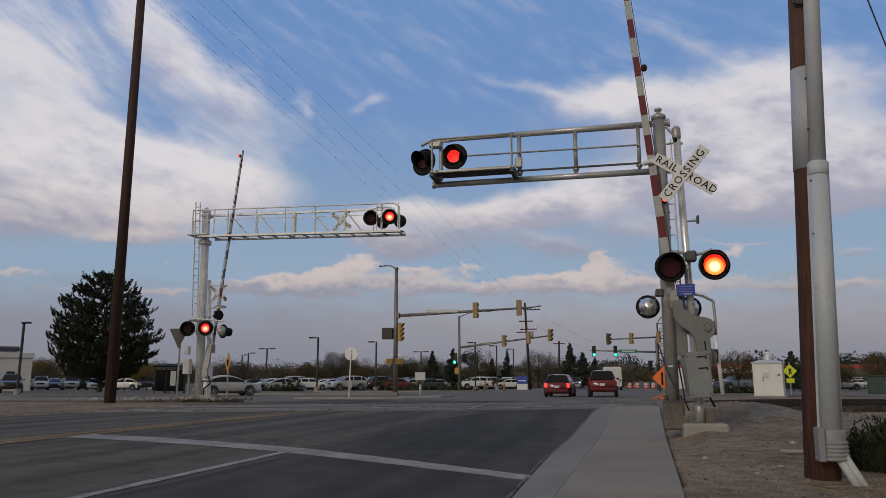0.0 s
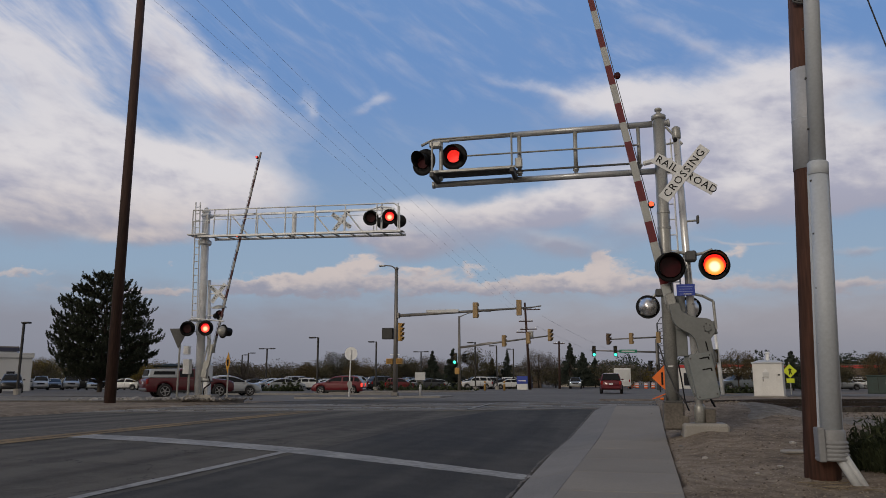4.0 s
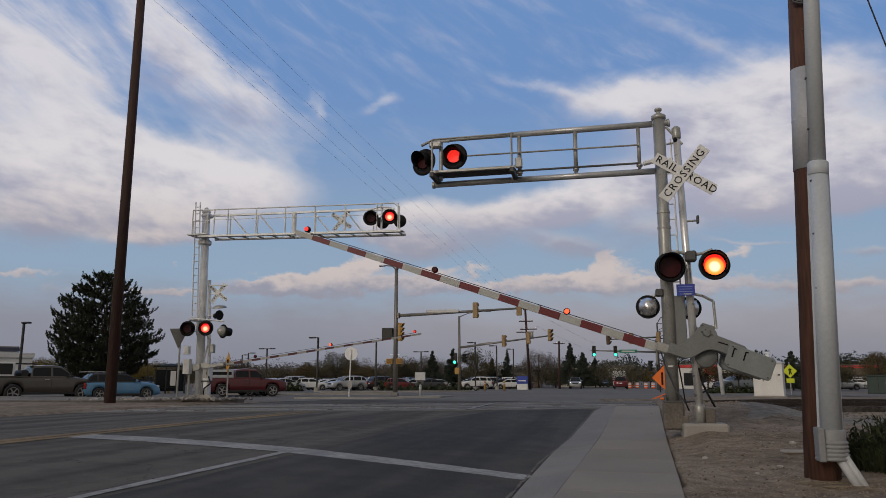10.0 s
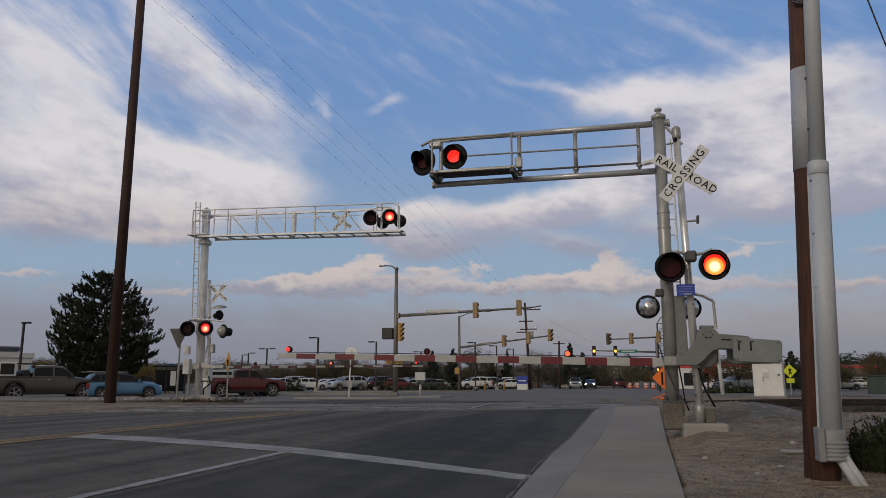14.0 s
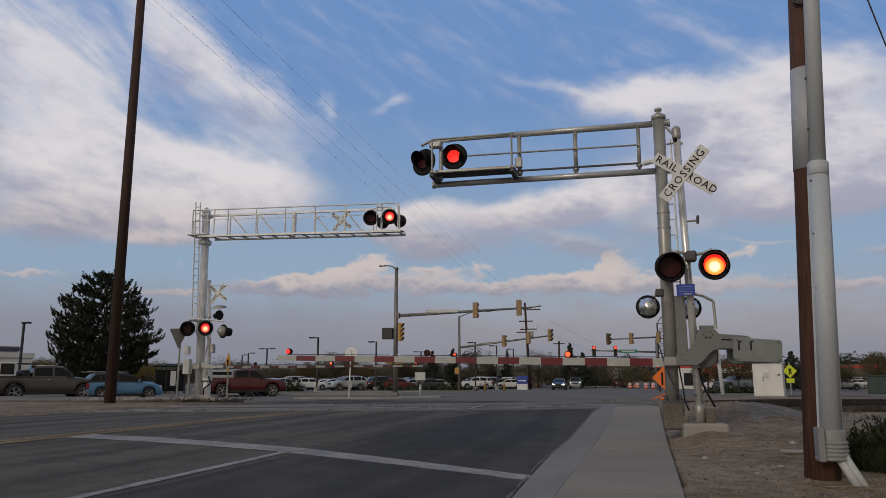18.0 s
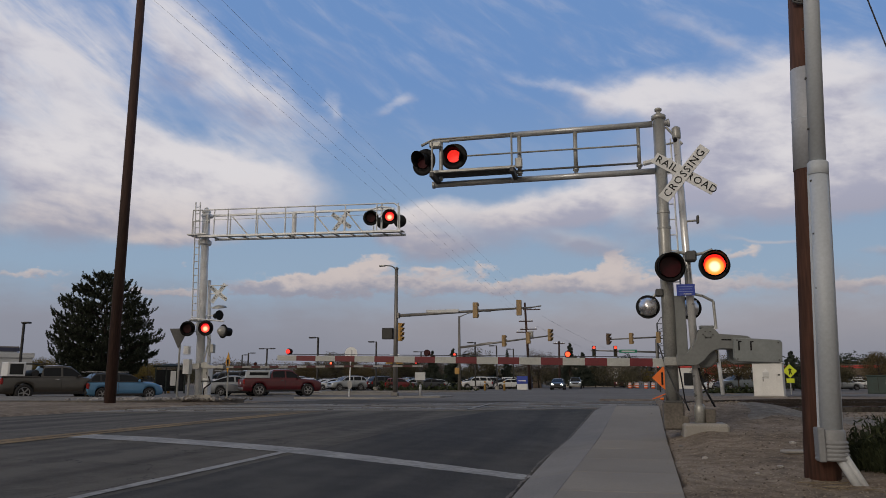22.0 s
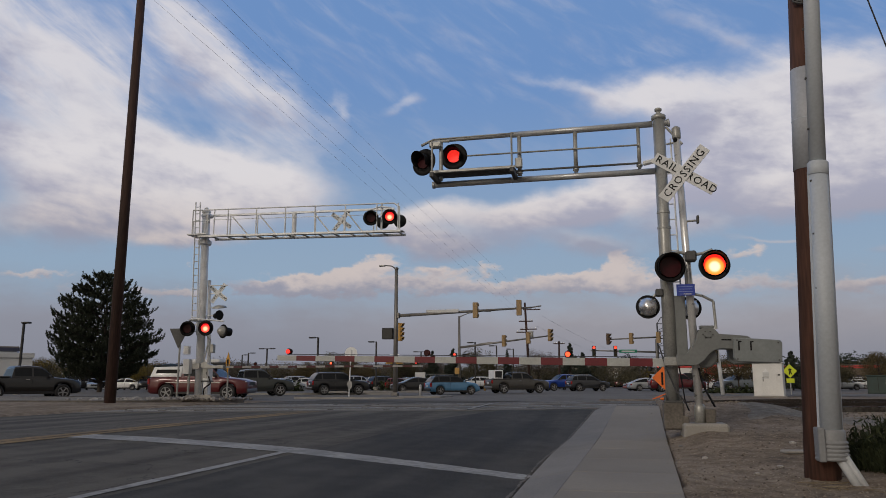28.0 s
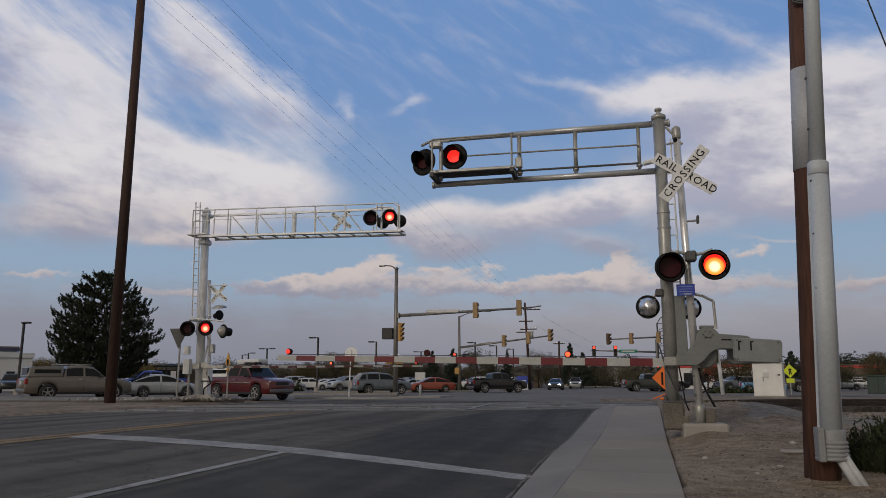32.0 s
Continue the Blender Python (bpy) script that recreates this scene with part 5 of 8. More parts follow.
fp = far_pole(-11.4, 101.8, 11.9, -0.5, ((10.9, 2.4, 0.9), (9.3, 1.9, 0.0), (8.2, 2.4, 0.3), (7.8, 2.2, -0.3)), "leaning wooden utility pole with three cross-arms")
part("transformer", tube((0.35, -0.2, 6.9), (0.35, -0.2, 7.9), 0.28, n=12), GALV, fp, "grey transformer can", True)
far_pole(-8.6, 118, 7.4, 0.1, ((7.0, 1.8, 0.0),), "wooden utility pole with one cross-arm")
cable("overhead_cable", (-9.6, 101.7, 10.4), (5.4, 190, 7.2), 0.8, 0.013, "thin black overhead cable")
cable("overhead_cable", (-10.4, 101.7, 9.0), (4.0, 190, 6.4), 0.8, 0.013, "thin black overhead cable")


# ================= traffic signals =================
AMBER_LIT = glow("lit_amber_signal", (1.0, 0.45, 0.06), 2.2)
SIG_DARK = mat("dark_signal_housing", (0.014, 0.014, 0.014), 0.5)
LENS_DIM = mat("unlit_signal_lens", (0.05, 0.04, 0.02), 0.25)
STEEL_POLE = mat("brown_grey_pole_steel", (0.20, 0.19, 0.18), 0.5, 0.4)


def signal_head(parent, at, yaw, housing, lit=None, n=3, s=1.0, name="signal_head", label=""):
    """Three stacked sections with visors; yaw 0 faces the viewer (-y)."""
    m = Matrix.Translation(at) @ Matrix.Rotation(radians(yaw), 4, "Z")
    h = 0.36 * s
    head = part(name, box((0, 0, 0), (0.36 * s, 0.24 * s, h * n), 0.03, None), housing, parent, label)
    head.matrix_basis = m
    for i in range(n):
        z = h * (n / 2 - 0.5 - i)
        bm = bmesh.new()
        k = 10
        rows = []
        for j in range(k + 1):
            a = radians(lerp(-30, 210, j / k))
            rows.append([bm.verts.new((0.15 * s * math.cos(a), -0.12 * s, z + 0.15 * s * math.sin(a))),
                         bm.verts.new((0.16 * s * math.cos(a), -0.12 * s - 0.26 * s * (0.45 + 0.55 * max(0, math.sin(a))), z + 0.16 * s * math.sin(a)))])
        for a, b in zip(rows, rows[1:]):
            bm.faces.new((a[0], a[1], b[1], b[0]))
        part("visor", bm, housing, head)
        if lit:
            mm = Matrix.Translation((0, -0.135 * s, z))
            ln = part("lens", lens_disc(0.14 * s, None), ((RED_LIT, AMBER_LIT, GREEN_LIT)[i], LENS_DIM), head, "round lens of the working signal")
            SIGNAL_LENSES.append((ln, mm, i))
        else:
            part("lens", lathe([(0.14 * s, 0), (0.14 * s, 0.02)], 14, Matrix.Translation((0, -0.125 * s, z)) @ FACE), LENS_DIM, head)
    return head


def signal_one():
    o = Vector((-16.2, 54.0, GZ))
    t = thing("traffic_signal", o, label="tall grey steel signal pole with long mast arm and luminaire", category="traffic signal", group="traffic signals")
    part("pole", tube((0, 0, 0), (0, 0, 9.65), 0.19, 0.13, 16), STEEL_POLE, t, "", True)
    part("base_plate", box((0, 0, 0.12), (0.5, 0.5, 0.25), 0.03), STEEL_POLE, t)
    part("pole_cap", lathe([(0.16, 0), (0.17, 0.08), (0.06, 0.18)], 12, Matrix.Translation((0, 0, 9.6))), STEEL_POLE, t, "", True)
    arm = part("mast_arm", tube((0, 0, 6.0), (10.3, 0.95, 6.5), 0.13, 0.07, 12), STEEL_POLE, t, "long tapered mast arm", True)
    part("arm_flange", box((0.2, 0.0, 6.02), (0.16, 0.4, 0.42), 0.02), STEEL_POLE, t)
    lum = part("luminaire_arm", bent([Vector((0, 0, 9.6)), Vector((-0.35, -0.1, 9.85)), Vector((-0.9, -0.3, 9.9)), Vector((-1.0, -0.3, 9.88))], 0.045), STEEL_POLE, t)
    part("luminaire", box((-1.05, -0.35, 9.86), (0.5, 0.22, 0.12), 0.04), GALV, lum, "grey street luminaire")
    part("name_sign", box((3.6, 0.2, 6.3), (2.5, 0.04, 0.24), 0.01), SIGN_BACK_PALE, arm, "pale sign panel seen edge-on")
    signal_head(t, (6.1, 0.5, 6.35), 165, TAN, None, 3, 1.08, label="tan signal head seen from behind")
    signal_head(t, (9.35, 0.85, 6.5), 180, TAN, None, 3, 1.08, label="tan signal head seen from behind")
    part("arm_tip", tube((10.2, 0.95, 6.5), (11.0, 1.0, 6.62), 0.05, n=8), STEEL_POLE, t)
    signal_head(t, (0.42, -0.2, 4.75), 70, YELLOW, None, 4, 0.95, label="yellow signal head seen from the side")
    part("dark_box", box((-0.62, 0, 4.65), (0.85, 0.5, 0.85), 0.04), SIG_DARK, t, "dark signal head hung on the pole")
    for x in (-0.42, 0.36):
        b = part("push_button_sign", box((x, -0.1, 2.55), (0.5, 0.4, 0.42), 0.04), YELLOW, t, "yellow pedestrian signal housing")
        part("visor", box((x, -0.32, 2.58), (0.36, 0.06, 0.3), 0.02), mat("dark_amber", (0.25, 0.13, 0.02), 0.6), b)
    part("bracket", box((-0.05, 0, 3.05), (0.7, 0.08, 0.06)), GALV_LIGHT, t)


signal_one()


def signal_two():
    o = Vector((-16.6, 79.6, GZ))
    t = thing("traffic_signal", o, label="grey steel signal pole with mast arm and tan heads", category="traffic signal", group="traffic signals")
    part("pole", tube((0, 0, 0), (0, 0, 8.2), 0.19, 0.12, 14), STEEL_POLE, t, "", True)
    arm = part("mast_arm", tube((0, 0, 4.75), (9.9, 1.3, 6.0), 0.13, 0.07, 12), STEEL_POLE, t, "tapered mast arm", True)
    part("name_sign", box((2.9, 0.3, 5.15), (1.6, 0.04, 0.24), 0.01, Matrix.Rotation(radians(-7), 4, "Y")), SIGN_BACK, arm)
    lum = part("luminaire_arm", bent([Vector((0, 0, 8.1)), Vector((1.0, 0, 8.5)), Vector((2.8, 0, 8.7))], 0.05), STEEL_POLE, t)
    part("luminaire", box((3.2, 0, 8.68), (0.8, 0.25, 0.14), 0.04), GALV, lum)
    signal_head(t, (4.85, 0.6, 5.45), 150, TAN, None, 3, 1.15, label="tan signal head seen from behind")
    signal_head(t, (7.5, 0.9, 5.75), 165, TAN, None, 3, 1.15, label="tan signal head seen from behind")
    signal_head(t, (9.8, 1.25, 6.05), 60, TAN, None, 3, 1.2, label="tan signal head seen from the side")
    signal_head(t, (-0.4, -0.3, 3.55), -8, SIG_DARK, (2, GREEN_LIT), 3, 1.1, label="dark signal head with working lights")
    signal_head(t, (0.5, 0.1, 3.6), 60, SIG_DARK, None, 3, 0.9)
    part("push_button_sign", box((-0.2, -0.2, 2.2), (0.5, 0.3, 0.7), 0.04), YELLOW, t, "yellow pedestrian signal housing")


signal_two()


def signal_three():
    o = Vector((5.3, 99.7, GZ))
    t = thing("traffic_signal", o, label="signal pole with mast arm, working lights and street sign", category="traffic signal", group="traffic signals")
    part("pole", tube((0, 0, 0), (0, 0, 6.5), 0.2, 0.14, 14), STEEL_POLE, t, "", True)
    arm = part("mast_arm", tube((0, 0, 4.85), (-8.3, -1.8, 5.05), 0.13, 0.07, 12), STEEL_POLE, t, "", True)
    s = part("name_sign", box((-3.6, -0.95, 4.95), (2.3, 0.05, 0.42), 0.02, Matrix.Rotation(radians(12), 4, "Z")), GREEN_SIGN, arm, "green street name sign")
    part("text_bar", box((-3.6, -1.0, 4.95), (1.7, 0.02, 0.13), 0.0, Matrix.Rotation(radians(12), 4, "Z")), WHITE, s)
    for x in (-7.9, -5.2):
        signal_head(t, (x, x * 0.217 - 0.2, 4.95), 6, SIG_DARK, (2, GREEN_LIT), 3, 1.25, label="dark signal head with working lights")
    signal_head(t, (0.1, -0.4, 2.6), 0, SIG_DARK, (2, GREEN_LIT), 3, 1.2, label="dark signal head with working lights")
    signal_head(t, (-0.9, -0.4, 3.1), 30, SIG_DARK, None, 3, 1.2)


signal_three()


def signal_lattice():
    o = Vector((4.9, 78.6, GZ))
    t = thing("signal_mast", o, label="dark lattice mast with a signal arm beyond the crossing", category="traffic signal", group="traffic signals")
    for x in (-0.55, 0.75):
        part("upright", tube((x, 0, 0), (x, 0, 7.0), 0.07, n=8), SIG_DARK, t)
    for k in range(9):
        part("rung", tube((-0.55, 0, 0.9 + k * 0.75), (0.75, 0, 0.9 + k * 0.75), 0.04, n=6), SIG_DARK, t)
        part("diagonal", tube((-0.55, 0, 0.2 + k * 0.75), (0.75, 0, 0.9 + k * 0.75), 0.025, n=6), SIG_DARK, t)
    part("hoop", bent([Vector((-0.55, 0, 6.9)), Vector((-0.2, 0, 7.5)), Vector((0.5, 0, 7.8)), Vector((1.2, 0, 7.85))], 0.04), SIG_DARK, t)
    part("mast_arm", tube((-0.5, 0, 5.55), (-5.7, -1.1, 5.3), 0.09, 0.06, 10), STEEL_POLE, t, "", True)
    signal_head(t, (-5.5, -1.1, 5.35), 62, mat("brown_signal_housing", (0.09, 0.055, 0.03), 0.6), None, 3, 1.05)
    signal_head(t, (-3.2, -0.7, 5.4), 150, TAN, None, 3, 1.05, label="tan signal head seen from behind")
    signal_head(t, (-0.5, -0.3, 5.5), 150, TAN, None, 3, 1.05, label="tan signal head seen from behind")


signal_lattice()


def side_signal():
    o = Vector((8.1, 64.1, GZ))
    t = thing("traffic_signal", o, label="slim leaning pole with a dark signal head", category="traffic signal", group="traffic signals")
    part("pole", tube((0.3, 0, 0), (-0.05, 0, 5.6), 0.16, 0.13, 12), GALV_LIGHT, t, "", True)
    signal_head(t, (-0.1, -0.3, 3.1), 0, SIG_DARK, None, 3, 1.0)


side_signal()


# ================= street lights =================
LAMP_DARK = mat("bronze_lamp_paint", (0.025, 0.024, 0.024), 0.5, 0.3)


def lot_light(x, y, h, double=False, arm=-0.9):
    t = thing("street_lamp", (x, y, GZ - 0.02), label="dark bronze car park light on a square pole", category="street lamp", group="car park lights")
    part("pole", box((0, 0, h / 2), (0.17, 0.17, h), 0.02), LAMP_DARK, t)
    part("base", tube((0, 0, 0), (0, 0, 0.5), 0.3, n=12), CONC, t, "round concrete base")
    for s in ((-1, 1) if double else (1 if arm > 0 else -1,)):
        part("arm", box((s * abs(arm) * 0.4, 0, h - 0.05), (abs(arm) * 0.8, 0.08, 0.08)), LAMP_DARK, t)
        part("lamp_head", box((s * abs(arm) * 0.9, 0, h - 0.04), (0.7, 0.42, 0.14), 0.03), LAMP_DARK, t)


for x, y, h, d, a in ((-47.5, 51.5, 5.9, False, 0.25), (-29.8, 71.5, 5.6, False, -0.7), (-46.5, 93.7, 5.6, True, 0.9), (-53.9, 102.5, 5.4, False, 0.8),
                      (-16.8, 90.2, 5.9, False, -0.7), (-15.8, 100.9, 6.0, False, -0.8), (-14.9, 111.5, 6.0, False, -0.8), (-28.5, 108.4, 5.6, True, 0.9),
                      (-27.6, 84, 5.8, False, -0.7), (-60, 112, 5.5, False, 0.8)):
    lot_light(x, y, h, d, a)


# ================= signs =================
def signs():
    t = thing("warning_sign", (-17.0, 46.2, GZ), label="round railway warning sign seen from behind on a post", category="road sign")
    part("post", tube((0, 0, 0), (0.08, 0, 3.1), 0.045, n=8), GALV_LIGHT, t)
    part("sign_face", lathe([(0.44, 0), (0.44, 0.012)], 32, Matrix.Translation((0.06, 0.08, 2.85)) @ FACE), WHITE, t, "pale grey round back")
    part("small_sign", plate([(-0.12, 0.85), (0.0, 0.55), (0.12, 0.55), (0.22, 0.7), (0.22, 0.95), (0.12, 1.1), (0, 1.1), (-0.12, 0.95)], -0.06, -0.05), SIGN_BACK, t)
    t = thing("yield_sign", (-17.85, 27.9, 0.64), label="grey back of a triangular yield sign on a post", category="road sign")
    part("post", tube((0, 0, 0), (0, 0, 2.9), 0.04, n=8), GALV, t)
    part("sign_face", plate([(-0.5, 2.95), (0.42, 2.95), (-0.04, 2.1)], -0.06, -0.045), GALV_DARK, t, "bare metal back of the sign")
    t = thing("warning_sign", (-16.0, 28.7, 0.62), label="narrow amber warning sign turned edge-on on a post", category="road sign")
    part("post", tube((0, 0, 0), (0, 0, 1.9), 0.035, n=8), GALV, t)
    fc = part("sign_face", plate([(-0.11, 1.55), (0, 1.1), (0.11, 1.55), (0, 2.0)], -0.06, -0.045), AMBER, t, "amber sign face")
    part("symbol", box((0.0, -0.068, 1.55), (0.07, 0.006, 0.28)), BLACK, fc)
    t = thing("construction_sign", (2.75, 44.4, GZ), label="orange diamond road works sign with black symbol", category="road sign")
    fc = part("sign_face", plate([(-0.72, 1.25), (0, 0.53), (0.72, 1.25), (0, 1.97)], -0.03, -0.015), ORANGE, t, "orange sign face")
    for dx, h in ((-0.16, 0.72), (0.1, 0.9), (0.3, 0.5)):
        part("symbol", box((dx, -0.038, 1.2), (0.11, 0.006, h)), BLACK, fc)
    part("mast", box((0, 0.02, 1.0), (0.06, 0.04, 2.0)), GALV_DARK, t)
    for s in (-1, 1):
        part("stand_leg", tube((0, 0.02, 0.35), (s * 0.75, -0.3, 0.03), 0.03, n=6), ORANGE, t)
        part("stand_leg", tube((0, 0.02, 0.35), (s * 0.75, 0.35, 0.03), 0.03, n=6), ORANGE, t)
    part("sandbag", box((0.0, -0.3, 0.07), (0.7, 0.35, 0.14), 0.06), ORANGE, t, "orange sandbag on the stand")
    t = thing("pedestrian_sign", (13.85, 65.6, GZ), label="fluorescent yellow pedestrian crossing sign on a post", category="road sign")
    part("post", tube((0, 0, 0), (0, 0, 2.6), 0.04, n=8), GALV, t)
    fc = part("sign_face", plate([(-0.55, 1.9), (0, 1.35), (0.55, 1.9), (0, 2.45)], -0.06, -0.045), SIGN_YELLOW, t, "diamond sign face")
    part("symbol", plate([(-0.1, 1.6), (-0.03, 1.6), (0.03, 1.8), (0.09, 1.62), (0.16, 1.62), (0.07, 1.95), (0.17, 2.0), (0.04, 2.12), (-0.08, 2.08), (-0.12, 1.9), (-0.03, 1.94)], -0.07, -0.062), BLACK, fc)
    part("arrow_plate", plate([(-0.3, 0.95), (0.3, 0.95), (0.3, 1.3), (-0.3, 1.3)], -0.06, -0.045), SIGN_YELLOW, t, "small arrow plate")
    t = thing("monument_sign", (-12.3, 100.5, GZ), label="low blue and white business sign beside the road", category="sign")
    part("base", box((0, 0, 0.4), (1.45, 0.4, 0.8), 0.03), WHITE, t)
    p = part("panel", box((0, 0, 1.3), (1.45, 0.42, 1.0), 0.03), BLUE_SIGN, t)
    part("text_bar", box((0, -0.22, 1.2), (1.0, 0.02, 0.13)), WHITE, p)
    t = thing("sign_back", (-24.3, 92, GZ), label="blank grey sign panel above the hedge", category="sign")
    part("panel", box((0, 0, 1.75), (1.35, 0.2, 1.0), 0.03), SIGN_BACK_PALE, t)
    part("post", box((0, 0, 0.65), (0.9, 0.2, 1.3), 0.03), GALV_DARK, t)


signs()


def post_marker(x, y, h, r, material, label):
    t = thing("bollard", (x, y, GZ - 0.01), label=label, category="bollard", group="bollards")
    part("post", lathe([(r, 0), (r, h - 0.05), (r * 0.7, h), (0.01, h + 0.01)], 10), material, t, "", True)
    part("band", tube((0, 0, h * 0.7), (0, 0, h * 0.8), r * 1.04, n=10), SIGN_BACK_PALE, t)


post_marker(-13.0, 49.3, 0.85, 0.08, PVC_LIGHT, "short white marker post on the island")
for x, y in ((-18.6, 90.0), (-15.6, 90.0), (-13.2, 90.0), (-40.9, 62.5)):
    post_marker(x, y, 1.15, 0.13, YELLOW, "yellow painted steel bollard")


# ================= islands and rocks =================
def island(name, pts, z0, h, material, label, lip=0.16, kerb=None):
    """A raised kerbed island with a rounded edge."""
    c = Vector((sum(p[0] for p in pts) / len(pts), sum(p[1] for p in pts) / len(pts)))
    t = tagged(new(name), label, "island", "traffic islands", "structure")
    n = len(pts)
    ring0 = [(x, y, z0 - 0.1) for x, y in pts]
    ring1 = [(x, y, z0 + h * 0.85) for x, y in pts]
    inn = []
    for x, y in pts:
        d = (c - Vector((x, y)))
        q = Vector((x, y)) + d.normalized() * lip
        inn.append((q.x, q.y, z0 + h))
    v = ring0 + ring1 + inn
    f = []
    for k in (0, n):
        for i in range(n):
            j = (i + 1) % n
            f.append((k + i, k + j, k + n + j, k + n + i))
    raw("kerb", v, f, kerb or CONC, t, "concrete kerb")
    raw("fill", [(x, y, z - 0.015) for x, y, z in inn], [tuple(range(n))], material, t)
    return t


island("crossing_island", [(-15.7, 29.6), (-16.0, 28.5), (-17.2, 27.2), (-20, 25.4), (-26, 23.6), (-40, 19.0), (-62, 12), (-62, 30), (-34, 33), (-20, 32), (-16.4, 31)], 0.5, 0.16,
       GRAVEL_PALE, "kerbed gravel island beside the tracks", kerb=CONC_DARK)
island("median_island", [(-19.5, 43.2), (-19.2, 42.6), (-14.0, 43.0), (-12.6, 43.8), (-12.9, 44.4), (-19.0, 44.6)], 0.34, 0.13, CONC, "low concrete traffic island")
island("median_island", [(-13.9, 46.8), (-11.2, 47.6), (-11.0, 50.5), (-12.6, 51.5), (-14.2, 48.5)], 0.34, 0.13, CONC, "low concrete traffic island")
island("median_island", [(-33, 55), (-30, 53.5), (-18, 58.5), (-17.5, 59.5), (-30, 57.5)], 0.34, 0.14, DRY_GRASS, "kerbed planted strip")
island("median_island", [(-27, 66), (-19, 72), (-15, 78), (-15.5, 82), (-21, 82), (-30, 72)], 0.34, 0.14, DRY_GRASS, "kerbed corner with dry grass")

ROCK = mat("pale_river_rock", (0.30, 0.28, 0.26), 0.9, 0, 0.3, 20, 3, 0.5, rand=0.35)


def rock_mesh(seed):
    rnd = random.Random(seed)
    bm = bmesh.new()
    bmesh.ops.create_icosphere(bm, subdivisions=1, radius=1)
    for v in bm.verts:
        v.co *= rnd.uniform(0.72, 1.15)
        v.co.z *= 0.62
    return mesh_of("rock", bm, ROCK)


rock_meshes = [rock_mesh(s) for s in range(5)]
rnd = random.Random(4)
for k in range(280):
    x, y = (rnd.uniform(-21.5, -15.9) if k < 150 else rnd.gauss(-17.1, 0.8)), 0
    y = rnd.uniform(27.2 + max(0, (-17 - x)) * -0.35, 30.4)
    heap = math.exp(-((x + 17.1) / 1.5) ** 2 - ((y - 28.3) / 1.0) ** 2)
    ob = new("rock", rnd.choice(rock_meshes))
    s = rnd.uniform(0.05, 0.15)
    ob.matrix_world = pose(x, y, 0.652 + heap * rnd.uniform(0.0, 0.13), rnd.uniform(-20, 20), rnd.uniform(-20, 20), rnd.uniform(0, 360)) @ Matrix.Diagonal((s, s * rnd.uniform(0.7, 1.2), s, 1))
    tagged(ob, "pale rounded rock heaped on the island", "rock", "rocks on the island")
# ================= buildings =================
WALL_GREY = mat("grey_metal_siding", (0.40, 0.42, 0.46), 0.6, 0, 0.08, 12, 0.3, 0.1)
WALL_PALE = mat("pale_siding", (0.50, 0.52, 0.55), 0.6, 0, 0.08, 12, 0.3, 0.1)
WALL_WHITE = mat("white_render", (0.62, 0.62, 0.61), 0.7, 0, 0.08, 14, 0.4, 0.1)
TRIM_BLUE = mat("dark_blue_fascia", (0.03, 0.035, 0.07), 0.5)
RED_PAINT = mat("red_fascia", (0.50, 0.03, 0.03), 0.45)
DARK_GLASS = mat("dark_window_glass", (0.015, 0.018, 0.022), 0.12, 0, 0.1, 5, 0.4, 0.0)
BROWN_WALL = mat("brown_siding", (0.16, 0.12, 0.09), 0.8)
SHINGLE = mat("grey_shingle", (0.14, 0.13, 0.125), 0.9)


def building(at, rz, size, wall, roof, fascia, windows, label, storey=3.2, door=True):
    t = thing("building", (*at, GZ - 0.02), rz, label, "building")
    w, d, h = size
    th = 0.3
    part("front_wall", box((0, -d / 2 + th / 2, h / 2), (w, th, h), 0.02), wall, t)
    part("back_wall", box((0, d / 2 - th / 2, h / 2), (w, th, h), 0.02), wall, t)
    for s in (-1, 1):
        part("side_wall", box((s * (w / 2 - th / 2), 0, h / 2), (th, d - 2 * th, h), 0.02), wall, t)
    part("roof", box((0, 0, h + 0.08), (w + 0.3, d + 0.3, 0.18), 0.03), roof, t)
    part("fascia", box((0, -d / 2 - 0.08, h - 0.2), (w + 0.34, 0.14, 0.45), 0.02), fascia, t)
    for x, z, ww, hh in windows:
        wd = part("window", box((x, -d / 2 - 0.03, z), (ww + 0.16, 0.1, hh + 0.16), 0.02), TRIM_BLUE, t, "dark framed window")
        part("pane", box((x, -d / 2 - 0.085, z), (ww, 0.02, hh)), DARK_GLASS, wd)
    if door:
        dr = part("door", box((w * 0.32, -d / 2 - 0.03, 1.05), (1.0, 0.1, 2.1), 0.02), TRIM_BLUE, t)
        part("handle", box((w * 0.32 + 0.38, -d / 2 - 0.1, 1.0), (0.04, 0.05, 0.25)), GALV_LIGHT, dr)
    return t


building((-79.5, 73.9), 42, (16, 10, 5.1), WALL_GREY, SHINGLE, TRIM_BLUE, ((6.4, 1.9, 0.9, 2.3), (4.2, 1.9, 1.6, 2.3), (1.0, 1.9, 1.6, 2.3)), "grey metal-sided commercial building with a dark fascia", door=False)
building((-72.6, 76.6), 42, (5.5, 8, 4.3), WALL_PALE, WALL_PALE, WALL_PALE, ((0.6, 1.4, 0.7, 1.6),), "pale grey wing of the commercial building", door=False)
building((17.5, 128), -8, (15, 12, 3.7), WALL_WHITE, SHINGLE, RED_PAINT, ((-4.5, 1.5, 3.4, 1.8), (0, 1.5, 3.4, 1.8), (4.0, 1.5, 2.4, 1.8)), "white roadside shop with a red fascia")
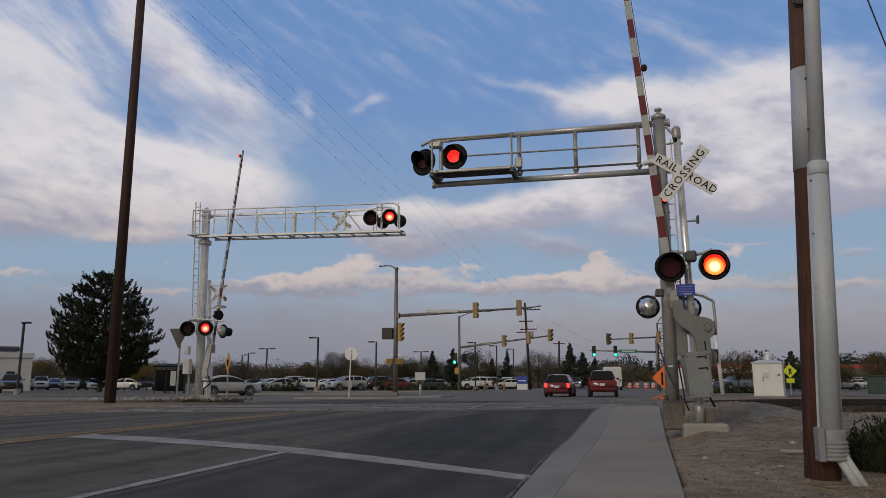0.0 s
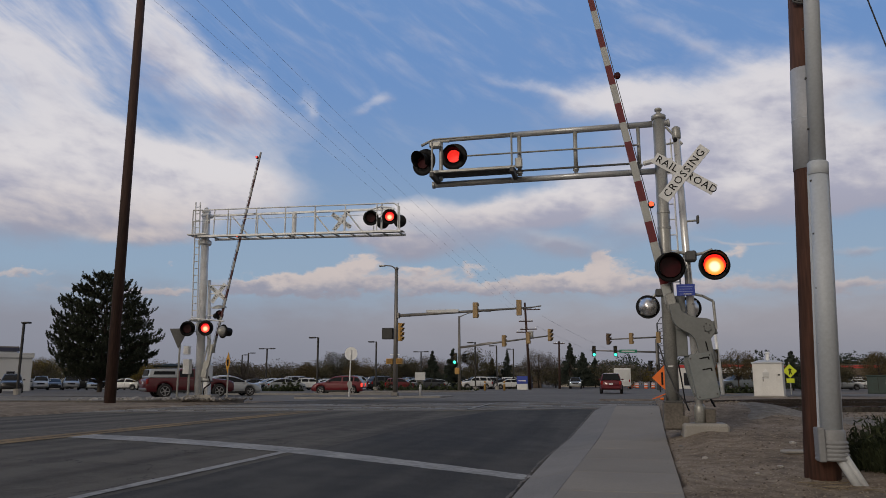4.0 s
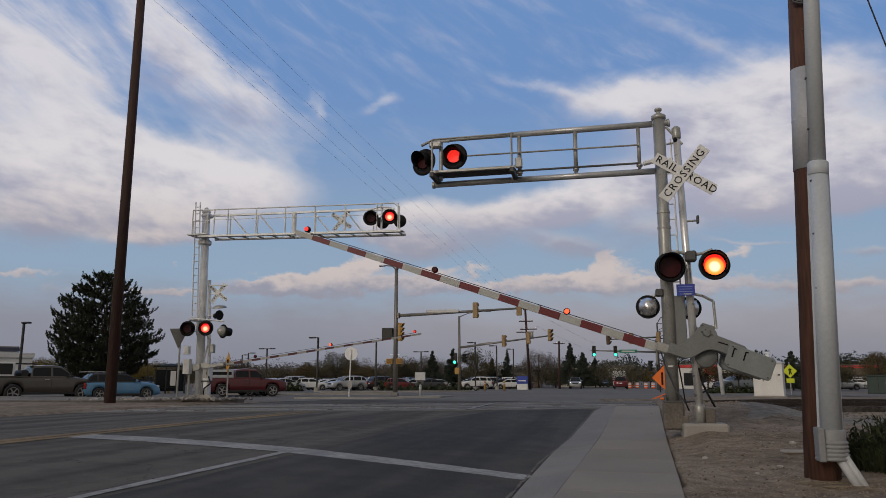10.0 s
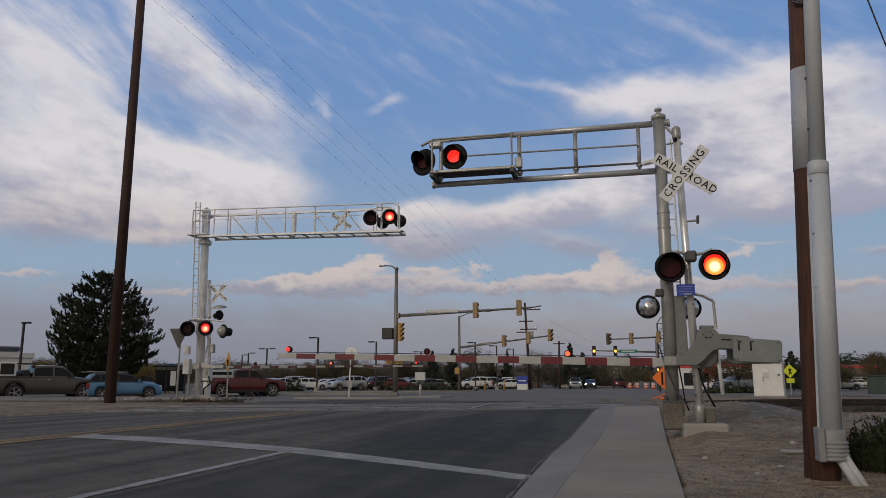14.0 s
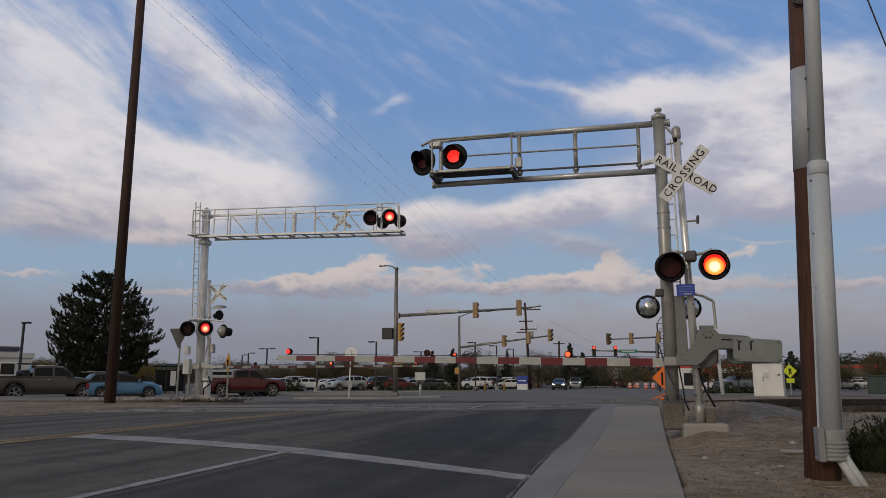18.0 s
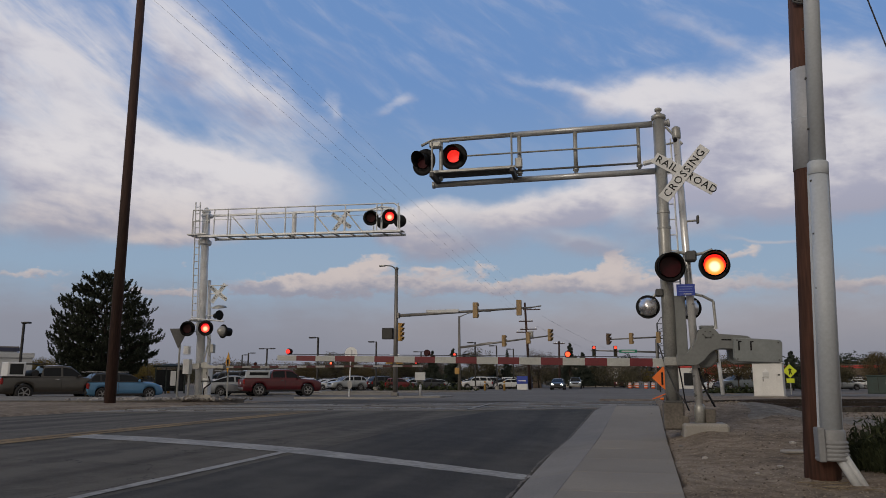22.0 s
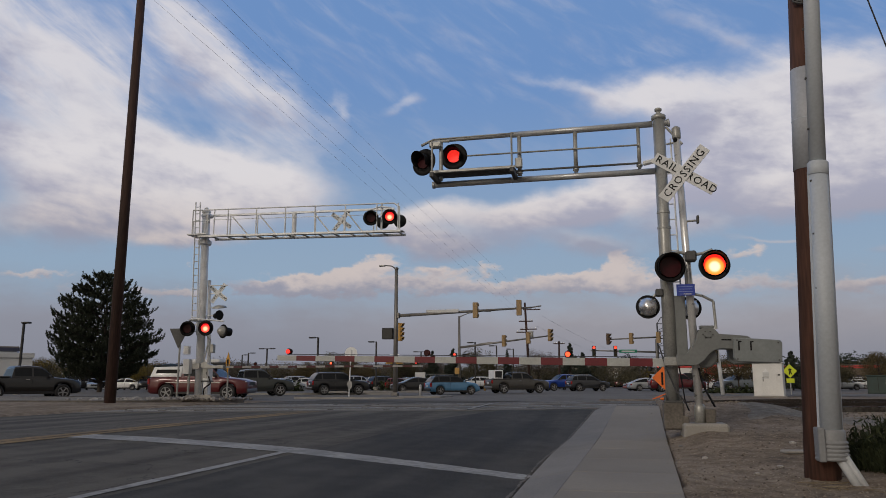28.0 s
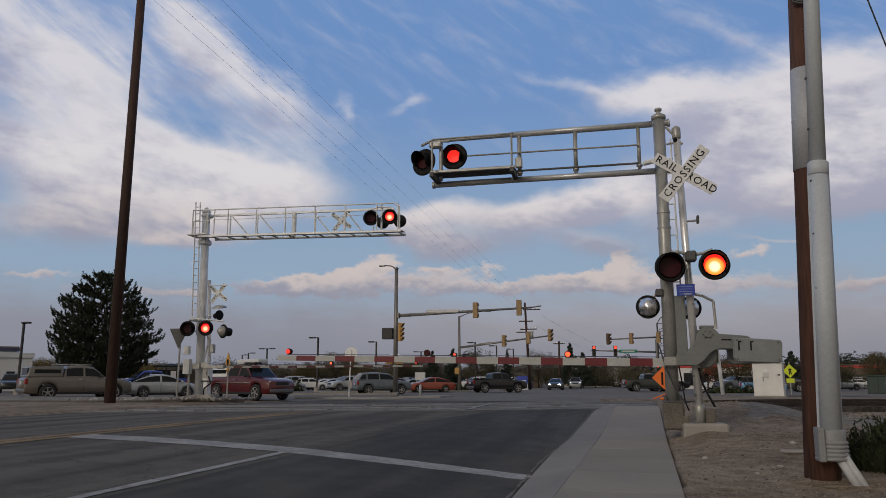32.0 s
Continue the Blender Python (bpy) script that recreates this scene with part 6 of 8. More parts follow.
building((33, 135), -14, (18, 12, 3.6), BROWN_WALL, SHINGLE, RED_PAINT, ((-6, 1.5, 3, 1.5), (-2, 1.5, 3, 1.5), (3, 1.5, 3, 1.5)), "long low shop with a red roof edge")
building((-19.0, 140), 4, (11, 8, 2.6), BROWN_WALL, SHINGLE, SHINGLE, ((-3, 1.3, 1.6, 1.1), (2, 1.3, 1.6, 1.1)), "low brown house behind the trees")
building((-4.5, 170), 8, (16, 9, 4.5), mat("cream_wall", (0.42, 0.38, 0.32), 0.8), SHINGLE, SHINGLE, ((-4, 1.4, 2, 1.4), (3, 1.4, 2, 1.4)), "low cream building behind the bare trees")
# red block sign of the shop
t = thing("shop_sign", (13.9, 118, GZ), label="square red shop sign on a post", category="sign")
part("post", tube((0, 0, 0), (0, 0, 2.2), 0.12, n=8), WHITE, t)
part("panel", box((0, 0, 2.6), (1.8, 0.3, 1.2), 0.04), RED_PAINT, t)


def shelter():
    t = thing("bus_shelter", (-39.3, 60.2, GZ), 35, "dark green bus shelter with glazed sides and arched roof", "bus shelter")
    D = mat("dark_green_frame", (0.012, 0.02, 0.018), 0.5, 0.2)
    for x in (-1.25, -0.35, 0.5, 1.25):
        for y in (-0.6, 0.6):
            part("post", box((x, y, 1.15), (0.09, 0.09, 2.3), 0.01), D, t)
    part("roof", box((0, 0, 2.42), (3.0, 1.7, 0.14), 0.05), D, t)
    part("roof_ridge", lathe([(0.9, 0), (0.6, 0.16), (0.1, 0.22)], 12, Matrix.Translation((0, 0, 2.45))), D, t)
    part("back_panel", box((0, 0.62, 1.15), (2.4, 0.03, 1.9)), DARK_GLASS, t)
    part("poster", box((0.35, -0.62, 1.35), (0.7, 0.03, 1.3), 0.01), SIGN_BACK_PALE, t, "pale poster panel")
    part("bench", box((-0.3, 0.3, 0.5), (1.6, 0.35, 0.08), 0.02), D, t)
    part("side_panel", box((-1.25, 0, 1.15), (0.03, 1.1, 1.9)), DARK_GLASS, t)


shelter()


def yard_wall():
    """A white panelled wall with dark posts and a top rail."""
    W = mat("white_yard_panel", (0.55, 0.56, 0.57), 0.6, 0, 0.1, 6, 0.5, 0.05)
    p0, p1 = Vector((-88.9, 99.4, GZ)), Vector((-67.0, 104.4, GZ))
    d = p1 - p0
    rz = math.degrees(math.atan2(d.y, d.x))
    t = thing("yard_wall", p0, rz, "long white panelled yard wall with dark posts", "wall")
    n = 9
    for k in range(n):
        x = (k + 0.5) * d.length / n
        part("panel", box((x, 0, 0.82), (d.length / n - 0.08, 0.08, 1.56), 0.01), W, t)
    for k in range(n + 1):
        part("post", box((k * d.length / n, -0.06, 1.0), (0.11, 0.11, 2.0), 0.01), LAMP_DARK, t)
    part("top_rail", box((d.length / 2, -0.06, 1.86), (d.length, 0.06, 0.07), 0.01), LAMP_DARK, t)
    b = thing("bus", (-90.9, 109.3, GZ), rz, "white bus with a pale green window band behind the wall", "bus")
    part("body", box((0, 0, 1.55), (5.2, 2.2, 2.5), 0.12, seg=2), W, b)
    for k in range(5):
        part("window", box((-2.0 + k * 1.0, -1.105, 2.2), (0.86, 0.03, 0.5), 0.02), mat("pale_green_glass", (0.10, 0.16, 0.16), 0.2), b, "pale green window")
    for x in (-1.7, 1.7):
        part("wheel", lathe([(0.1, -0.12), (0.42, -0.12), (0.42, 0.12), (0.1, 0.12)], 18, Matrix.Translation((x, -1.0, 0.42)) @ FACE), RUBBER, b)
    h = thing("hydrant", (-43.8, 65.0, GZ), label="yellow painted fire hydrant beside the shelter", category="hydrant")
    part("barrel", lathe([(0.2, 0), (0.2, 0.06), (0.14, 0.08), (0.14, 0.75), (0.17, 0.78), (0.17, 0.84), (0.12, 0.95), (0.03, 1.0)], 14), YELLOW, h, "", True)
    for sx in (-1, 1):
        part("outlet", tube((sx * 0.1, 0, 0.6), (sx * 0.24, 0, 0.6), 0.07, n=10), YELLOW, h)


yard_wall()


def bungalow():
    W = mat("white_enamel_cabinet", (0.66, 0.66, 0.65), 0.5, 0.05, 0.07, 20, 1.2, 0.08)
    t = thing("signal_cabinet", (10.45, 56.0, GZ - 0.05), -16, "white metal railway signal cabinet with a peaked lid", "signal cabinet")
    part("body", box((0, 0, 1.25), (1.9, 1.6, 2.3), 0.02), W, t)
    part("plinth", box((0, 0, 0.06), (2.1, 1.8, 0.14), 0.02), CONC, t)
    bm = bmesh.new()
    v = [bm.verts.new(p) for p in ((-1.02, -0.88, 2.4), (1.02, -0.88, 2.4), (1.02, 0.88, 2.4), (-1.02, 0.88, 2.4), (-0.5, 0, 2.6), (0.5, 0, 2.6), (-1.02, -0.88, 2.33), (1.02, -0.88, 2.33), (1.02, 0.88, 2.33), (-1.02, 0.88, 2.33))]
    for q in ((0, 1, 5, 4), (1, 2, 5), (2, 3, 4, 5), (3, 0, 4), (6, 7, 1, 0), (7, 8, 2, 1), (8, 9, 3, 2), (9, 6, 0, 3), (9, 8, 7, 6)):
        bm.faces.new([v[i] for i in q])
    part("lid", bm, WALL_PALE, t)
    bm = tube((0.0, 0, 2.55), (0.0, 0, 3.05), 0.13, n=14)
    lathe([(0.13, 0), (0.2, 0.03), (0.2, 0.1), (0.05, 0.16)], 14, Matrix.Translation((0, 0, 3.0)), bm)
    part("vent_pipe", bm, GALV_LIGHT, t)
    dr = part("door", box((0.1, -0.81, 1.2), (0.95, 0.03, 2.1), 0.008), W, t)
    part("handle", box((-0.3, -0.84, 1.25), (0.05, 0.04, 0.3), 0.01), GALV_DARK, dr)
    part("lock", box((0.72, -0.82, 1.55), (0.16, 0.05, 0.1), 0.01), GALV_DARK, t)
    nt = part("notice", box((-0.1, -0.83, 1.5), (0.42, 0.008, 0.5)), SIGN_BACK_PALE, dr)
    for k in range(3):
        part("text_bar", box((-0.1, -0.838, 1.36 + k * 0.09), (0.34, 0.004, 0.035)), GALV, dr)
    part("triangle_mark", plate([(-0.3, 1.72), (0.1, 1.72), (-0.1, 1.98)], -0.842, -0.838), GALV_LIGHT, dr)


bungalow()


def utility_box():
    G = mat("dark_green_cabinet", (0.02, 0.04, 0.035), 0.55)
    t = thing("utility_box", (22.6, 73.0, GZ), -18, "dark green metal utility enclosure on bare ground", "utility box")
    part("body", box((0, 0, 0.75), (1.7, 1.3, 1.5), 0.03), G, t)
    part("lid", box((0, 0, 1.56), (1.85, 1.45, 0.14), 0.03), G, t)
    part("door_seam", box((0, -0.655, 0.75), (0.03, 0.02, 1.3)), BLACK, t)
    # low plastic marker beside the track
    t = thing("marker_post", (6.9, 21.6, 0.45), label="thin orange marker post beside the track", category="marker post")
    part("post", tube((0, 0, 0), (0, 0, 0.9), 0.02, n=6), mat("faded_orange", (0.4, 0.16, 0.09), 0.6), t)
    part("cap", tube((0, 0, 0.85), (0, 0, 0.95), 0.03, n=8), WHITE, t)


utility_box()

# works barrels along the far road
CONE = mat("orange_barrel_plastic", (0.75, 0.12, 0.03), 0.5)


def barrel(x, y):
    t = thing("works_barrel", (x, y, GZ), label="orange and white striped road works barrel", category="traffic barrel", group="road works barrels")
    part("body", lathe([(0.3, 0.0), (0.29, 0.05), (0.27, 0.5), (0.24, 0.9), (0.2, 0.95)], 12), CONE, t, "", True)
    for z in (0.28, 0.58, 0.8):
        part("band", tube((0, 0, z), (0, 0, z + 0.13), 0.292 - 0.04 * z, n=12), WHITE, t)
    part("base", tube((0, 0, 0), (0, 0, 0.06), 0.42, n=12), RUBBER, t)
    return t


b0 = barrel(2.2, 126)
for x, y in ((3.4, 127), (4.6, 122), (2.6, 139), (3.6, 143), (5.6, 120), (3.0, 152), (2.3, 160)):
    copy_thing(b0, pose(x, y, GZ))
t = thing("works_board", (3.4, 150, GZ), label="dark trailer-mounted message board by the works", category="sign")
part("panel", box((0, 0, 2.6), (2.6, 0.2, 1.5), 0.03), SIG_DARK, t)
part("mast", tube((0, 0, 0.6), (0, 0, 2.0), 0.1, n=8), SIG_DARK, t)
part("trailer", box((0, 0, 0.45), (1.8, 1.4, 0.3), 0.05), ORANGE, t)


# ================= trees and planting =================
def leaf_mat(name, dark, light):
    m, n, l, p = nodes_of(name)
    g = n.new("ShaderNodeNewGeometry")
    r = n.new("ShaderNodeValToRGB")
    r.color_ramp.elements[0].color, r.color_ramp.elements[1].color = (*dark, 1), (*light, 1)
    l.new(g.outputs["Random Per Island"], r.inputs[0])
    l.new(r.outputs[0], p.inputs["Base Color"])
    p.inputs["Roughness"].default_value = 0.8
    p.inputs["Specular IOR Level"].default_value = 0.2
    return m


PINE = leaf_mat("pine_needles", (0.024, 0.031, 0.021), (0.066, 0.076, 0.052))
SPRUCE = leaf_mat("spruce_needles", (0.026, 0.034, 0.028), (0.065, 0.078, 0.060))
OLIVE = leaf_mat("fading_leaves", (0.045, 0.043, 0.026), (0.105, 0.094, 0.056))
AUTUMN = leaf_mat("autumn_leaves", (0.058, 0.047, 0.026), (0.135, 0.104, 0.052))
YELLOWING = leaf_mat("yellow_leaves", (0.09, 0.07, 0.02), (0.2, 0.15, 0.04))
BARE = leaf_mat("bare_twigs", (0.075, 0.063, 0.055), (0.15, 0.128, 0.112))
HEDGE = leaf_mat("juniper_leaves", (0.02, 0.03, 0.014), (0.05, 0.06, 0.028))
GRASSY = leaf_mat("grassy_shrub", (0.016, 0.022, 0.009), (0.055, 0.064, 0.030))
BARK = mat("dark_bark", (0.045, 0.035, 0.028), 0.9)


def tufts(rs, pts, size, stretch=1.6, upw=0.2):
    """Small folded leaf sprays at the points given."""
    n = len(pts)
    d = rs.normal(size=(n, 3))
    d[:, 2] += upw
    d /= np.linalg.norm(d, axis=1)[:, None]
    s = np.cross(d, rs.normal(size=(n, 3)))
    s /= np.linalg.norm(s, axis=1)[:, None]
    k = np.cross(d, s)
    sz = size * rs.uniform(0.55, 1.3, (n, 1))
    a, b = pts - d * sz * stretch * 0.5, pts + d * sz * stretch * 0.5
    c, e = pts + s * sz * 0.42 + k * sz * 0.15, pts - s * sz * 0.42 + k * sz * 0.15
    v = np.stack([a, c, b, e], axis=1).reshape(-1, 3)
    f = [(4 * i, 4 * i + 1, 4 * i + 2, 4 * i + 3) for i in range(n)]
    return v.tolist(), f


def crown_points(rs, clumps, per, spread_):
    out = []
    for c, r in clumps:
        q = rs.normal(size=(per, 3))
        q = q / np.linalg.norm(q, axis=1)[:, None] * rs.uniform(0, 1, (per, 1)) ** 0.45 * r * spread_ * 1.75
        out.append(np.array(c) + q)
    return np.concatenate(out)


def tree(at, h, r, kind, seed, label, group="trees beyond the street", per=190, dens=1.0):
    rs = np.random.RandomState(seed)
    t = thing("tree", (*at, GZ - 0.05), label=label, category="tree", group=group)
    leaf = {"pine": PINE, "spruce": SPRUCE, "olive": OLIVE, "autumn": AUTUMN, "yellow": YELLOWING, "bare": BARE}[kind]
    bm = tube((0, 0, 0), (rs.uniform(-0.1, 0.1) * r, 0, h * 0.45), max(0.1, h * 0.022), max(0.06, h * 0.014), 10)
    tube((0, 0, h * 0.44), (rs.uniform(-0.05, 0.05) * r, 0, h * 0.93), max(0.06, h * 0.014), 0.03, 8, bm)
    clumps = []
    con = kind in ("pine", "spruce")
    n = int((70 if con else 46) * dens)
    for i in range(n):
        a = rs.uniform(0, 2 * math.pi)
        if con:
            u = (i + rs.uniform(0, 1)) / n
            lo = 0.10 if kind == "spruce" else 0.17
            z = h * lerp(lo, 0.97, u)
            prof = (1 - u) ** 1.05 + 0.04 if kind == "spruce" else min(1.0, 0.62 + u * 1.3) * (1 - u) ** 0.62 * 1.08
            rr = r * max(0.05, prof) * (rs.uniform(0.55, 1.06) if kind == 'spruce' else rs.uniform(0.45, 1.17))
            tipz = z - rr * 0.12 + (rr * 0.3 if kind == "pine" else 0)
            c = (math.cos(a) * rr, math.sin(a) * rr, tipz)
            if i % 2 == 0:
                tube((0, 0, z * 0.96), c, 0.05 + 0.004 * h, 0.02, 5, bm)
            clumps.append((c, r * (0.05 + 0.13 * (1 - u) if kind == 'spruce' else 0.115)))
            clumps.append(((c[0] * 0.6, c[1] * 0.6, (tipz + z) / 2), r * (0.05 + 0.17 * (1 - u) if kind == 'spruce' else 0.15)))
        else:
            e = math.acos(rs.uniform(-0.75, 1))
            q = r * rs.uniform(0.35, 1.0) ** 0.6
            c = (math.cos(a) * math.sin(e) * q, math.sin(a) * math.sin(e) * q, h * 0.6 + math.cos(e) * q / r * h * 0.38)
            if i % 2 == 0:
                tube((0, 0, h * rs.uniform(0.25, 0.5)), c, 0.03 + 0.006 * h, 0.015, 5, bm)
            clumps.append((c, r * 0.24))
    part("trunk", bm, BARK, t)
    pts = crown_points(rs, clumps, per if kind != "bare" else per, 0.75)
    pts = pts[pts[:, 2] > h * 0.06]
    if kind == "pine":
        shoots = []
        for c, q in clumps[::2]:
            for k in range(3):
                b0 = np.array(c) + rs.normal(size=3) * r * 0.07
                out = np.array([c[0] * 0.05, c[1] * 0.05, 1.0])
                u = rs.uniform(0, 1, (26, 1))
                shoots.append(b0 + out * u * r * rs.uniform(0.12, 0.24) + rs.normal(size=(26, 3)) * r * 0.016)
        pts = np.concatenate([pts] + shoots)
    v, f = tufts(rs, pts, r * (0.034 if kind == "pine" else 0.042 if con else 0.036), {"pine": 2.8, "bare": 8.0}.get(kind, 1.7), 1.5 if kind == "pine" else 0.1)
    if kind == "bare":
        v = (np.array(v).reshape(-1, 4, 3))
        mid = (v[:, 0:1] + v[:, 2:3]) / 2
        v[:, 1:2] = mid + (v[:, 1:2] - mid) * 0.12
        v[:, 3:4] = mid + (v[:, 3:4] - mid) * 0.12
        v = v.reshape(-1, 3).tolist()
    raw("crown", v, f, leaf, t, "")
    return t




def pine(at, h, label):
    """A broad pine: whorls of limbs whose twigs end in upswept brushes of needles."""
    rs = np.random.RandomState(11)
    t = thing("tree", (*at, GZ - 0.05), label=label, category="tree")
    bm = tube((0, 0, 0), (0.1, 0, h * 0.5), 0.26, 0.17, 12)
    tube((0.1, 0, h * 0.49), (0, 0, h * 0.96), 0.17, 0.03, 8, bm)
    prof = ((0.14, 3.2), (0.20, 4.2), (0.30, 4.9), (0.42, 5.5), (0.52, 5.3), (0.61, 5.0), (0.75, 4.4), (0.86, 3.3), (0.93, 2.2), (1.0, 0.7))
    brushes = []
    n_whorl = 19
    for w in range(n_whorl):
        u = lerp(0.15, 0.965, w / (n_whorl - 1))
        for (u0, r0), (u1, r1) in zip(prof, prof[1:]):
            if u0 <= u <= u1:
                reach = lerp(r0, r1, (u - u0) / (u1 - u0))
        k_n = int(lerp(13, 6, u))
        a0 = rs.uniform(0, 6.28)
        for k in range(k_n):
            a = a0 + 6.283 * k / k_n + rs.normal() * 0.16
            ln = reach * rs.uniform(0.74, 1.05)
            z0, rise = h * u - ln * 0.28, ln * rs.uniform(0.16, 0.36)
            tip = np.array([math.cos(a) * ln, math.sin(a) * ln, z0 + rise])
            root = np.array([0.0, 0.0, z0])
            tube(Vector(root), Vector(tip), 0.03 + 0.012 * ln, 0.02, 5, bm)
            m = int(5 + ln * 4.2)
            for j in range(m):
                s = rs.uniform(0.30, 1.0) ** 0.75
                side = np.array([-math.sin(a), math.cos(a), 0.0]) * rs.normal() * 0.30 * ln * (1.12 - s) ** 0.5
                p = root + (tip - root) * s + side + np.array([0, 0, rs.normal() * 0.10])
                d = np.array([math.cos(a) * 0.55 + rs.normal() * 0.25, math.sin(a) * 0.55 + rs.normal() * 0.25, 1.0])
                brushes.append((p, d / np.linalg.norm(d), rs.uniform(0.34, 0.72)))
            brushes.append((tip, np.array([math.cos(a) * 0.35, math.sin(a) * 0.35, 1.0]), rs.uniform(0.5, 0.8)))
    for k in range(9):
        brushes.append((np.array([rs.normal() * 0.28, rs.normal() * 0.28, h * rs.uniform(0.93, 0.985)]), np.array([rs.normal() * 0.15, rs.normal() * 0.15, 1.0]), 0.6))
    part("trunk", bm, BARK, t)
    v, f, per = [], [], 30
    for p, d, ln in brushes:
        u = rs.uniform(0, 1, (per, 1))
        root = p + d * u * ln
        out = rs.normal(size=(per, 3))
        out = out - d * (out @ d)[:, None]
        out = out / np.linalg.norm(out, axis=1)[:, None]
        tip = root + (out * (0.9 - 0.4 * u) + d * 0.8) * rs.uniform(0.13, 0.21, (per, 1))
        s = np.cross(tip - root, rs.normal(size=(per, 3)))
        s = s / np.linalg.norm(s, axis=1)[:, None] * 0.036
        b = len(v)
        v += np.stack([root - s, root + s, tip + s * 0.5, tip - s * 0.5], axis=1).reshape(-1, 3).tolist()
        f += [(b + 4 * i, b + 4 * i + 1, b + 4 * i + 2, b + 4 * i + 3) for i in range(per)]
    raw("crown", v, f, PINE, t, "")
    return t


pine((-51.2, 66.2), 12.2, "large broad dark pine with ragged upswept branches")
for x, y, h, r, k, s, lab in (
        (-44.5, 115, 5.6, 3.4, "olive", 1, "fading olive-leaved tree behind the car park"),
        (-39.5, 113, 4.6, 2.6, "autumn", 2, "autumn-brown tree behind the car park"),
        (-48.5, 112, 4.0, 2.4, "autumn", 21, "autumn-brown tree behind the car park"),
        (-34.5, 120, 5.0, 3.0, "olive", 3, "fading olive-leaved tree behind the car park"),
        (-30.5, 122, 5.4, 3.0, "bare", 4, "leafless grey-brown tree beyond the car park"),
        (-26.8, 108.7, 5.8, 1.9, "spruce", 5, "dark upright spruce behind the car park"),
        (-25.0, 115, 6.4, 2.2, "spruce", 6, "dark upright spruce behind the car park"),
        (-21.6, 117, 6.2, 2.8, "olive", 7, "fading olive-leaved tree behind the car park"),
        (-19.4, 119, 5.0, 1.5, "spruce", 23, "dark upright spruce behind the car park"),
        (-17.3, 121.4, 6.4, 1.5, "spruce", 8, "dark upright spruce behind the car park"),
        (-13.2, 132, 6.6, 3.2, "bare", 9, "leafless grey-brown tree beyond the car park"),
        (-10.6, 136, 5.8, 2.6, "bare", 10, "leafless grey-brown tree beyond the car park"),
        (-7.2, 123.7, 7.6, 2.2, "spruce", 12, "tall dark spruce beside the road"),
        (-5.6, 134, 6.4, 2.6, "spruce", 13, "dark upright spruce behind the car park"),
        (-3.8, 146, 5.8, 2.2, "spruce", 14, "dark upright spruce behind the car park"),
        (-2.6, 160, 5.2, 2.4, "spruce", 15, "dark upright spruce behind the car park"),
        (12.4, 82, 4.2, 1.9, "autumn", 16, "small autumn-leaved tree by the shop"),
        (10.2, 90, 3.8, 1.6, "autumn", 24, "small autumn-leaved tree by the shop"),
        (21.2, 99, 4.9, 2.2, "spruce", 17, "dark evergreen tree behind the cabinet"),
        (26.0, 100, 3.8, 2.6, "olive", 18, "fading olive-leaved tree by the car park"),
        (28.6, 92, 4.2, 2.2, "autumn", 19, "autumn-brown tree by the car park"),
        (31.5, 95, 3.6, 2.2, "autumn", 20, "autumn-brown tree by the car park"),
        (-91.3, 104.0, 4.9, 2.6, "yellow", 22, "autumn-brown tree behind the parked cars"),
        (-59.5, 86, 3.4, 2.0, "yellow", 25, "yellowing tree behind the parked cars"),
        (-45.0, 84, 3.4, 1.8, "bare", 26, "leafless grey-brown tree beyond the car park"),
        (-51.5, 120, 4.2, 1.6, "spruce", 27, "dark upright spruce behind the car park"),
        (-58.0, 123, 3.6, 2.4, "bare", 28, "leafless grey-brown tree beyond the car park"),
        (-29.0, 118, 5.0, 1.5, "spruce", 29, "dark upright spruce behind the car park"),
        (6.5, 150, 3.8, 2.0, "yellow", 30, "small yellowing tree beside the far road")):
    tree((x, y), h, r, k, s, lab)


def woods(name, a0, a1, d0, d1, h0, h1, leaf, n, seed, label, size):
    """Far woods, one ragged belt."""
    rs = np.random.RandomState(seed)
    vs, fs = [], []
    for i in range(n):
        a = radians(rs.uniform(a0, a1))
        d = rs.uniform(d0, d1)
        h = rs.uniform(h0, h1)
        c = np.array([math.sin(a) * d, math.cos(a) * d, GZ])
        q = rs.normal(size=(520, 3))
        q = q / np.linalg.norm(q, axis=1)[:, None] * rs.uniform(0.0, 1.0, (520, 1)) ** 0.42
        q = q * np.array([h * 0.5, h * 0.5, h * 0.42]) * rs.uniform(0.8, 1.1) + np.array([0, 0, h * 0.48])
        q = q[q[:, 2] > 0.05]
        v, f = tufts(rs, q + c, size, 1.5)
        b = len(vs)
        vs += v
        fs += [tuple(k + b for k in g) for g in f]
    ob = raw(name, vs, fs, leaf, None, label)
    return tagged(ob, label, "trees", kind="stuff")


woods("woods", -54, 8, 135, 190, 4.0, 6.5, BARE, 230, 41, "far belt of grey-brown leafless trees", 0.2)
woods("woods", -56, 2, 126, 150, 3.4, 5.2, OLIVE, 120, 47, "far belt of dull olive trees", 0.18)
woods("woods", -50, 0, 140, 200, 4.0, 6.6, OLIVE, 110, 42, "far belt of dull green trees", 0.21)
woods("woods", -4, 30, 210, 300, 6.0, 11.0, SPRUCE, 120, 43, "far dark trees beyond the road", 0.5)
woods("woods", 8, 35, 135, 190, 2.6, 4.6, AUTUMN, 60, 44, "far belt of brownish trees", 0.2)


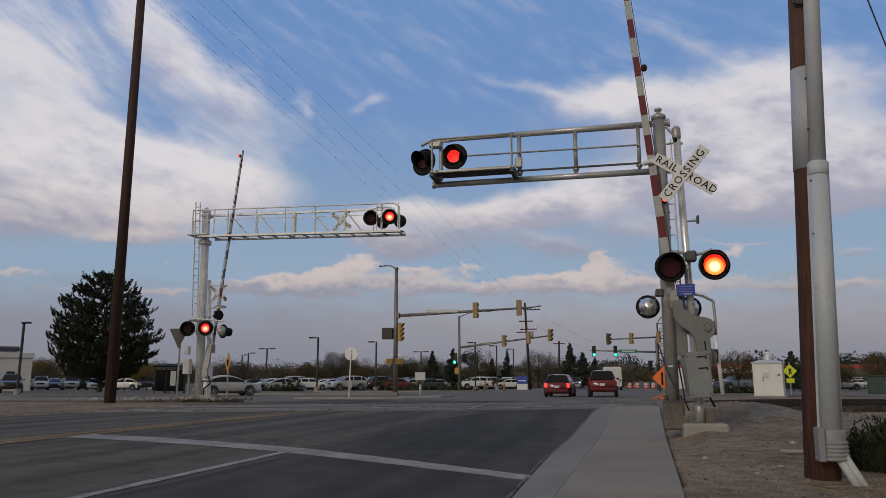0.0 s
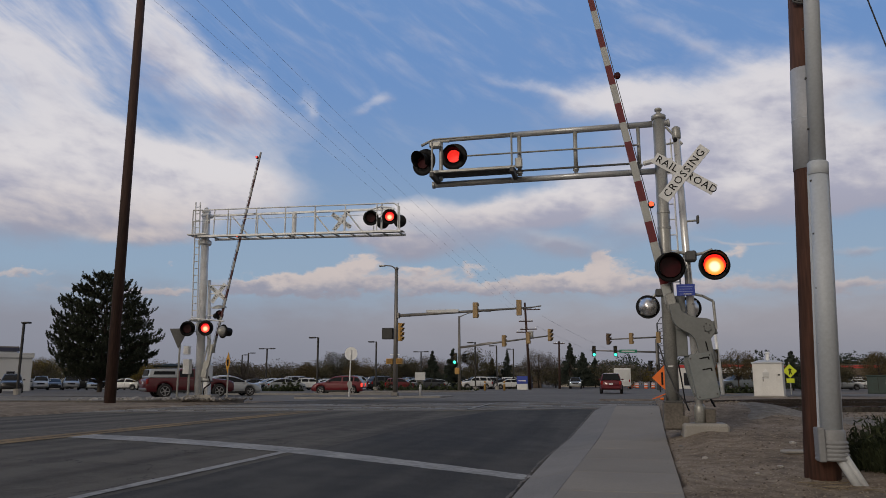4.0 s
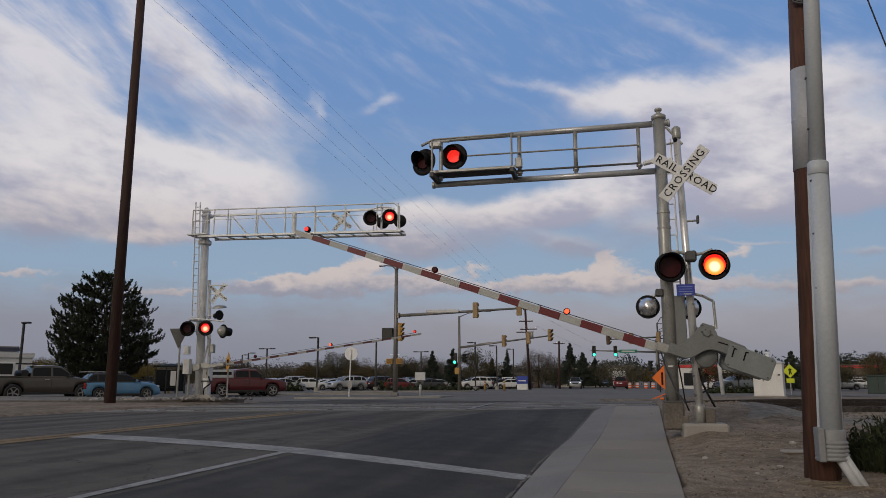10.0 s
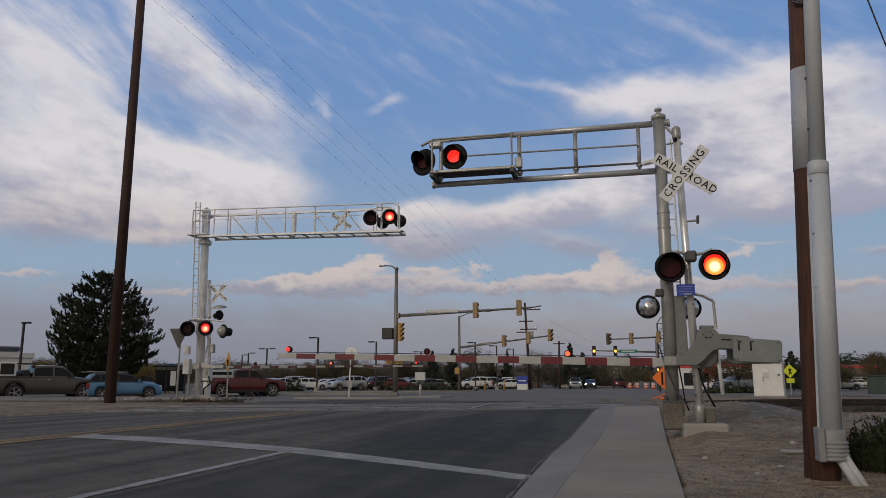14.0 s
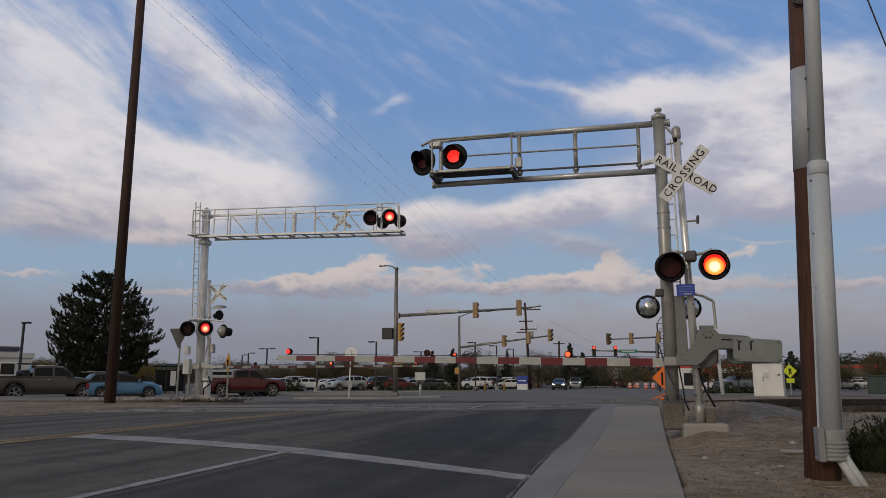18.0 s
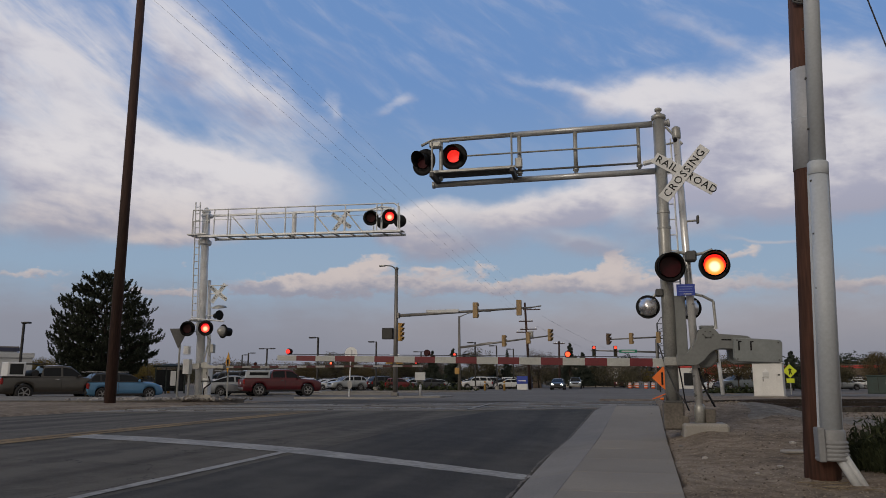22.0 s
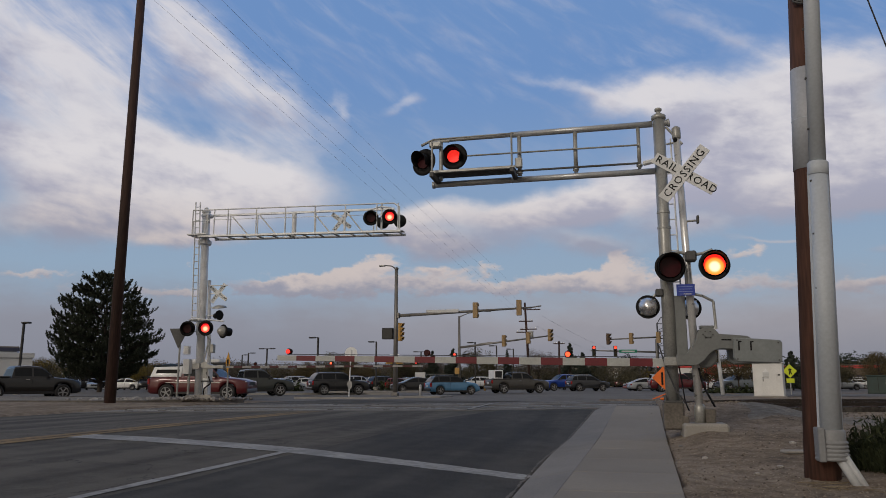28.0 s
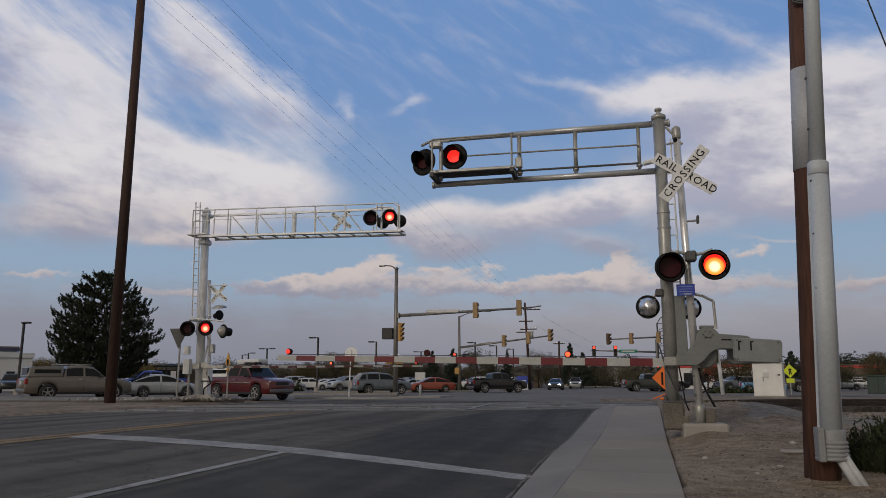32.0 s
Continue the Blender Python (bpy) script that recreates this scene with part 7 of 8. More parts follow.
def hedge(x0, y0, x1, y1, h, w, seed, label):
    rs = np.random.RandomState(seed)
    n = int(260 * math.hypot(x1 - x0, y1 - y0) / 4)
    u = rs.uniform(0, 1, n)
    pts = np.stack([x0 + (x1 - x0) * u + rs.normal(size=n) * w * 0.3, y0 + (y1 - y0) * u + rs.normal(size=n) * w * 0.3,
                    GZ + np.abs(rs.normal(size=n)) * h * 0.4 * (0.8 + 0.3 * np.sin(u * 17 + seed))], axis=1)
    v, f = tufts(rs, pts, 0.3, 1.4)
    return tagged(raw("hedge", v, f, HEDGE, None, label), label, "hedge", "low hedges", "stuff")


hedge(-27, 84, -17, 88, 1.1, 1.4, 1, "low clipped dark green hedge")
hedge(-40, 78, -35, 79, 0.7, 1.0, 2, "low clipped dark green hedge")
hedge(8.2, 72, 13.5, 74, 0.8, 1.2, 3, "low dark shrubs beside the pavement")
hedge(-36, 76, -34.5, 78, 1.4, 0.9, 4, "round dark shrub in the car park")

# leafy clump in front of the pole
rs = np.random.RandomState(8)
v, f = [], []
for i in range(3200):
    a, q = rs.uniform(0, 6.283), rs.uniform(0, 0.62) ** 0.8
    b = np.array([3.25 + math.cos(a) * q * 0.95, 10.1 + math.sin(a) * q * 0.9, 0.24])
    ln = rs.uniform(0.2, 0.72) * (1.05 - q * 0.6)
    d = np.array([math.cos(a) * q * 0.9 + rs.normal() * 0.35, math.sin(a) * q * 0.9 + rs.normal() * 0.35, 1.0])
    d = d / np.linalg.norm(d) * ln
    s = np.array([rs.normal(), rs.normal(), 0.0])
    s = s / (np.linalg.norm(s) + 1e-6) * 0.008
    k = len(v)
    mid = b + d * 0.55
    tip = b + d + np.array([d[0], d[1], -0.12 * ln]) * 0.35
    v += [(b - s).tolist(), (b + s).tolist(), (mid + s).tolist(), (mid - s).tolist(), tip.tolist()]
    f += [(k, k + 1, k + 2, k + 3), (k + 3, k + 2, k + 4)]
bush = thing("shrub", (0, 0, 0), label="dark green grassy shrub growing on the dirt verge", category="shrub")
raw("foliage", v, f, GRASSY, bush)
q = rs.normal(size=(5200, 3))
q = q / np.linalg.norm(q, axis=1)[:, None] * rs.uniform(0.1, 1, (5200, 1)) ** 0.4
lump = 1 + 0.22 * np.sin(q[:, 0:1] * 5 + 1) * np.cos(q[:, 1:2] * 6)
q = np.abs(q * np.array([1, 1, 1])) * np.sign(q) * lump * np.array([0.62, 0.55, 0.6]) + np.array([3.3, 10.1, 0.38])
q = q[q[:, 2] > 0.24]
v2, f2 = tufts(rs, q, 0.03, 3.6, 0.9)
raw("foliage", v2, f2, GRASSY, bush)

# distant hills, with the haze put into their blue-grey base colour
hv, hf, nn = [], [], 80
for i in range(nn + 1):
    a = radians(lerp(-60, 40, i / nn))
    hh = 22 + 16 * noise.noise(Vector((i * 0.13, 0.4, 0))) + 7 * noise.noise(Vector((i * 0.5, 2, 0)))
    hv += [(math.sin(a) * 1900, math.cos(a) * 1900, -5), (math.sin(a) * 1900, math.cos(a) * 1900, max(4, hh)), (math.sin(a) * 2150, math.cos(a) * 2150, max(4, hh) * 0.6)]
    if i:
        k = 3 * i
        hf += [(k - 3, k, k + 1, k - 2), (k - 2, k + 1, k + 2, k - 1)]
HILL = mat("hazed_hillside", (0.22, 0.24, 0.31), 1.0, 0, 0.12, 0.02, 0.004, 0)
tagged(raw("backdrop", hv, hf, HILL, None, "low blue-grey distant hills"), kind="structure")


# ================= verge litter =================
def pebbles(name, n, x0, x1, y0, y1, s0, s1, material, seed, label):
    """Loose stones pressed into the dirt, too many to count."""
    rs = np.random.RandomState(seed)
    base = np.array([(1, 0, 0), (0.3, 0.9, 0), (-0.8, 0.6, 0), (-0.8, -0.6, 0), (0.3, -0.9, 0), (0.1, 0.1, 0.75)])
    fc = [(0, 1, 5), (1, 2, 5), (2, 3, 5), (3, 4, 5), (4, 0, 5)]
    vs, fs = [], []
    for i in range(n):
        y = y0 + (y1 - y0) * rs.uniform() ** 1.3
        x = rs.uniform(x0, x1)
        if x < walk_right(y) + 0.05 and rs.uniform() < 0.96:
            continue
        s = s0 * (s1 / s0) ** (rs.uniform() ** 2.2)
        a = rs.uniform(0, 6.283)
        c, d = math.cos(a), math.sin(a)
        q = base * s * rs.uniform(0.7, 1.3, (6, 3))
        q = np.stack([q[:, 0] * c - q[:, 1] * d, q[:, 0] * d + q[:, 1] * c, q[:, 2]], axis=1)
        z = (ground_z(x, y) if x > walk_right(y) else walk_z(y)) - s * 0.12
        k = len(vs)
        vs += (q + np.array([x, y, z])).tolist()
        fs += [tuple(k + j for j in f) for f in fc]
    return tagged(raw(name, vs, fs, material, None, label), label, "gravel", kind="stuff")


STONE = leaf_mat("mixed_gravel", (0.06, 0.046, 0.034), (0.27, 0.225, 0.18))
pebbles("gravel", 14000, 0.6, 6.5, 6.3, 20, 0.007, 0.026, STONE, 5, "loose pale and brown gravel on the dirt verge")
pebbles("gravel", 9000, 0.6, 5.0, 6.3, 14, 0.004, 0.012, leaf_mat("pale_grit", (0.16, 0.125, 0.09), (0.42, 0.36, 0.29)), 15, "fine pale grit scattered over the dirt verge")
pebbles("gravel", 5000, 2.0, 14.0, 19, 34, 0.03, 0.07, STONE, 6, "coarse grey stones along the track bed")
t = thing("stone_slab", (2.35, 11.1, ground_z(2.35, 11.1) + 0.005), 12, "flat pale broken slab lying in the dirt", "stone")
part("slab", box((0, 0, 0.012), (0.38, 0.2, 0.04), 0.012), CONC, t)
for x, y, s in ((1.12, 10.6, 0.05), (1.55, 9.4, 0.04), (1.9, 9.9, 0.045), (0.95, 12.4, 0.045), (2.5, 12.0, 0.06)):
    ob = new("rock", rock_meshes[int(x * 10) % 5])
    ob.matrix_world = pose(x, y, ground_z(x, y) + s * 0.2, 0, 0, x * 200) @ Matrix.Diagonal((s, s, s, 1))
    tagged(ob, "small dark stone lying on the dirt verge", "rock", "stones on the verge")
tw = random.Random(12)
for k in range(26):
    x, y = tw.uniform(2.0, 3.2), tw.uniform(8.2, 8.9)
    a, ln = tw.uniform(0, 6.28), tw.uniform(0.12, 0.4)
    z = ground_z(x, y) + 0.012
    ob = part("twig", tube((x, y, z), (x + math.cos(a) * ln, y + math.sin(a) * ln * 0.5, ground_z(x + math.cos(a) * ln, y + math.sin(a) * ln * 0.5) + 0.02), 0.006, 0.003, 5), DRY_GRASS)
    tagged(ob, "dry pale twig lying at the pole's foot", "twig", "twigs by the pole")


# ================= vehicles =================
GLASS_CAR = mat("tinted_car_glass", (0.012, 0.014, 0.017), 0.08, 0, 0.1, 4, 0.5, 0.0)
TRIM_BLACK = mat("black_car_trim", (0.015, 0.015, 0.016), 0.55)
CHROME = mat("bright_trim", (0.55, 0.56, 0.57), 0.22, 0.9, 0.06, 20, 3, 0)
RIM = mat("alloy_rim", (0.30, 0.30, 0.31), 0.4, 0.2, 0.1, 20, 6, 0)
TAIL = mat("red_tail_lens", (0.28, 0.012, 0.012), 0.2, 0, 0.1, 20, 3, 0)
TAIL_LIT = glow("lit_tail_lamp", (1.0, 0.06, 0.04), 1.0)
HEAD = mat("clear_lamp_glass", (0.55, 0.56, 0.58), 0.15, 0.2, 0.1, 20, 4, 0)
HEAD_LIT = glow("lit_headlamp", (1.0, 0.95, 0.85), 7.0)
BUMPER = mat("dull_bumper_steel", (0.16, 0.16, 0.165), 0.4, 0.5, 0.1, 20, 4, 0)
PLATE = mat("pale_plate", (0.55, 0.56, 0.58), 0.5)


def paint(name, col, metal=0.3):
    return mat("car_paint_" + name, col, 0.32, metal, 0.06, 3, 0.6, 0.0, coat=0.6)


GLASS_CAR.node_tree.nodes["Principled BSDF"].inputs["Specular IOR Level"].default_value = 0.22
DARK_GLASS.node_tree.nodes["Principled BSDF"].inputs["Specular IOR Level"].default_value = 0.3

P_RED = paint("red", (0.125, 0.007, 0.015), 0.1)
P_DARKRED = paint("dark_red", (0.082, 0.005, 0.010), 0.1)
P_BRIGHTRED = paint("bright_red", (0.13, 0.012, 0.014), 0.1)
P_MAROON = paint("maroon", (0.085, 0.007, 0.011), 0.1)
P_BLUE = paint("sky_blue", (0.09, 0.23, 0.40), 0.2)
P_ROYAL = paint("royal_blue", (0.02, 0.06, 0.33), 0.2)
P_GREY = paint("brown_grey", (0.062, 0.058, 0.053), 0.2)
P_DKGREY = paint("dark_grey", (0.035, 0.037, 0.042), 0.3)
P_BLACK = paint("black", (0.009, 0.009, 0.011), 0.1)
P_GREEN = paint("dark_green_grey", (0.035, 0.04, 0.037), 0.2)
P_SILVER = paint("silver", (0.40, 0.42, 0.44), 0.5)
P_SLATE = paint("slate", (0.14, 0.165, 0.19), 0.4)
P_WHITE = paint("white", (0.66, 0.67, 0.68), 0.0)
P_TAN = paint("tan", (0.15, 0.135, 0.115), 0.2)
P_ORANGE = paint("orange", (0.26, 0.055, 0.03), 0.1)

WHEEL_MESH = {}
WHEELS = {}      # vehicle -> its wheels and their radius


def wheel_meshes(r, w):
    if (r, w) not in WHEEL_MESH:
        tyre = mesh_of("tyre", lathe([(0.02, -w * 0.24), (r * 0.60, -w * 0.28), (r * 0.70, -w / 2), (r * 0.93, -w / 2), (r, -w * 0.32), (r, w * 0.32), (r * 0.93, w / 2), (r * 0.70, w / 2), (r * 0.60, w * 0.28), (0.02, w * 0.24)], 22, Matrix.Rotation(radians(90), 4, "X")), RUBBER, smooth=True)
        bm = bmesh.new()
        for s in (-1, 1):
            rings = [[bm.verts.new((math.cos(2 * math.pi * i / 22) * q * r, s * y * w, math.sin(2 * math.pi * i / 22) * q * r)) for i in range(22)] for q, y in ((0.60, 0.36), (0.62, 0.44), (0.69, 0.45))]
            for a, b in zip(rings, rings[1:]):
                for i in range(22):
                    bm.faces.new((a[i], a[(i + 1) % 22], b[(i + 1) % 22], b[i]))
        for k in range(5):
            a = 2 * math.pi * k / 5
            for s in (-1, 1):
                box((math.sin(a) * r * 0.34, s * w * 0.40, math.cos(a) * r * 0.34), (r * 0.14, w * 0.1, r * 0.62), 0, Matrix.Rotation(a, 4, "Y"), bm)
        lathe([(r * 0.16, -w * 0.48), (r * 0.16, w * 0.48)], 10, Matrix.Rotation(radians(90), 4, "X"), bm)
        rim = mesh_of("rim", bm, RIM)
        WHEEL_MESH[(r, w)] = (tyre, rim)
    return WHEEL_MESH[(r, w)]


KINDS = {
    # length, half width, height, shoulder, bonnet, cabin base front and rear, roof front and rear, wheel radius, wheel places
    "sedan": (4.7, 0.90, 1.47, 0.98, 0.93, 1.28, -2.05, 0.25, -0.85, 0.34, 1.42, -1.32),
    "hatch": (4.3, 0.90, 1.50, 1.02, 0.98, 0.95, -2.06, 0.25, -1.66, 0.34, 1.34, -1.32),
    "suv": (4.75, 0.94, 1.76, 1.18, 1.12, 1.1, -2.28, 0.3, -1.85, 0.39, 1.45, -1.42),
    "pickup": (5.75, 0.98, 1.90, 1.28, 1.22, 1.28, -0.92, 0.66, -0.74, 0.44, 1.82, -1.72),
    "truck": (6.6, 1.12, 2.9, 1.45, 1.4, 2.9, -3.25, 2.4, -3.2, 0.45, 2.1, -2.0),
    "van": (5.2, 0.98, 1.9, 1.15, 1.1, 1.65, -2.5, 0.8, -2.3, 0.36, 1.6, -1.6),
}


def vehicle(kind, col, label, group="", cap=None, rack=False, lit="", cargo=False, box_top=False, category=None, lower=None, roof_col=None):
    L_, w, H, sh, bon, c0, c1, r0, r1, wr, wf, wb = KINDS[kind]
    hl = L_ / 2
    nose = 0.45 if kind in ("pickup", "suv") else 0.9
    t = thing({"pickup": "pickup_truck", "van": "van", "truck": "truck"}.get(kind, "car"), (0, 0, 0), 0, label, category or {"pickup": "pickup truck", "van": "van", "truck": "truck"}.get(kind, "car"), group)
    zb = 0.22 if kind in ("sedan", "hatch") else 0.34

    def under(x):
        """The sill, cut away over each wheel."""
        z = zb + 0.10 * max(0.0, (abs(x) - hl + 0.4) / 0.4) ** 2
        for wx in (wf, wb):
            d = abs(x - wx)
            if d < wr * 1.16:
                z = max(z, wr + math.sqrt((wr * 1.16) ** 2 - d * d) * 0.98)
        return z

    def deck(x):
        """The upper edge: boot, belt line, bonnet and nose."""
        if x > c0:
            u = (x - c0) / (hl - c0)
            return lerp(sh, bon, min(1.0, u * 2.5)) - 0.34 * nose * u ** 5 - 0.05 * u ** 2
        return sh - 0.14 * max(0.0, (-x - hl + 0.22) / 0.22) ** 2

    def girth(x):
        return w * (1 - 0.13 * max(0.0, (abs(x) - hl + 0.6) / 0.6) ** 2.2)

    xs = {-hl, hl, -hl + 0.08, hl - 0.08, -hl + 0.22, hl - 0.22, c0, c0 + 0.3, 0.0}
    for wx in (wf, wb):
        xs |= {wx + wr * 1.16 * math.cos(math.pi * k / 10) for k in range(11)} | {wx - wr * 1.17, wx + wr * 1.17}
    bm = bmesh.new()
    rings = []
    for x in sorted(xs):
        g, lo, hi = girth(x), under(x), deck(x)
        hi = max(hi, lo + 0.06)
        half = [(g * 0.90, lo), (g * 0.985, lerp(lo, hi, 0.10)), (g, lerp(lo, hi, 0.42)), (g * 0.985, lerp(lo, hi, 0.70)), (g * 0.962, hi - 0.06), (g * 0.90, hi - 0.012), (g * 0.45, hi + 0.022)]
        rings.append([bm.verts.new((x, y, z)) for y, z in half] + [bm.verts.new((x, -y, z)) for y, z in reversed(half)])
    for p, q in zip(rings, rings[1:]):
        for i in range(len(p)):
            j = (i + 1) % len(p)
            bm.faces.new((p[i], p[j], q[j], q[i]))
    bm.faces.new(list(reversed(rings[0])))
    bm.faces.new(rings[-1])
    bmesh.ops.recalc_face_normals(bm, faces=bm.faces)
    body = part("body", bm, col, t, "", True)
    part("underbody", box((0, 0, zb + 0.22), (L_ * 0.9, w * 1.5, 0.34), 0.04), TRIM_BLACK, t)
    # cabin: body-coloured frame and pillars, with every pane of glass a part
    wb_, wt = w * 0.945, w * 0.72
    xm = (c0 + c1) / 2 + (0.12 if kind != "pickup" else -0.02)
    posts = [xm] + ([lerp(xm, c1, 0.60)] if kind in ("suv", "hatch", "van") else [])
    half_post = 0.055

    def crest(x):
        if x > r0:
            return lerp(H - 0.05, sh + 0.01, ((x - r0) / (c0 - r0)) ** 1.12)
        if x < r1:
            return lerp(H - 0.05, sh + 0.01, ((r1 - x) / (r1 - c1)) ** 1.25)
        return H - 0.05 + 0.05 * math.sin(math.pi * (x - r1) / (r0 - r1))

    stops = {c1, lerp(c1, r1, 0.35), lerp(c1, r1, 0.7), r1, r0, lerp(r0, c0, 0.3), lerp(r0, c0, 0.65), c0}
    stops |= {lerp(r1, r0, k / 5) for k in range(6)} | {q + d for q in posts for d in (-half_post, half_post)}
    stops = sorted(stops)
    panes, frame_bm = {}, bmesh.new()

    def ring_at(x):
        top = max(crest(x), sh + 0.012)
        u = (top - sh) / (H - sh)
        side = [(wb_, sh - 0.03), (lerp(wb_, wt, 0.12 * u), sh + 0.045 * u), (lerp(wb_, wt, u * 0.84), lerp(sh, top, 0.84)), (lerp(wb_, wt, u), top), (lerp(wb_, wt, u) * 0.9, top + 0.022 * u), (lerp(wb_, wt, u) * 0.45, top + 0.045 * u)]
        return [Vector((x, y, z)) for y, z in side] + [Vector((x, -y, z)) for y, z in reversed(side)]

    count = 0
    for x0, x1 in zip(stops, stops[1:]):
        xc = (x0 + x1) / 2
        post = any(abs(xc - q) < half_post for q in posts)
        if post:
            count += 1
        p, q = ring_at(x0), ring_at(x1)
        for i in range(11):
            key = None
            if i in (1, 9) and not post and c1 + 0.10 < xc < c0 - 0.10:
                key = ("side_window", i, count)
            elif 3 < i < 7 or i in (3, 7):
                if i not in (3, 7) and xc > r0 + 0.03:
                    key = ("windscreen", 0, 0)
                elif i not in (3, 7) and xc < r1 - 0.03:
                    key = ("rear_window", 0, 0)
            target = frame_bm if key is None else panes.setdefault(key, bmesh.new())
            target.faces.new([target.verts.new(c) for c in (p[i], p[i + 1], q[i + 1], q[i])])
    bmesh.ops.remove_doubles(frame_bm, verts=frame_bm.verts, dist=0.0005)
    bmesh.ops.recalc_face_normals(frame_bm, faces=frame_bm.faces)
    part("cabin", frame_bm, roof_col or col, t, "", True)
    for (nm, _, _), pm in panes.items():
        bmesh.ops.remove_doubles(pm, verts=pm.verts, dist=0.0005)
        bmesh.ops.recalc_face_normals(pm, faces=pm.faces)
        part(nm, pm, GLASS_CAR, t, "dark tinted glass", True)
    if kind == "truck":
        part("cargo_body", box((-0.9, 0, 1.75), (4.7, 2.3, 2.4), 0.04), col, t, "white cargo box")
        part("rear_door", box((-3.27, 0, 1.7), (0.04, 2.0, 2.1), 0.02), SIGN_BACK_PALE, t)
    for s in (-1, 1):
        part("sill", box((0, s * (w - 0.04), zb + 0.06), (L_ * 0.5, 0.1, 0.14), 0.02), TRIM_BLACK, t)
        part("door_handle", box((xm - 0.25, s * (w + 0.005), sh - 0.14), (0.2, 0.03, 0.035), 0.01), CHROME if kind == "pickup" else col, t)
        part("door_seam", box((xm - 0.02, s * (w - 0.001), (sh + zb) / 2 + 0.05), (0.012, 0.012, (sh - zb) * 0.72)), TRIM_BLACK, t)
        part("mirror", box((c0 - 0.25, s * (w + 0.08), sh + 0.06), (0.12, 0.2, 0.15), 0.04), col if kind != "pickup" else TRIM_BLACK, t)
        part("headlight", box((hl - 0.14, s * w * 0.68, bon - 0.24), (0.16, 0.36, 0.17), 0.04, Matrix.Rotation(radians(-s * 14), 4, "Z")), HEAD_LIT if "head" in lit else HEAD, t)
        part("tail_light", box((-hl + 0.06, s * w * 0.83, sh - 0.24), (0.14, 0.22, 0.32 if kind != "sedan" else 0.18), 0.03), TAIL_LIT if "tail" in lit else TAIL, t)
        for x in (wf, wb):
            tm, rm = wheel_meshes(wr, 0.24)
            wh = new("wheel", tm)
            wh.parent = t
            wh.location = (x, s * (w - 0.06), wr)
            WHEELS.setdefault(t.name, []).append((wh, wr))
            rim = new("rim", rm)
            rim.parent = wh
    part("front_bumper", box((hl - 0.04, 0, zb + 0.2), (0.16, w * 1.7, 0.22), 0.05), BUMPER if kind == "pickup" else (lower or col), t)
    part("grille", box((hl - 0.03, 0, bon - 0.3), (0.1, w * 0.95, 0.2), 0.03), TRIM_BLACK, t)
    part("rear_bumper", box((-hl + 0.03, 0, zb + 0.2), (0.16, w * 1.75, 0.2), 0.05), BUMPER if kind == "pickup" else (lower or col), t)
    part("number_plate", box((-hl - 0.012, 0, sh - 0.33), (0.02, 0.34, 0.16)), PLATE, t)
    if kind == "pickup":
        if cap is None:
            part("bed_well", box(((c1 - hl) / 2 - 0.04, 0, sh + 0.012), (hl + c1 - 0.28, w * 1.62, 0.03), 0.005), TRIM_BLACK, t, "open black bed")
            for s in (-1, 1):
                part("bed_rail", box(((c1 - hl) / 2 - 0.02, s * w * 0.88, sh + 0.02), (hl + c1 - 0.1, 0.14, 0.06), 0.015), col, t)
            part("tailgate", box((-hl + 0.07, 0, sh - 0.25), (0.06, w * 1.7, 0.5), 0.015), col, t)
        else:
            x0, x1 = -hl + 0.1, c1 - 0.02
            cp = bmesh.new()
            a = [cp.verts.new((x, y, z)) for x, y, z in ((x0, w * 0.9, sh), (x0, -w * 0.9, sh), (x1, -w * 0.9, sh), (x1, w * 0.9, sh), (x0 + 0.16, w * 0.74, H - 0.06), (x0 + 0.16, -w * 0.74, H - 0.06), (x1, -w * 0.74, H - 0.02), (x1, w * 0.74, H - 0.02))]
            for q in ((3, 2, 1, 0), (4, 5, 6, 7), (0, 1, 5, 4), (2, 3, 7, 6), (1, 2, 6, 5), (3, 0, 4, 7)):
                cp.faces.new([a[i] for i in q])
            bmesh.ops.recalc_face_normals(cp, faces=cp.faces)
            bmesh.ops.bevel(cp, geom=list(cp.edges), offset=0.04, segments=2, affect="EDGES", profile=0.5)
            cpo = part("bed_cap", cp, cap, t, "bed cap with dark side windows", True)
            for s in (-1, 1):
                part("cap_window", plate([(x0 + 0.3, sh + 0.14), (x1 - 0.15, sh + 0.14), (x1 - 0.15, H - 0.2), (x0 + 0.38, H - 0.2)], -0.02, 0.02), GLASS_CAR, cpo).matrix_basis = Matrix.Translation((0, s * w * 0.825, 0)) @ Matrix.Rotation(0, 4, "X")
            part("cap_window", box((x0 + 0.06, 0, (sh + H) / 2), (0.05, w * 1.2, (H - sh) * 0.6)), GLASS_CAR, cpo)
    if rack:
        for s in (-1, 1):
            part("roof_rail", box(((r0 + r1) / 2 - 0.3, s * wt * 0.85, H + 0.08), (r0 - r1 + 0.4, 0.05, 0.05), 0.01), CHROME, t)
        for x in (r0 - 0.2, (r0 + r1) / 2, r1 + 0.1):
            part("roof_bar", box((x, 0, H + 0.08), (0.05, wt * 2, 0.04), 0.01), TRIM_BLACK, t)
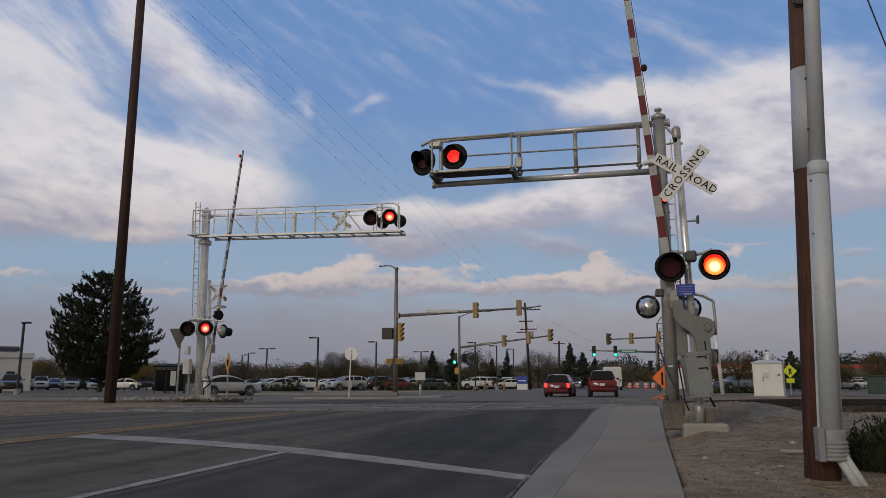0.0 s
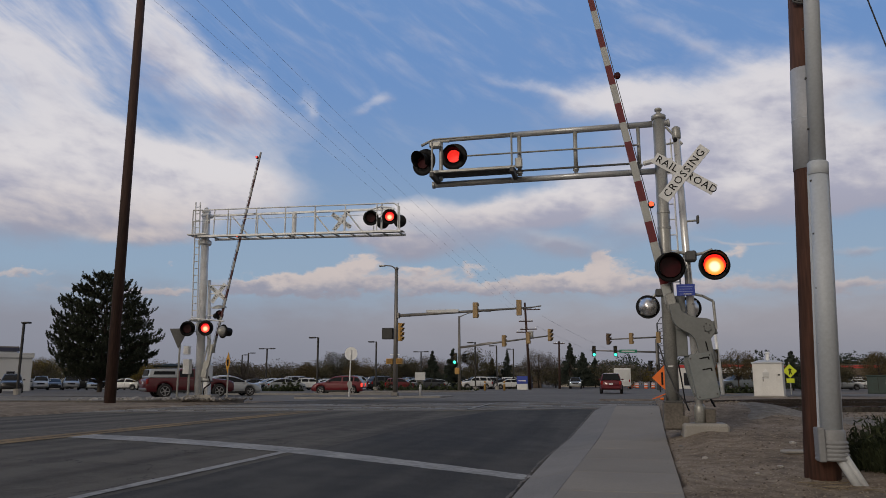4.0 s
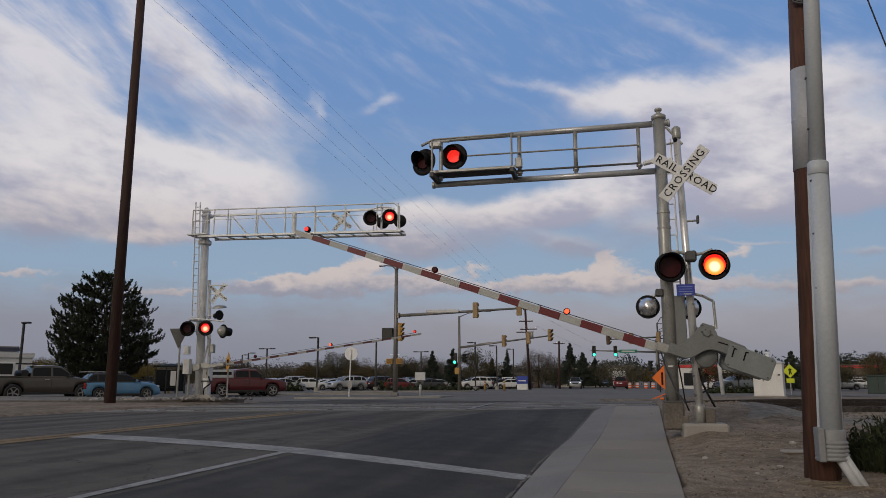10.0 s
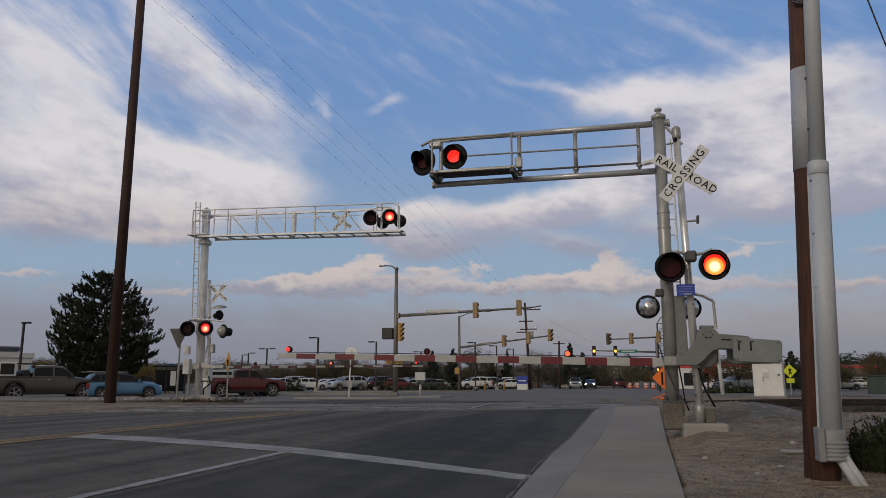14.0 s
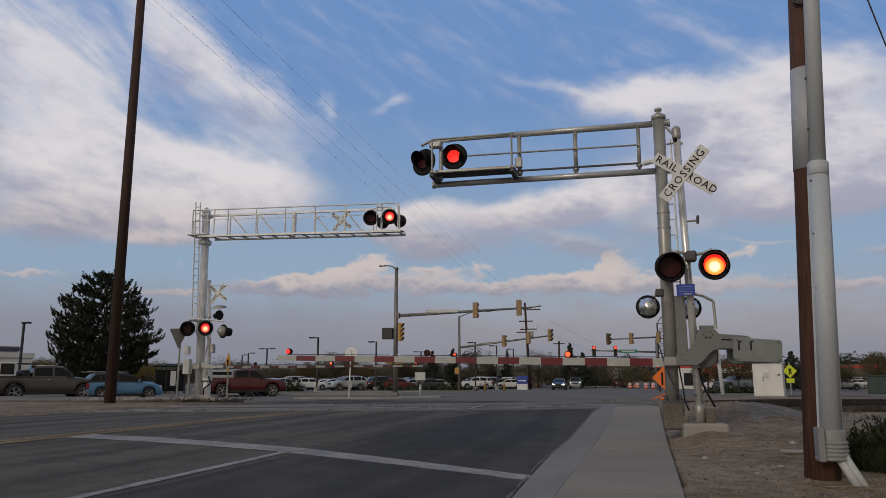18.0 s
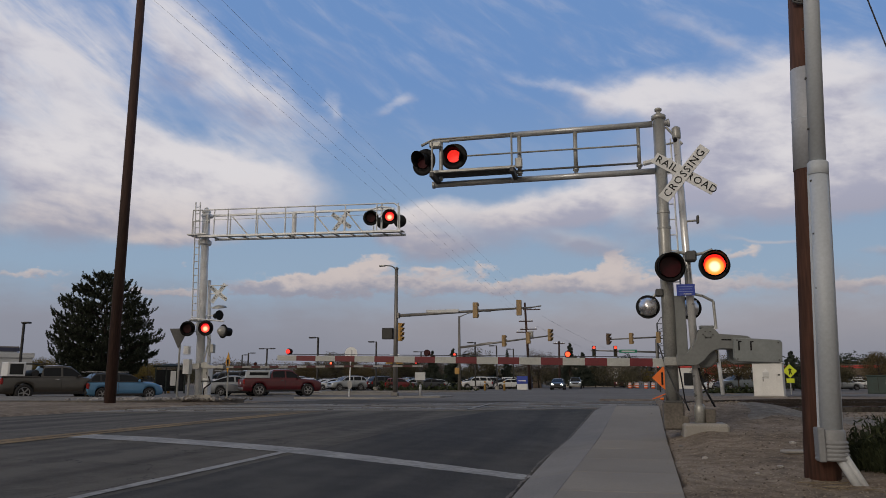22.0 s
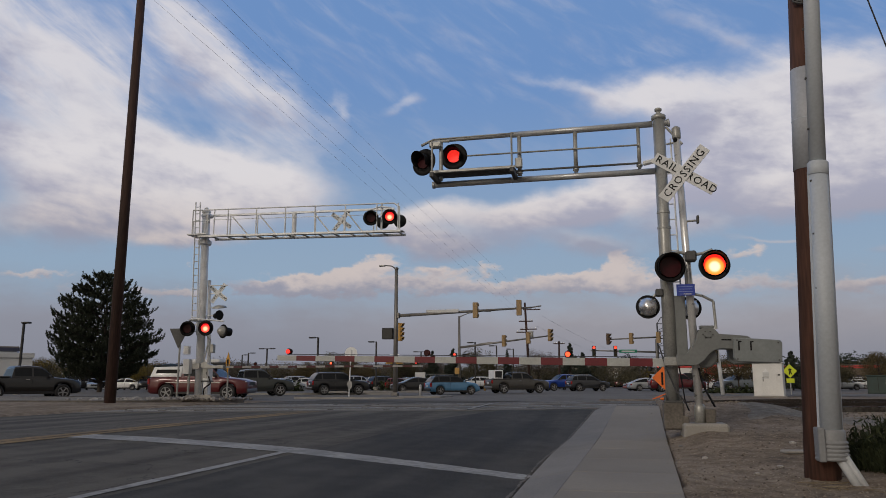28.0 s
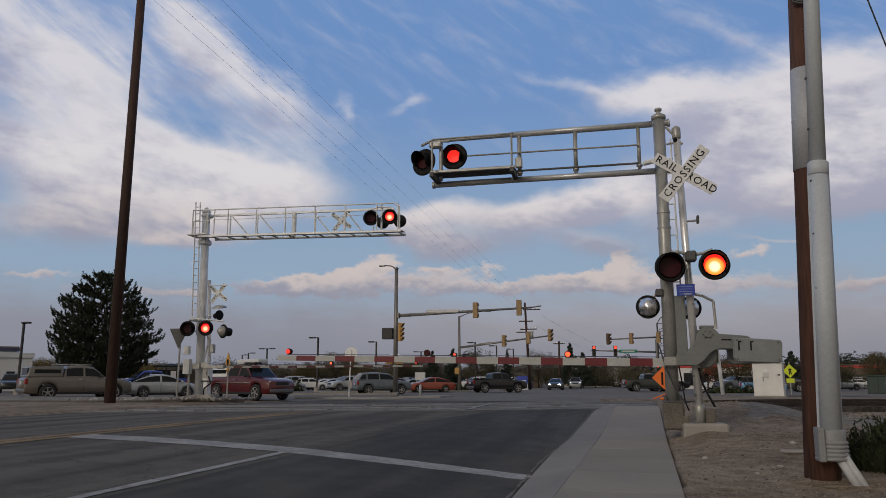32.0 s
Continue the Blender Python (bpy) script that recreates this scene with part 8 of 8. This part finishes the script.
    if box_top:
        part("roof_box", box(((r0 + r1) / 2 + 0.1, 0.1, H + 0.24), (2.0, 0.8, 0.34), 0.14, seg=3), SIGN_BACK_PALE, t, "pale roof cargo box", True)
        part("roof_box", box((r0 + 0.1, -0.4, H + 0.14), (1.4, 0.2, 0.12), 0.04), TRIM_BLACK, t)
        part("side_stripe", box((-0.2, w + 0.004, sh - 0.3), (L_ * 0.55, 0.012, 0.05)), CHROME, t, "pale side stripe")
        part("side_stripe", box((-0.2, -w - 0.004, sh - 0.3), (L_ * 0.55, 0.012, 0.05)), CHROME, t, "pale side stripe")
    if cargo:
        part("bed_cover", tube((c1 - 0.25, -w * 0.8, sh + 0.2), (c1 - 0.25, w * 0.8, sh + 0.2), 0.18, n=12), TRIM_BLACK, t, "rolled black bed cover")
        cb = part("cargo_box", box((-2.1, 0, sh + 0.4), (0.9, 1.3, 0.8), 0.03), WHITE, t, "white open crate in the bed")
        part("crate_opening", box((-2.1, -0.655, sh + 0.42), (0.66, 0.02, 0.58), 0.01), TRIM_BLACK, cb)
        part("crate_shelf", box((-1.35, 0, sh + 0.72), (1.4, 1.2, 0.06), 0.01), TRIM_BLACK, t)
    return t


MOVERS = "moving traffic"
ROUTES = {}
ROUTES["v1"] = [(0, -28.25, 50.72, 46.4), (21.3, -28.25, 50.72, 46.4), (22, -27.94, 51.26, 45.8), (22.5, -26.79, 53.1, 42.9), (23, -24.74, 55.86, 39.4), (23.5, -22.5, 58.78, 38.4), (24, -20.03, 62.11, 37.7), (25, -15.49, 68.3, 35.2), (25.5, -12.67, 72.06, 33.9), (27.5, -0.04, 88.33, 22.6), (28, 3.71, 91.05, 15.9), (29, 11.71, 93.78, 2.2), (30, 19.95, 94.58, -4.1), (32, 38.15, 97.63, -2.5)]
ROUTES["v2"] = [(0, -36.11, 23.99, 58.7), (1, -33, 32.44, 58.7), (1.5, -32.21, 34.58, 57.5), (2, -31.29, 37.1, 56.5), (2.5, -30.4, 39.49, 55.2), (3, -29.49, 41.76, 52.4), (3.5, -28.71, 43.43, 50.3), (4.5, -27.28, 46.18, 47.2), (5.5, -26.34, 47.77, 44.8), (7, -26.01, 48.29, 44), (9, -25.82, 48.58, 43.5), (20.4, -25.82, 48.58, 43.5), (21, -25.65, 48.84, 43.1), (21.5, -25.32, 49.31, 42.2), (22, -24.1, 50.9, 39.4), (22.5, -22.57, 52.72, 38), (23, -20.94, 54.7, 37.4), (23.5, -18.89, 57.25, 36.6), (24, -16.62, 60.1, 35.3), (24.5, -14.49, 62.77, 33.9), (25, -11.52, 66.43, 32.6), (25.5, -8.44, 70.45, 32.7), (27.5, 2.88, 82.11, 16), (28.5, 9.99, 84.66, 3), (32, 34.56, 88.46, -2.4)]
ROUTES["v3"] = [(0, -47.54, -6.35, 59.2), (5, -34.09, 36.59, 59.2), (5.5, -33.36, 38.94, 58.3), (6, -32.44, 41.86, 56.7), (6.5, -31.42, 44.79, 53.6), (7, -30.73, 46.48, 51.9), (8, -29.61, 48.95, 49.6), (9, -28.65, 50.86, 47.2), (10, -28.18, 51.7, 45.9), (21.5, -28.11, 51.83, 45.7), (22, -27.86, 52.24, 45.1), (22.5, -27.3, 53.15, 43.7), (23, -26.53, 54.29, 41.9), (23.5, -25.89, 55.17, 40.6), (24, -25.34, 55.88, 39.8), (24.5, -24.59, 56.85, 39.4), (25, -23.37, 58.46, 39), (25.5, -21.35, 61.17, 38.2), (26.5, -15.23, 69.59, 35.1), (27.5, -7.69, 80.3, 32.9), (28, -3.16, 86.27, 27.9), (29, 6.57, 93.69, 10.4), (30, 15.78, 95.58, -1.1), (32, 35.43, 98.17, -1.8)]
ROUTES["v4"] = [(0, -47.9, -8.37, 56.8), (5, -31.07, 33.36, 56.8), (5.5, -30.66, 34.38, 56.2), (6, -30.33, 35.2, 55.8), (6.5, -30.05, 35.9, 55.4), (7, -29.76, 36.61, 55.1), (7.5, -29.47, 37.32, 54.6), (8, -29.27, 37.83, 54.3), (8.5, -29.11, 38.21, 53.9), (9, -28.98, 38.53, 53.4), (10, -28.79, 38.95, 52.8), (11, -28.74, 39.08, 52.7), (22.5, -28.72, 39.12, 52.6), (23, -28.69, 39.18, 52.5), (23.5, -28.6, 39.37, 52.3), (24, -28.24, 40.15, 51.2), (24.5, -27.75, 41.14, 49.9), (25, -26.77, 42.95, 47.8), (25.5, -25.16, 45.63, 43.8), (26.5, -20.95, 50.79, 37), (27.5, -16.09, 56.51, 34.6), (28, -13.13, 60, 32.8), (28.5, -10.26, 63.36, 31.7), (29, -7.15, 67.28, 31.3), (29.5, -4.06, 70.99, 27.9), (30, -0.57, 74.41, 22), (30.5, 2.96, 76.8, 14.9), (31, 6.56, 78.34, 7), (32, 14.19, 79.69, -1.5)]
ROUTES["v5"] = [(0, -53.05, -21.82, 58.3), (6.5, -32.43, 32.93, 58.3), (7, -32.02, 33.99, 57.6), (7.5, -31.82, 34.55, 57.4), (8, -31.62, 35.05, 56.9), (9, -31.43, 35.58, 56.8), (10, -31.34, 35.81, 56.6), (11, -31.31, 35.9, 56.5), (21.3, -31.31, 35.9, 56.5), (22, -31.14, 36.35, 56.5), (22.5, -30.81, 37.21, 56), (23, -29.94, 39.5, 54.4), (23.5, -28.91, 41.91, 51.4), (24, -27.37, 44.92, 47.9), (24.5, -25.71, 47.72, 43.7), (25, -23.95, 50.11, 39.4), (25.5, -21.23, 53.33, 37.3), (26.5, -16.85, 58.7, 35.3), (27.5, -11.97, 64.68, 32.5), (28, -8.9, 68.57, 32.5), (28.5, -6.11, 72.25, 30.6), (29, -2.52, 76.4, 26), (29.5, -0.04, 78.7, 21.4), (30, 2.83, 80.67, 15.9), (31, 9.24, 83.05, 3.5), (32, 16.62, 84.02, -2.9)]
ROUTES["v6"] = [(0, -101.51, -166.41, 59.5), (23.5, -33.81, 33.96, 59.5), (24, -33.48, 34.94, 58.9), (24.5, -33.08, 36.12, 58.3), (25, -32.7, 37.26, 57.8), (25.5, -31.93, 39.52, 56.7), (26.5, -29.07, 46.62, 49.5), (27.5, -24.7, 53.64, 39.4), (28, -21.95, 57.1, 38.1), (28.5, -19, 60.96, 36.9), (29, -15.98, 64.96, 35.2), (29.5, -13.01, 68.82, 33.5), (30, -9.67, 73.29, 33.5), (30.5, -6.15, 78.24, 31.1), (31, -2.14, 83.04, 26.2), (31.5, 1.81, 86.47, 18.8), (32, 5.59, 88.64, 11.5)]
ROUTES["v9"] = [(0, -109.16, -182.03, 59.6), (25.2, -33.85, 31.9, 59.6), (25.8, -32.92, 34.55, 58.7), (27, -30.07, 42.4, 52.9), (27.5, -28.22, 46.3, 48.7), (28, -25.97, 50.13, 42.8), (28.5, -23.27, 53.6, 38.3), (29, -19.93, 57.78, 37.1), (29.5, -15.9, 62.98, 35), (30, -12.59, 67.17, 33.1), (30.5, -8.2, 73.03, 32.8), (31, -5.09, 77.15, 29.8), (31.5, -0.63, 81.98, 23.1), (32, 3.58, 84.98, 15.1)]
ROUTES["v8"] = [(0, -110.98, -200.93, 59.6), (27.5, -34.23, 34.37, 59.6), (28, -33.46, 36.74, 58.5), (28.5, -32.62, 39.3, 57.3), (29, -30.84, 44.39, 53.1), (29.5, -28.62, 49.2, 48.1), (30, -25.72, 53.82, 40.7), (30.5, -22.29, 58.24, 38.4), (31, -18.75, 62.98, 36.9), (31.5, -15.25, 67.7, 35), (32, -11.4, 72.82, 33.7)]
ROUTES["v11"] = [(0, -117.31, -209.31, 59.7), (28.5, -33.79, 33.21, 59.7), (29, -32.82, 36.04, 58.2), (29.5, -31.93, 38.65, 56.9), (30, -30.24, 43.23, 52.8), (30.5, -28.55, 46.84, 48.8), (31, -26.16, 50.94, 42.8), (31.5, -22.46, 55.7, 38.2), (32, -19.17, 59.92, 37)]
ROUTES["v13"] = [(0, -126.76, -222.44, 59.7), (30, -33.55, 30.96, 59.7), (30.5, -32.67, 33.35, 58.4), (31, -31.66, 36.09, 57), (31.5, -30.28, 39.84, 54.8), (32, -28.82, 43.21, 50.5)]
ROUTES["v14"] = [(0, -133.14, -232.62, 60.6), (31, -34.09, 28.2, 60.6), (31.5, -32.62, 32.07, 58.5), (32, -30.57, 37.46, 55.7)]
ROUTES["v10"] = [(0, 238.76, 151.12, 198.9), (27, 2.02, 96.31, 198.9), (27.5, -2.05, 92.83, 205.3), (28, -5.85, 88.69, 208.9), (29, -12.74, 80.62, 209.9), (30, -19.65, 73.87, 210.5), (30.5, -23.48, 70.28, 212.3), (31, -27.79, 65.94, 216), (31.5, -32.8, 60.16, 221.7), (32, -36.95, 53.68, 232.5)]
ROUTES["v12"] = [(0, 231.63, 147.91, 203.4), (26.5, -0.72, 94.12, 203.4), (27.5, -12.63, 80.73, 209.9), (28, -20.04, 73.51, 210.6), (28.5, -26.79, 66.99, 215.1), (29, -32.96, 59.95, 221.9), (29.5, -37.44, 52.4, 235.3), (30, -39.22, 43.8, 241.7), (30.5, -41.33, 38.12, 234.3), (32, -49.21, 27.16, 234.3)]
ROUTES["v15"] = [(0, 248.75, 150.3, 196.3), (28, 3.28, 93.29, 196.3), (30, -7.92, 82.7, 209.5), (31, -13.11, 76.94, 209), (32, -18.02, 72.32, 209.7)]
ROUTES["v16"] = [(0, -3.88, 53.87, 88), (0.5, -4, 53.84, 92), (1, -4.51, 53.72, 112), (1.5, -5.72, 54.56, 140), (2, -7.47, 55.31, 158), (2.5, -9.63, 56.02, 165), (3, -12.81, 57.87, 172), (3.5, -17.14, 59.69, 178), (4.5, -28.51, 58.56, 200), (5.5, -35.24, 54.05, 212), (6, -36.05, 51.17, 214), (7, -37.55, 43.97, 218), (8, -39.93, 37.99, 222), (32, -129.93, -42.01, 222)]
ROUTES["v17"] = [(0, -0.89, 53.49, 90), (2, -0.86, 56.84, 90), (3, -0.62, 62.07, 90), (5.5, -0.16, 80.42, 90), (7, 0.35, 91.24, 90), (9, 0.71, 105.32, 90), (12, 0.58, 124.37, 90), (16, 0.55, 136.77, 90), (32, 0.69, 170.92, 90)]
ROUTES["v18"] = [(0, -0.4, 101.17, 90), (2, 0.41, 105.25, 90), (5.5, 1.05, 117.06, 90), (9, 0.63, 134.12, 90), (14, 0.71, 148.67, 90), (32, 0.8, 166.78, 90)]
ROUTES["v20"] = [(0, -1.81, 164.17, -90), (8, -1.75, 158.45, -90), (10, -2.22, 151.29, -90), (12, -3.18, 135.91, -90), (14, -4.05, 123.3, -90), (16.5, -6.81, 109.55, -90), (19, -7.73, 103.36, -90), (30, -7.73, 103.36, -90), (32, -7.85, 100.97, -90)]
ROUTES["v7"] = [(0, -142.49, -160.11, 60), (25, -29.99, 31.14, 60), (25.5, -28.61, 32.55, 58), (26.5, -26.73, 35.98, 52), (27.5, -24.16, 37.91, 30), (28, -22.96, 38.46, 8), (28.5, -21.71, 38.75, -10), (29, -20.65, 39, -22), (29.5, -20.46, 39.04, -25), (32, -20.4, 39.06, -25)]

VEHICLE_ROWS = [
    (vehicle("sedan", P_SILVER, "silver saloon car waiting at the junction", MOVERS), ROUTES["v1"]),
    (vehicle("pickup", P_DARKRED, "dark red pickup with a pale bed cap and windows", MOVERS, cap=P_SILVER), ROUTES["v2"]),
    (vehicle("suv", P_DKGREY, "dark grey SUV with roof rails", MOVERS, rack=True), ROUTES["v3"]),
    (vehicle("hatch", P_BLUE, "light blue hatchback with black roof rails and sills", MOVERS, rack=True, lower=TRIM_BLACK, roof_col=TRIM_BLACK), ROUTES["v4"]),
    (vehicle("pickup", P_GREY, "brown-grey crew cab pickup with a white crate", MOVERS, cargo=True), ROUTES["v5"]),
    (vehicle("suv", P_BLACK, "glossy black SUV on the cross street", MOVERS), ROUTES["v6"]),
    (vehicle("pickup", P_MAROON, "maroon pickup with white bed cap and roof box", MOVERS, cap=P_WHITE, box_top=True), ROUTES["v7"]),
    (vehicle("pickup", P_BLACK, "black pickup truck on the cross street", MOVERS), ROUTES["v8"]),
    (vehicle("pickup", P_GREEN, "dark green-grey pickup truck on the cross street", MOVERS), ROUTES["v9"]),
    (vehicle("pickup", P_ROYAL, "royal blue pickup truck on the cross street", MOVERS), ROUTES["v10"]),
    (vehicle("suv", P_SLATE, "slate grey compact SUV on the cross street", MOVERS), ROUTES["v11"]),
    (vehicle("sedan", P_BLACK, "black saloon car on the cross street", MOVERS), ROUTES["v12"]),
    (vehicle("sedan", P_SILVER, "silver saloon car passing the pole", MOVERS), ROUTES["v13"]),
    (vehicle("pickup", P_TAN, "tan pickup with matching cap and roof rack", MOVERS, cap=P_TAN, rack=True), ROUTES["v14"]),
    (vehicle("sedan", P_ORANGE, "orange-red saloon car on the cross street", MOVERS), ROUTES["v15"]),
    (vehicle("hatch", P_RED, "red hatchback turning at the junction", MOVERS, lit="tail"), ROUTES["v16"]),
    (vehicle("suv", P_RED, "red SUV driving away along the road", MOVERS), ROUTES["v17"]),
    (vehicle("truck", P_WHITE, "white box truck driving away along the road", MOVERS), ROUTES["v18"]),
    (vehicle("sedan", P_DKGREY, "dark oncoming car with lit headlamps", MOVERS, lit="head"), ROUTES["v20"]),
]


def parked(ob, x, y, h):
    ob.matrix_world = pose(x, y, GZ + 0.002, 0, 0, h)
    return ob


ROW = "parked cars"
parked(vehicle("suv", P_SILVER, "silver SUV waiting with lit headlamps", ROW, lit="head"), -6.3, 121, -88)
MODELS = [vehicle("sedan", P_SILVER, "parked silver saloon car", ROW), vehicle("suv", P_WHITE, "parked white SUV", ROW), vehicle("sedan", P_DKGREY, "parked dark grey saloon car", ROW),
          vehicle("suv", P_SILVER, "parked silver SUV", ROW), vehicle("hatch", P_BRIGHTRED, "parked red hatchback", ROW), vehicle("hatch", P_WHITE, "parked white hatchback", ROW),
          vehicle("suv", P_BLACK, "parked black SUV", ROW), vehicle("sedan", P_WHITE, "parked white saloon car", ROW), vehicle("pickup", P_SLATE, "parked slate pickup truck", ROW)]
for ob in MODELS:
    lab = ob["label"]
    ob["label"] = lab + (" in the car park row" if len(lab.split()) < 5 else " in the row")
PLACES = [(6, -56.9, 60.9, 313), (1, -72.4, 82.3, 311), (2, -74.5, 87.1, 311), (3, -68.6, 83.2, 310), (0, -65.7, 83.9, 308), (6, -67.6, 88.2, 309), (7, -61.8, 84.8, 192), (6, -59.2, 85.4, 305), (2, -63.9, 89.0, 306), (5, -105.7, 127.3, 40), (2, -50.1, 97.8, 55), (7, -42.9, 87.7, 233), (0, -39.6, 85.1, 42), (3, -40.6, 91.9, 42), (5, -39.1, 92.2, 23), (0, -37.9, 96.4, 221), (3, -32.2, 86.8, 227), (7, -34.0, 97.3, 223), (4, -31.6, 94.0, 227), (6, -29.7, 94.4, 45), (4, -27.9, 94.8, 33), (0, -27.2, 98.9, 218), (2, -25.2, 99.3, 221)]
PLACES += [(1, -19.6, 104.8, 210), (3, -19.0, 109.5, 215), (2, -16.9, 110.0, 214), (7, -15.7, 110.3, 210), (7, -39.2, 127.5, 40), (0, -39.7, 121.0, 45), (6, -53.7, 117.7, 228), (1, -49.5, 118.7, 44), (7, -58.4, 123.1, 51), (6, 15.1, 104.8, 190), (7, 14.7, 112.8, 12), (8, 15.0, 97.8, 193), (2, 23.5, 110.6, 7), (0, 28.0, 104.1, 6), (7, 34.3, 121.8, 191), (0, 30.6, 118.2, 2), (1, 35.9, 122.2, 3), (5, -96.5, 121.5, 38), (3, -85.0, 110.5, 238), (2, -94.0, 102.5, 61), (0, -53.1, 106.6, 43), (6, -44.9, 103.5, 47)]
PLACES += [(7, -41.3, 101.6, 225), (3, -41.5, 108.2, 218), (2, -38.9, 107.8, 44), (0, -38.4, 112.1, 217), (1, -35.1, 107.7, 46), (7, -32.4, 106.4, 221), (3, -32.0, 112.5, 222), (6, -29.4, 111.0, 36), (0, -26.3, 107.8, 213), (7, -22.8, 116.7, 40), (2, -21.5, 119.3, 219), (0, -19.6, 119.7, 210), (1, -16.1, 118.3, 30), (3, -74.5, 107.0, 231), (0, -77.1, 106.4, 57), (7, -72.3, 95.3, 237), (6, -81.0, 100.1, 240), (2, -87.2, 100.8, 243), (0, -82.5, 92.0, 63)]
seen = set()
for k, x, y, h in PLACES:
    if k in seen:
        copy_thing(MODELS[k], pose(x, y, GZ + 0.002, 0, 0, h))
    else:
        seen.add(k)
        parked(MODELS[k], x, y, h)

for k, (a, b) in enumerate(SLABS_TODO):
    slab_mesh("slab", walk_left, walk_right, a, b, walk_z, walk_z, SLAB, pavement)
    if k % 2 == 0:
        slab_mesh("kerb_stone", lambda y: curb_x(y), lambda y: walk_left(y) + 0.0, a, a + 3.0, lambda y: gutter(y) + 0.012, lambda y: walk_z(y) - 0.002, KERB, gut)


# ================= what moves =================
def motions():
    # boom angles: seconds, degrees above level
    near_rows = [(0.0, 84.7), (3.1, 84.7), (3.5, 83.1), (4.1, 77.9), (4.8, 69.0), (5.5, 59.0), (6, 53.5), (7, 43.2), (8, 33.0), (9, 25.7), (10, 18.9), (11, 13.4), (12, 8.0), (13, 3.9), (13.5, 2.4), (14, 1.3), (14.4, 1.0), (32.0, 1.0)]
    far_rows = [(0.0, 83.6), (3.2, 83.6), (3.5, 82.8), (4.1, 77.0), (4.8, 65.5), (5.5, 51.8), (6, 44.9), (7, 31.8), (8, 21.2), (9, 12.6), (10, 7.7), (11, 3.4), (12, 0.8), (13, 0.0), (32.0, 0.0)]
    walk(NEAR_ARM, [(t, NEAR_ARM_M @ pose(0, 0, 0, 0, a, 0)) for t, a in near_rows])
    walk(FAR_ARM, [(t, FAR_ARM_M @ pose(0, 0, 0, 0, -a, 0)) for t, a in far_rows])
    # lenses turn at 0.27 and 0.77 of every second
    for lens, m, phase in FLASHERS:
        a = 0 if phase == 0 else 180
        rows = [(0.0, m @ pose(0, 0, 0, 0, 0, a))]
        for k in range(64):
            t = 0.27 + 0.5 * k
            for i in range(4):
                rows.append((t - 0.05 + i / 30, m @ pose(0, 0, 0, 0, 0, a + 60 * i)))
            a += 180
        rows.append((32.0, m @ pose(0, 0, 0, 0, 0, a)))
        walk(lens, rows)
    # the signals go from green to amber at 12.6 s and to red at 15.8 s
    for lens, m, i in SIGNAL_LENSES:
        on, turns = ((False, (15.8,)), (False, (12.6, 15.8)), (True, (12.6,)))[i]
        a = 0 if on else 180
        rows = [(0.0, m @ pose(0, 0, 0, 0, 0, a))]
        for t in turns:
            for k in range(4):
                rows.append((t + k / 30, m @ pose(0, 0, 0, 0, 0, a + 60 * k)))
            a += 180
        walk(lens, rows + [(32.0, m @ pose(0, 0, 0, 0, 0, a))])
    # the high banks drift faster than the far cumulus
    walk(SKY, [(0.0, pose(0, 0, 0, 0, 0, 0.85)), (32.0, pose(0, 0, 0, 0, 0, -0.85))])
    walk(CLOUDS, [(0.0, pose(0, 0, 0, 0, 0, 1.65)), (32.0, pose(0, 0, 0, 0, 0, -1.65))])
    for ob, rows in VEHICLE_ROWS:
        walk(ob, [(t, pose(x, y, 0.362, 0, 0, h)) for t, x, y, h in rows])
        # wheels roll by the distance gone, but for the long run-up out of sight
        for wheel, r in WHEELS.get(ob.name, []):
            at, turn = wheel.location.copy(), 0.0
            spin = [(rows[0][0], 0.0)]
            for (t0, xa, ya, _), (t1, xb, yb, _) in zip(rows, rows[1:]):
                d = math.hypot(xb - xa, yb - ya)
                if d > 40 or d < 0.02:
                    spin.append((t1, turn))
                    continue
                n = max(1, math.ceil(d / r / 1.3))
                for k in range(1, n + 1):
                    turn += d / r / n
                    spin.append((t0 + (t1 - t0) * k / n, turn))
            if rows[-1][0] < 32.0:
                spin.append((32.0, turn))
            walk(wheel, [(t, Matrix.Translation(at) @ Matrix.Rotation(a, 4, "Y")) for t, a in spin])


motions()
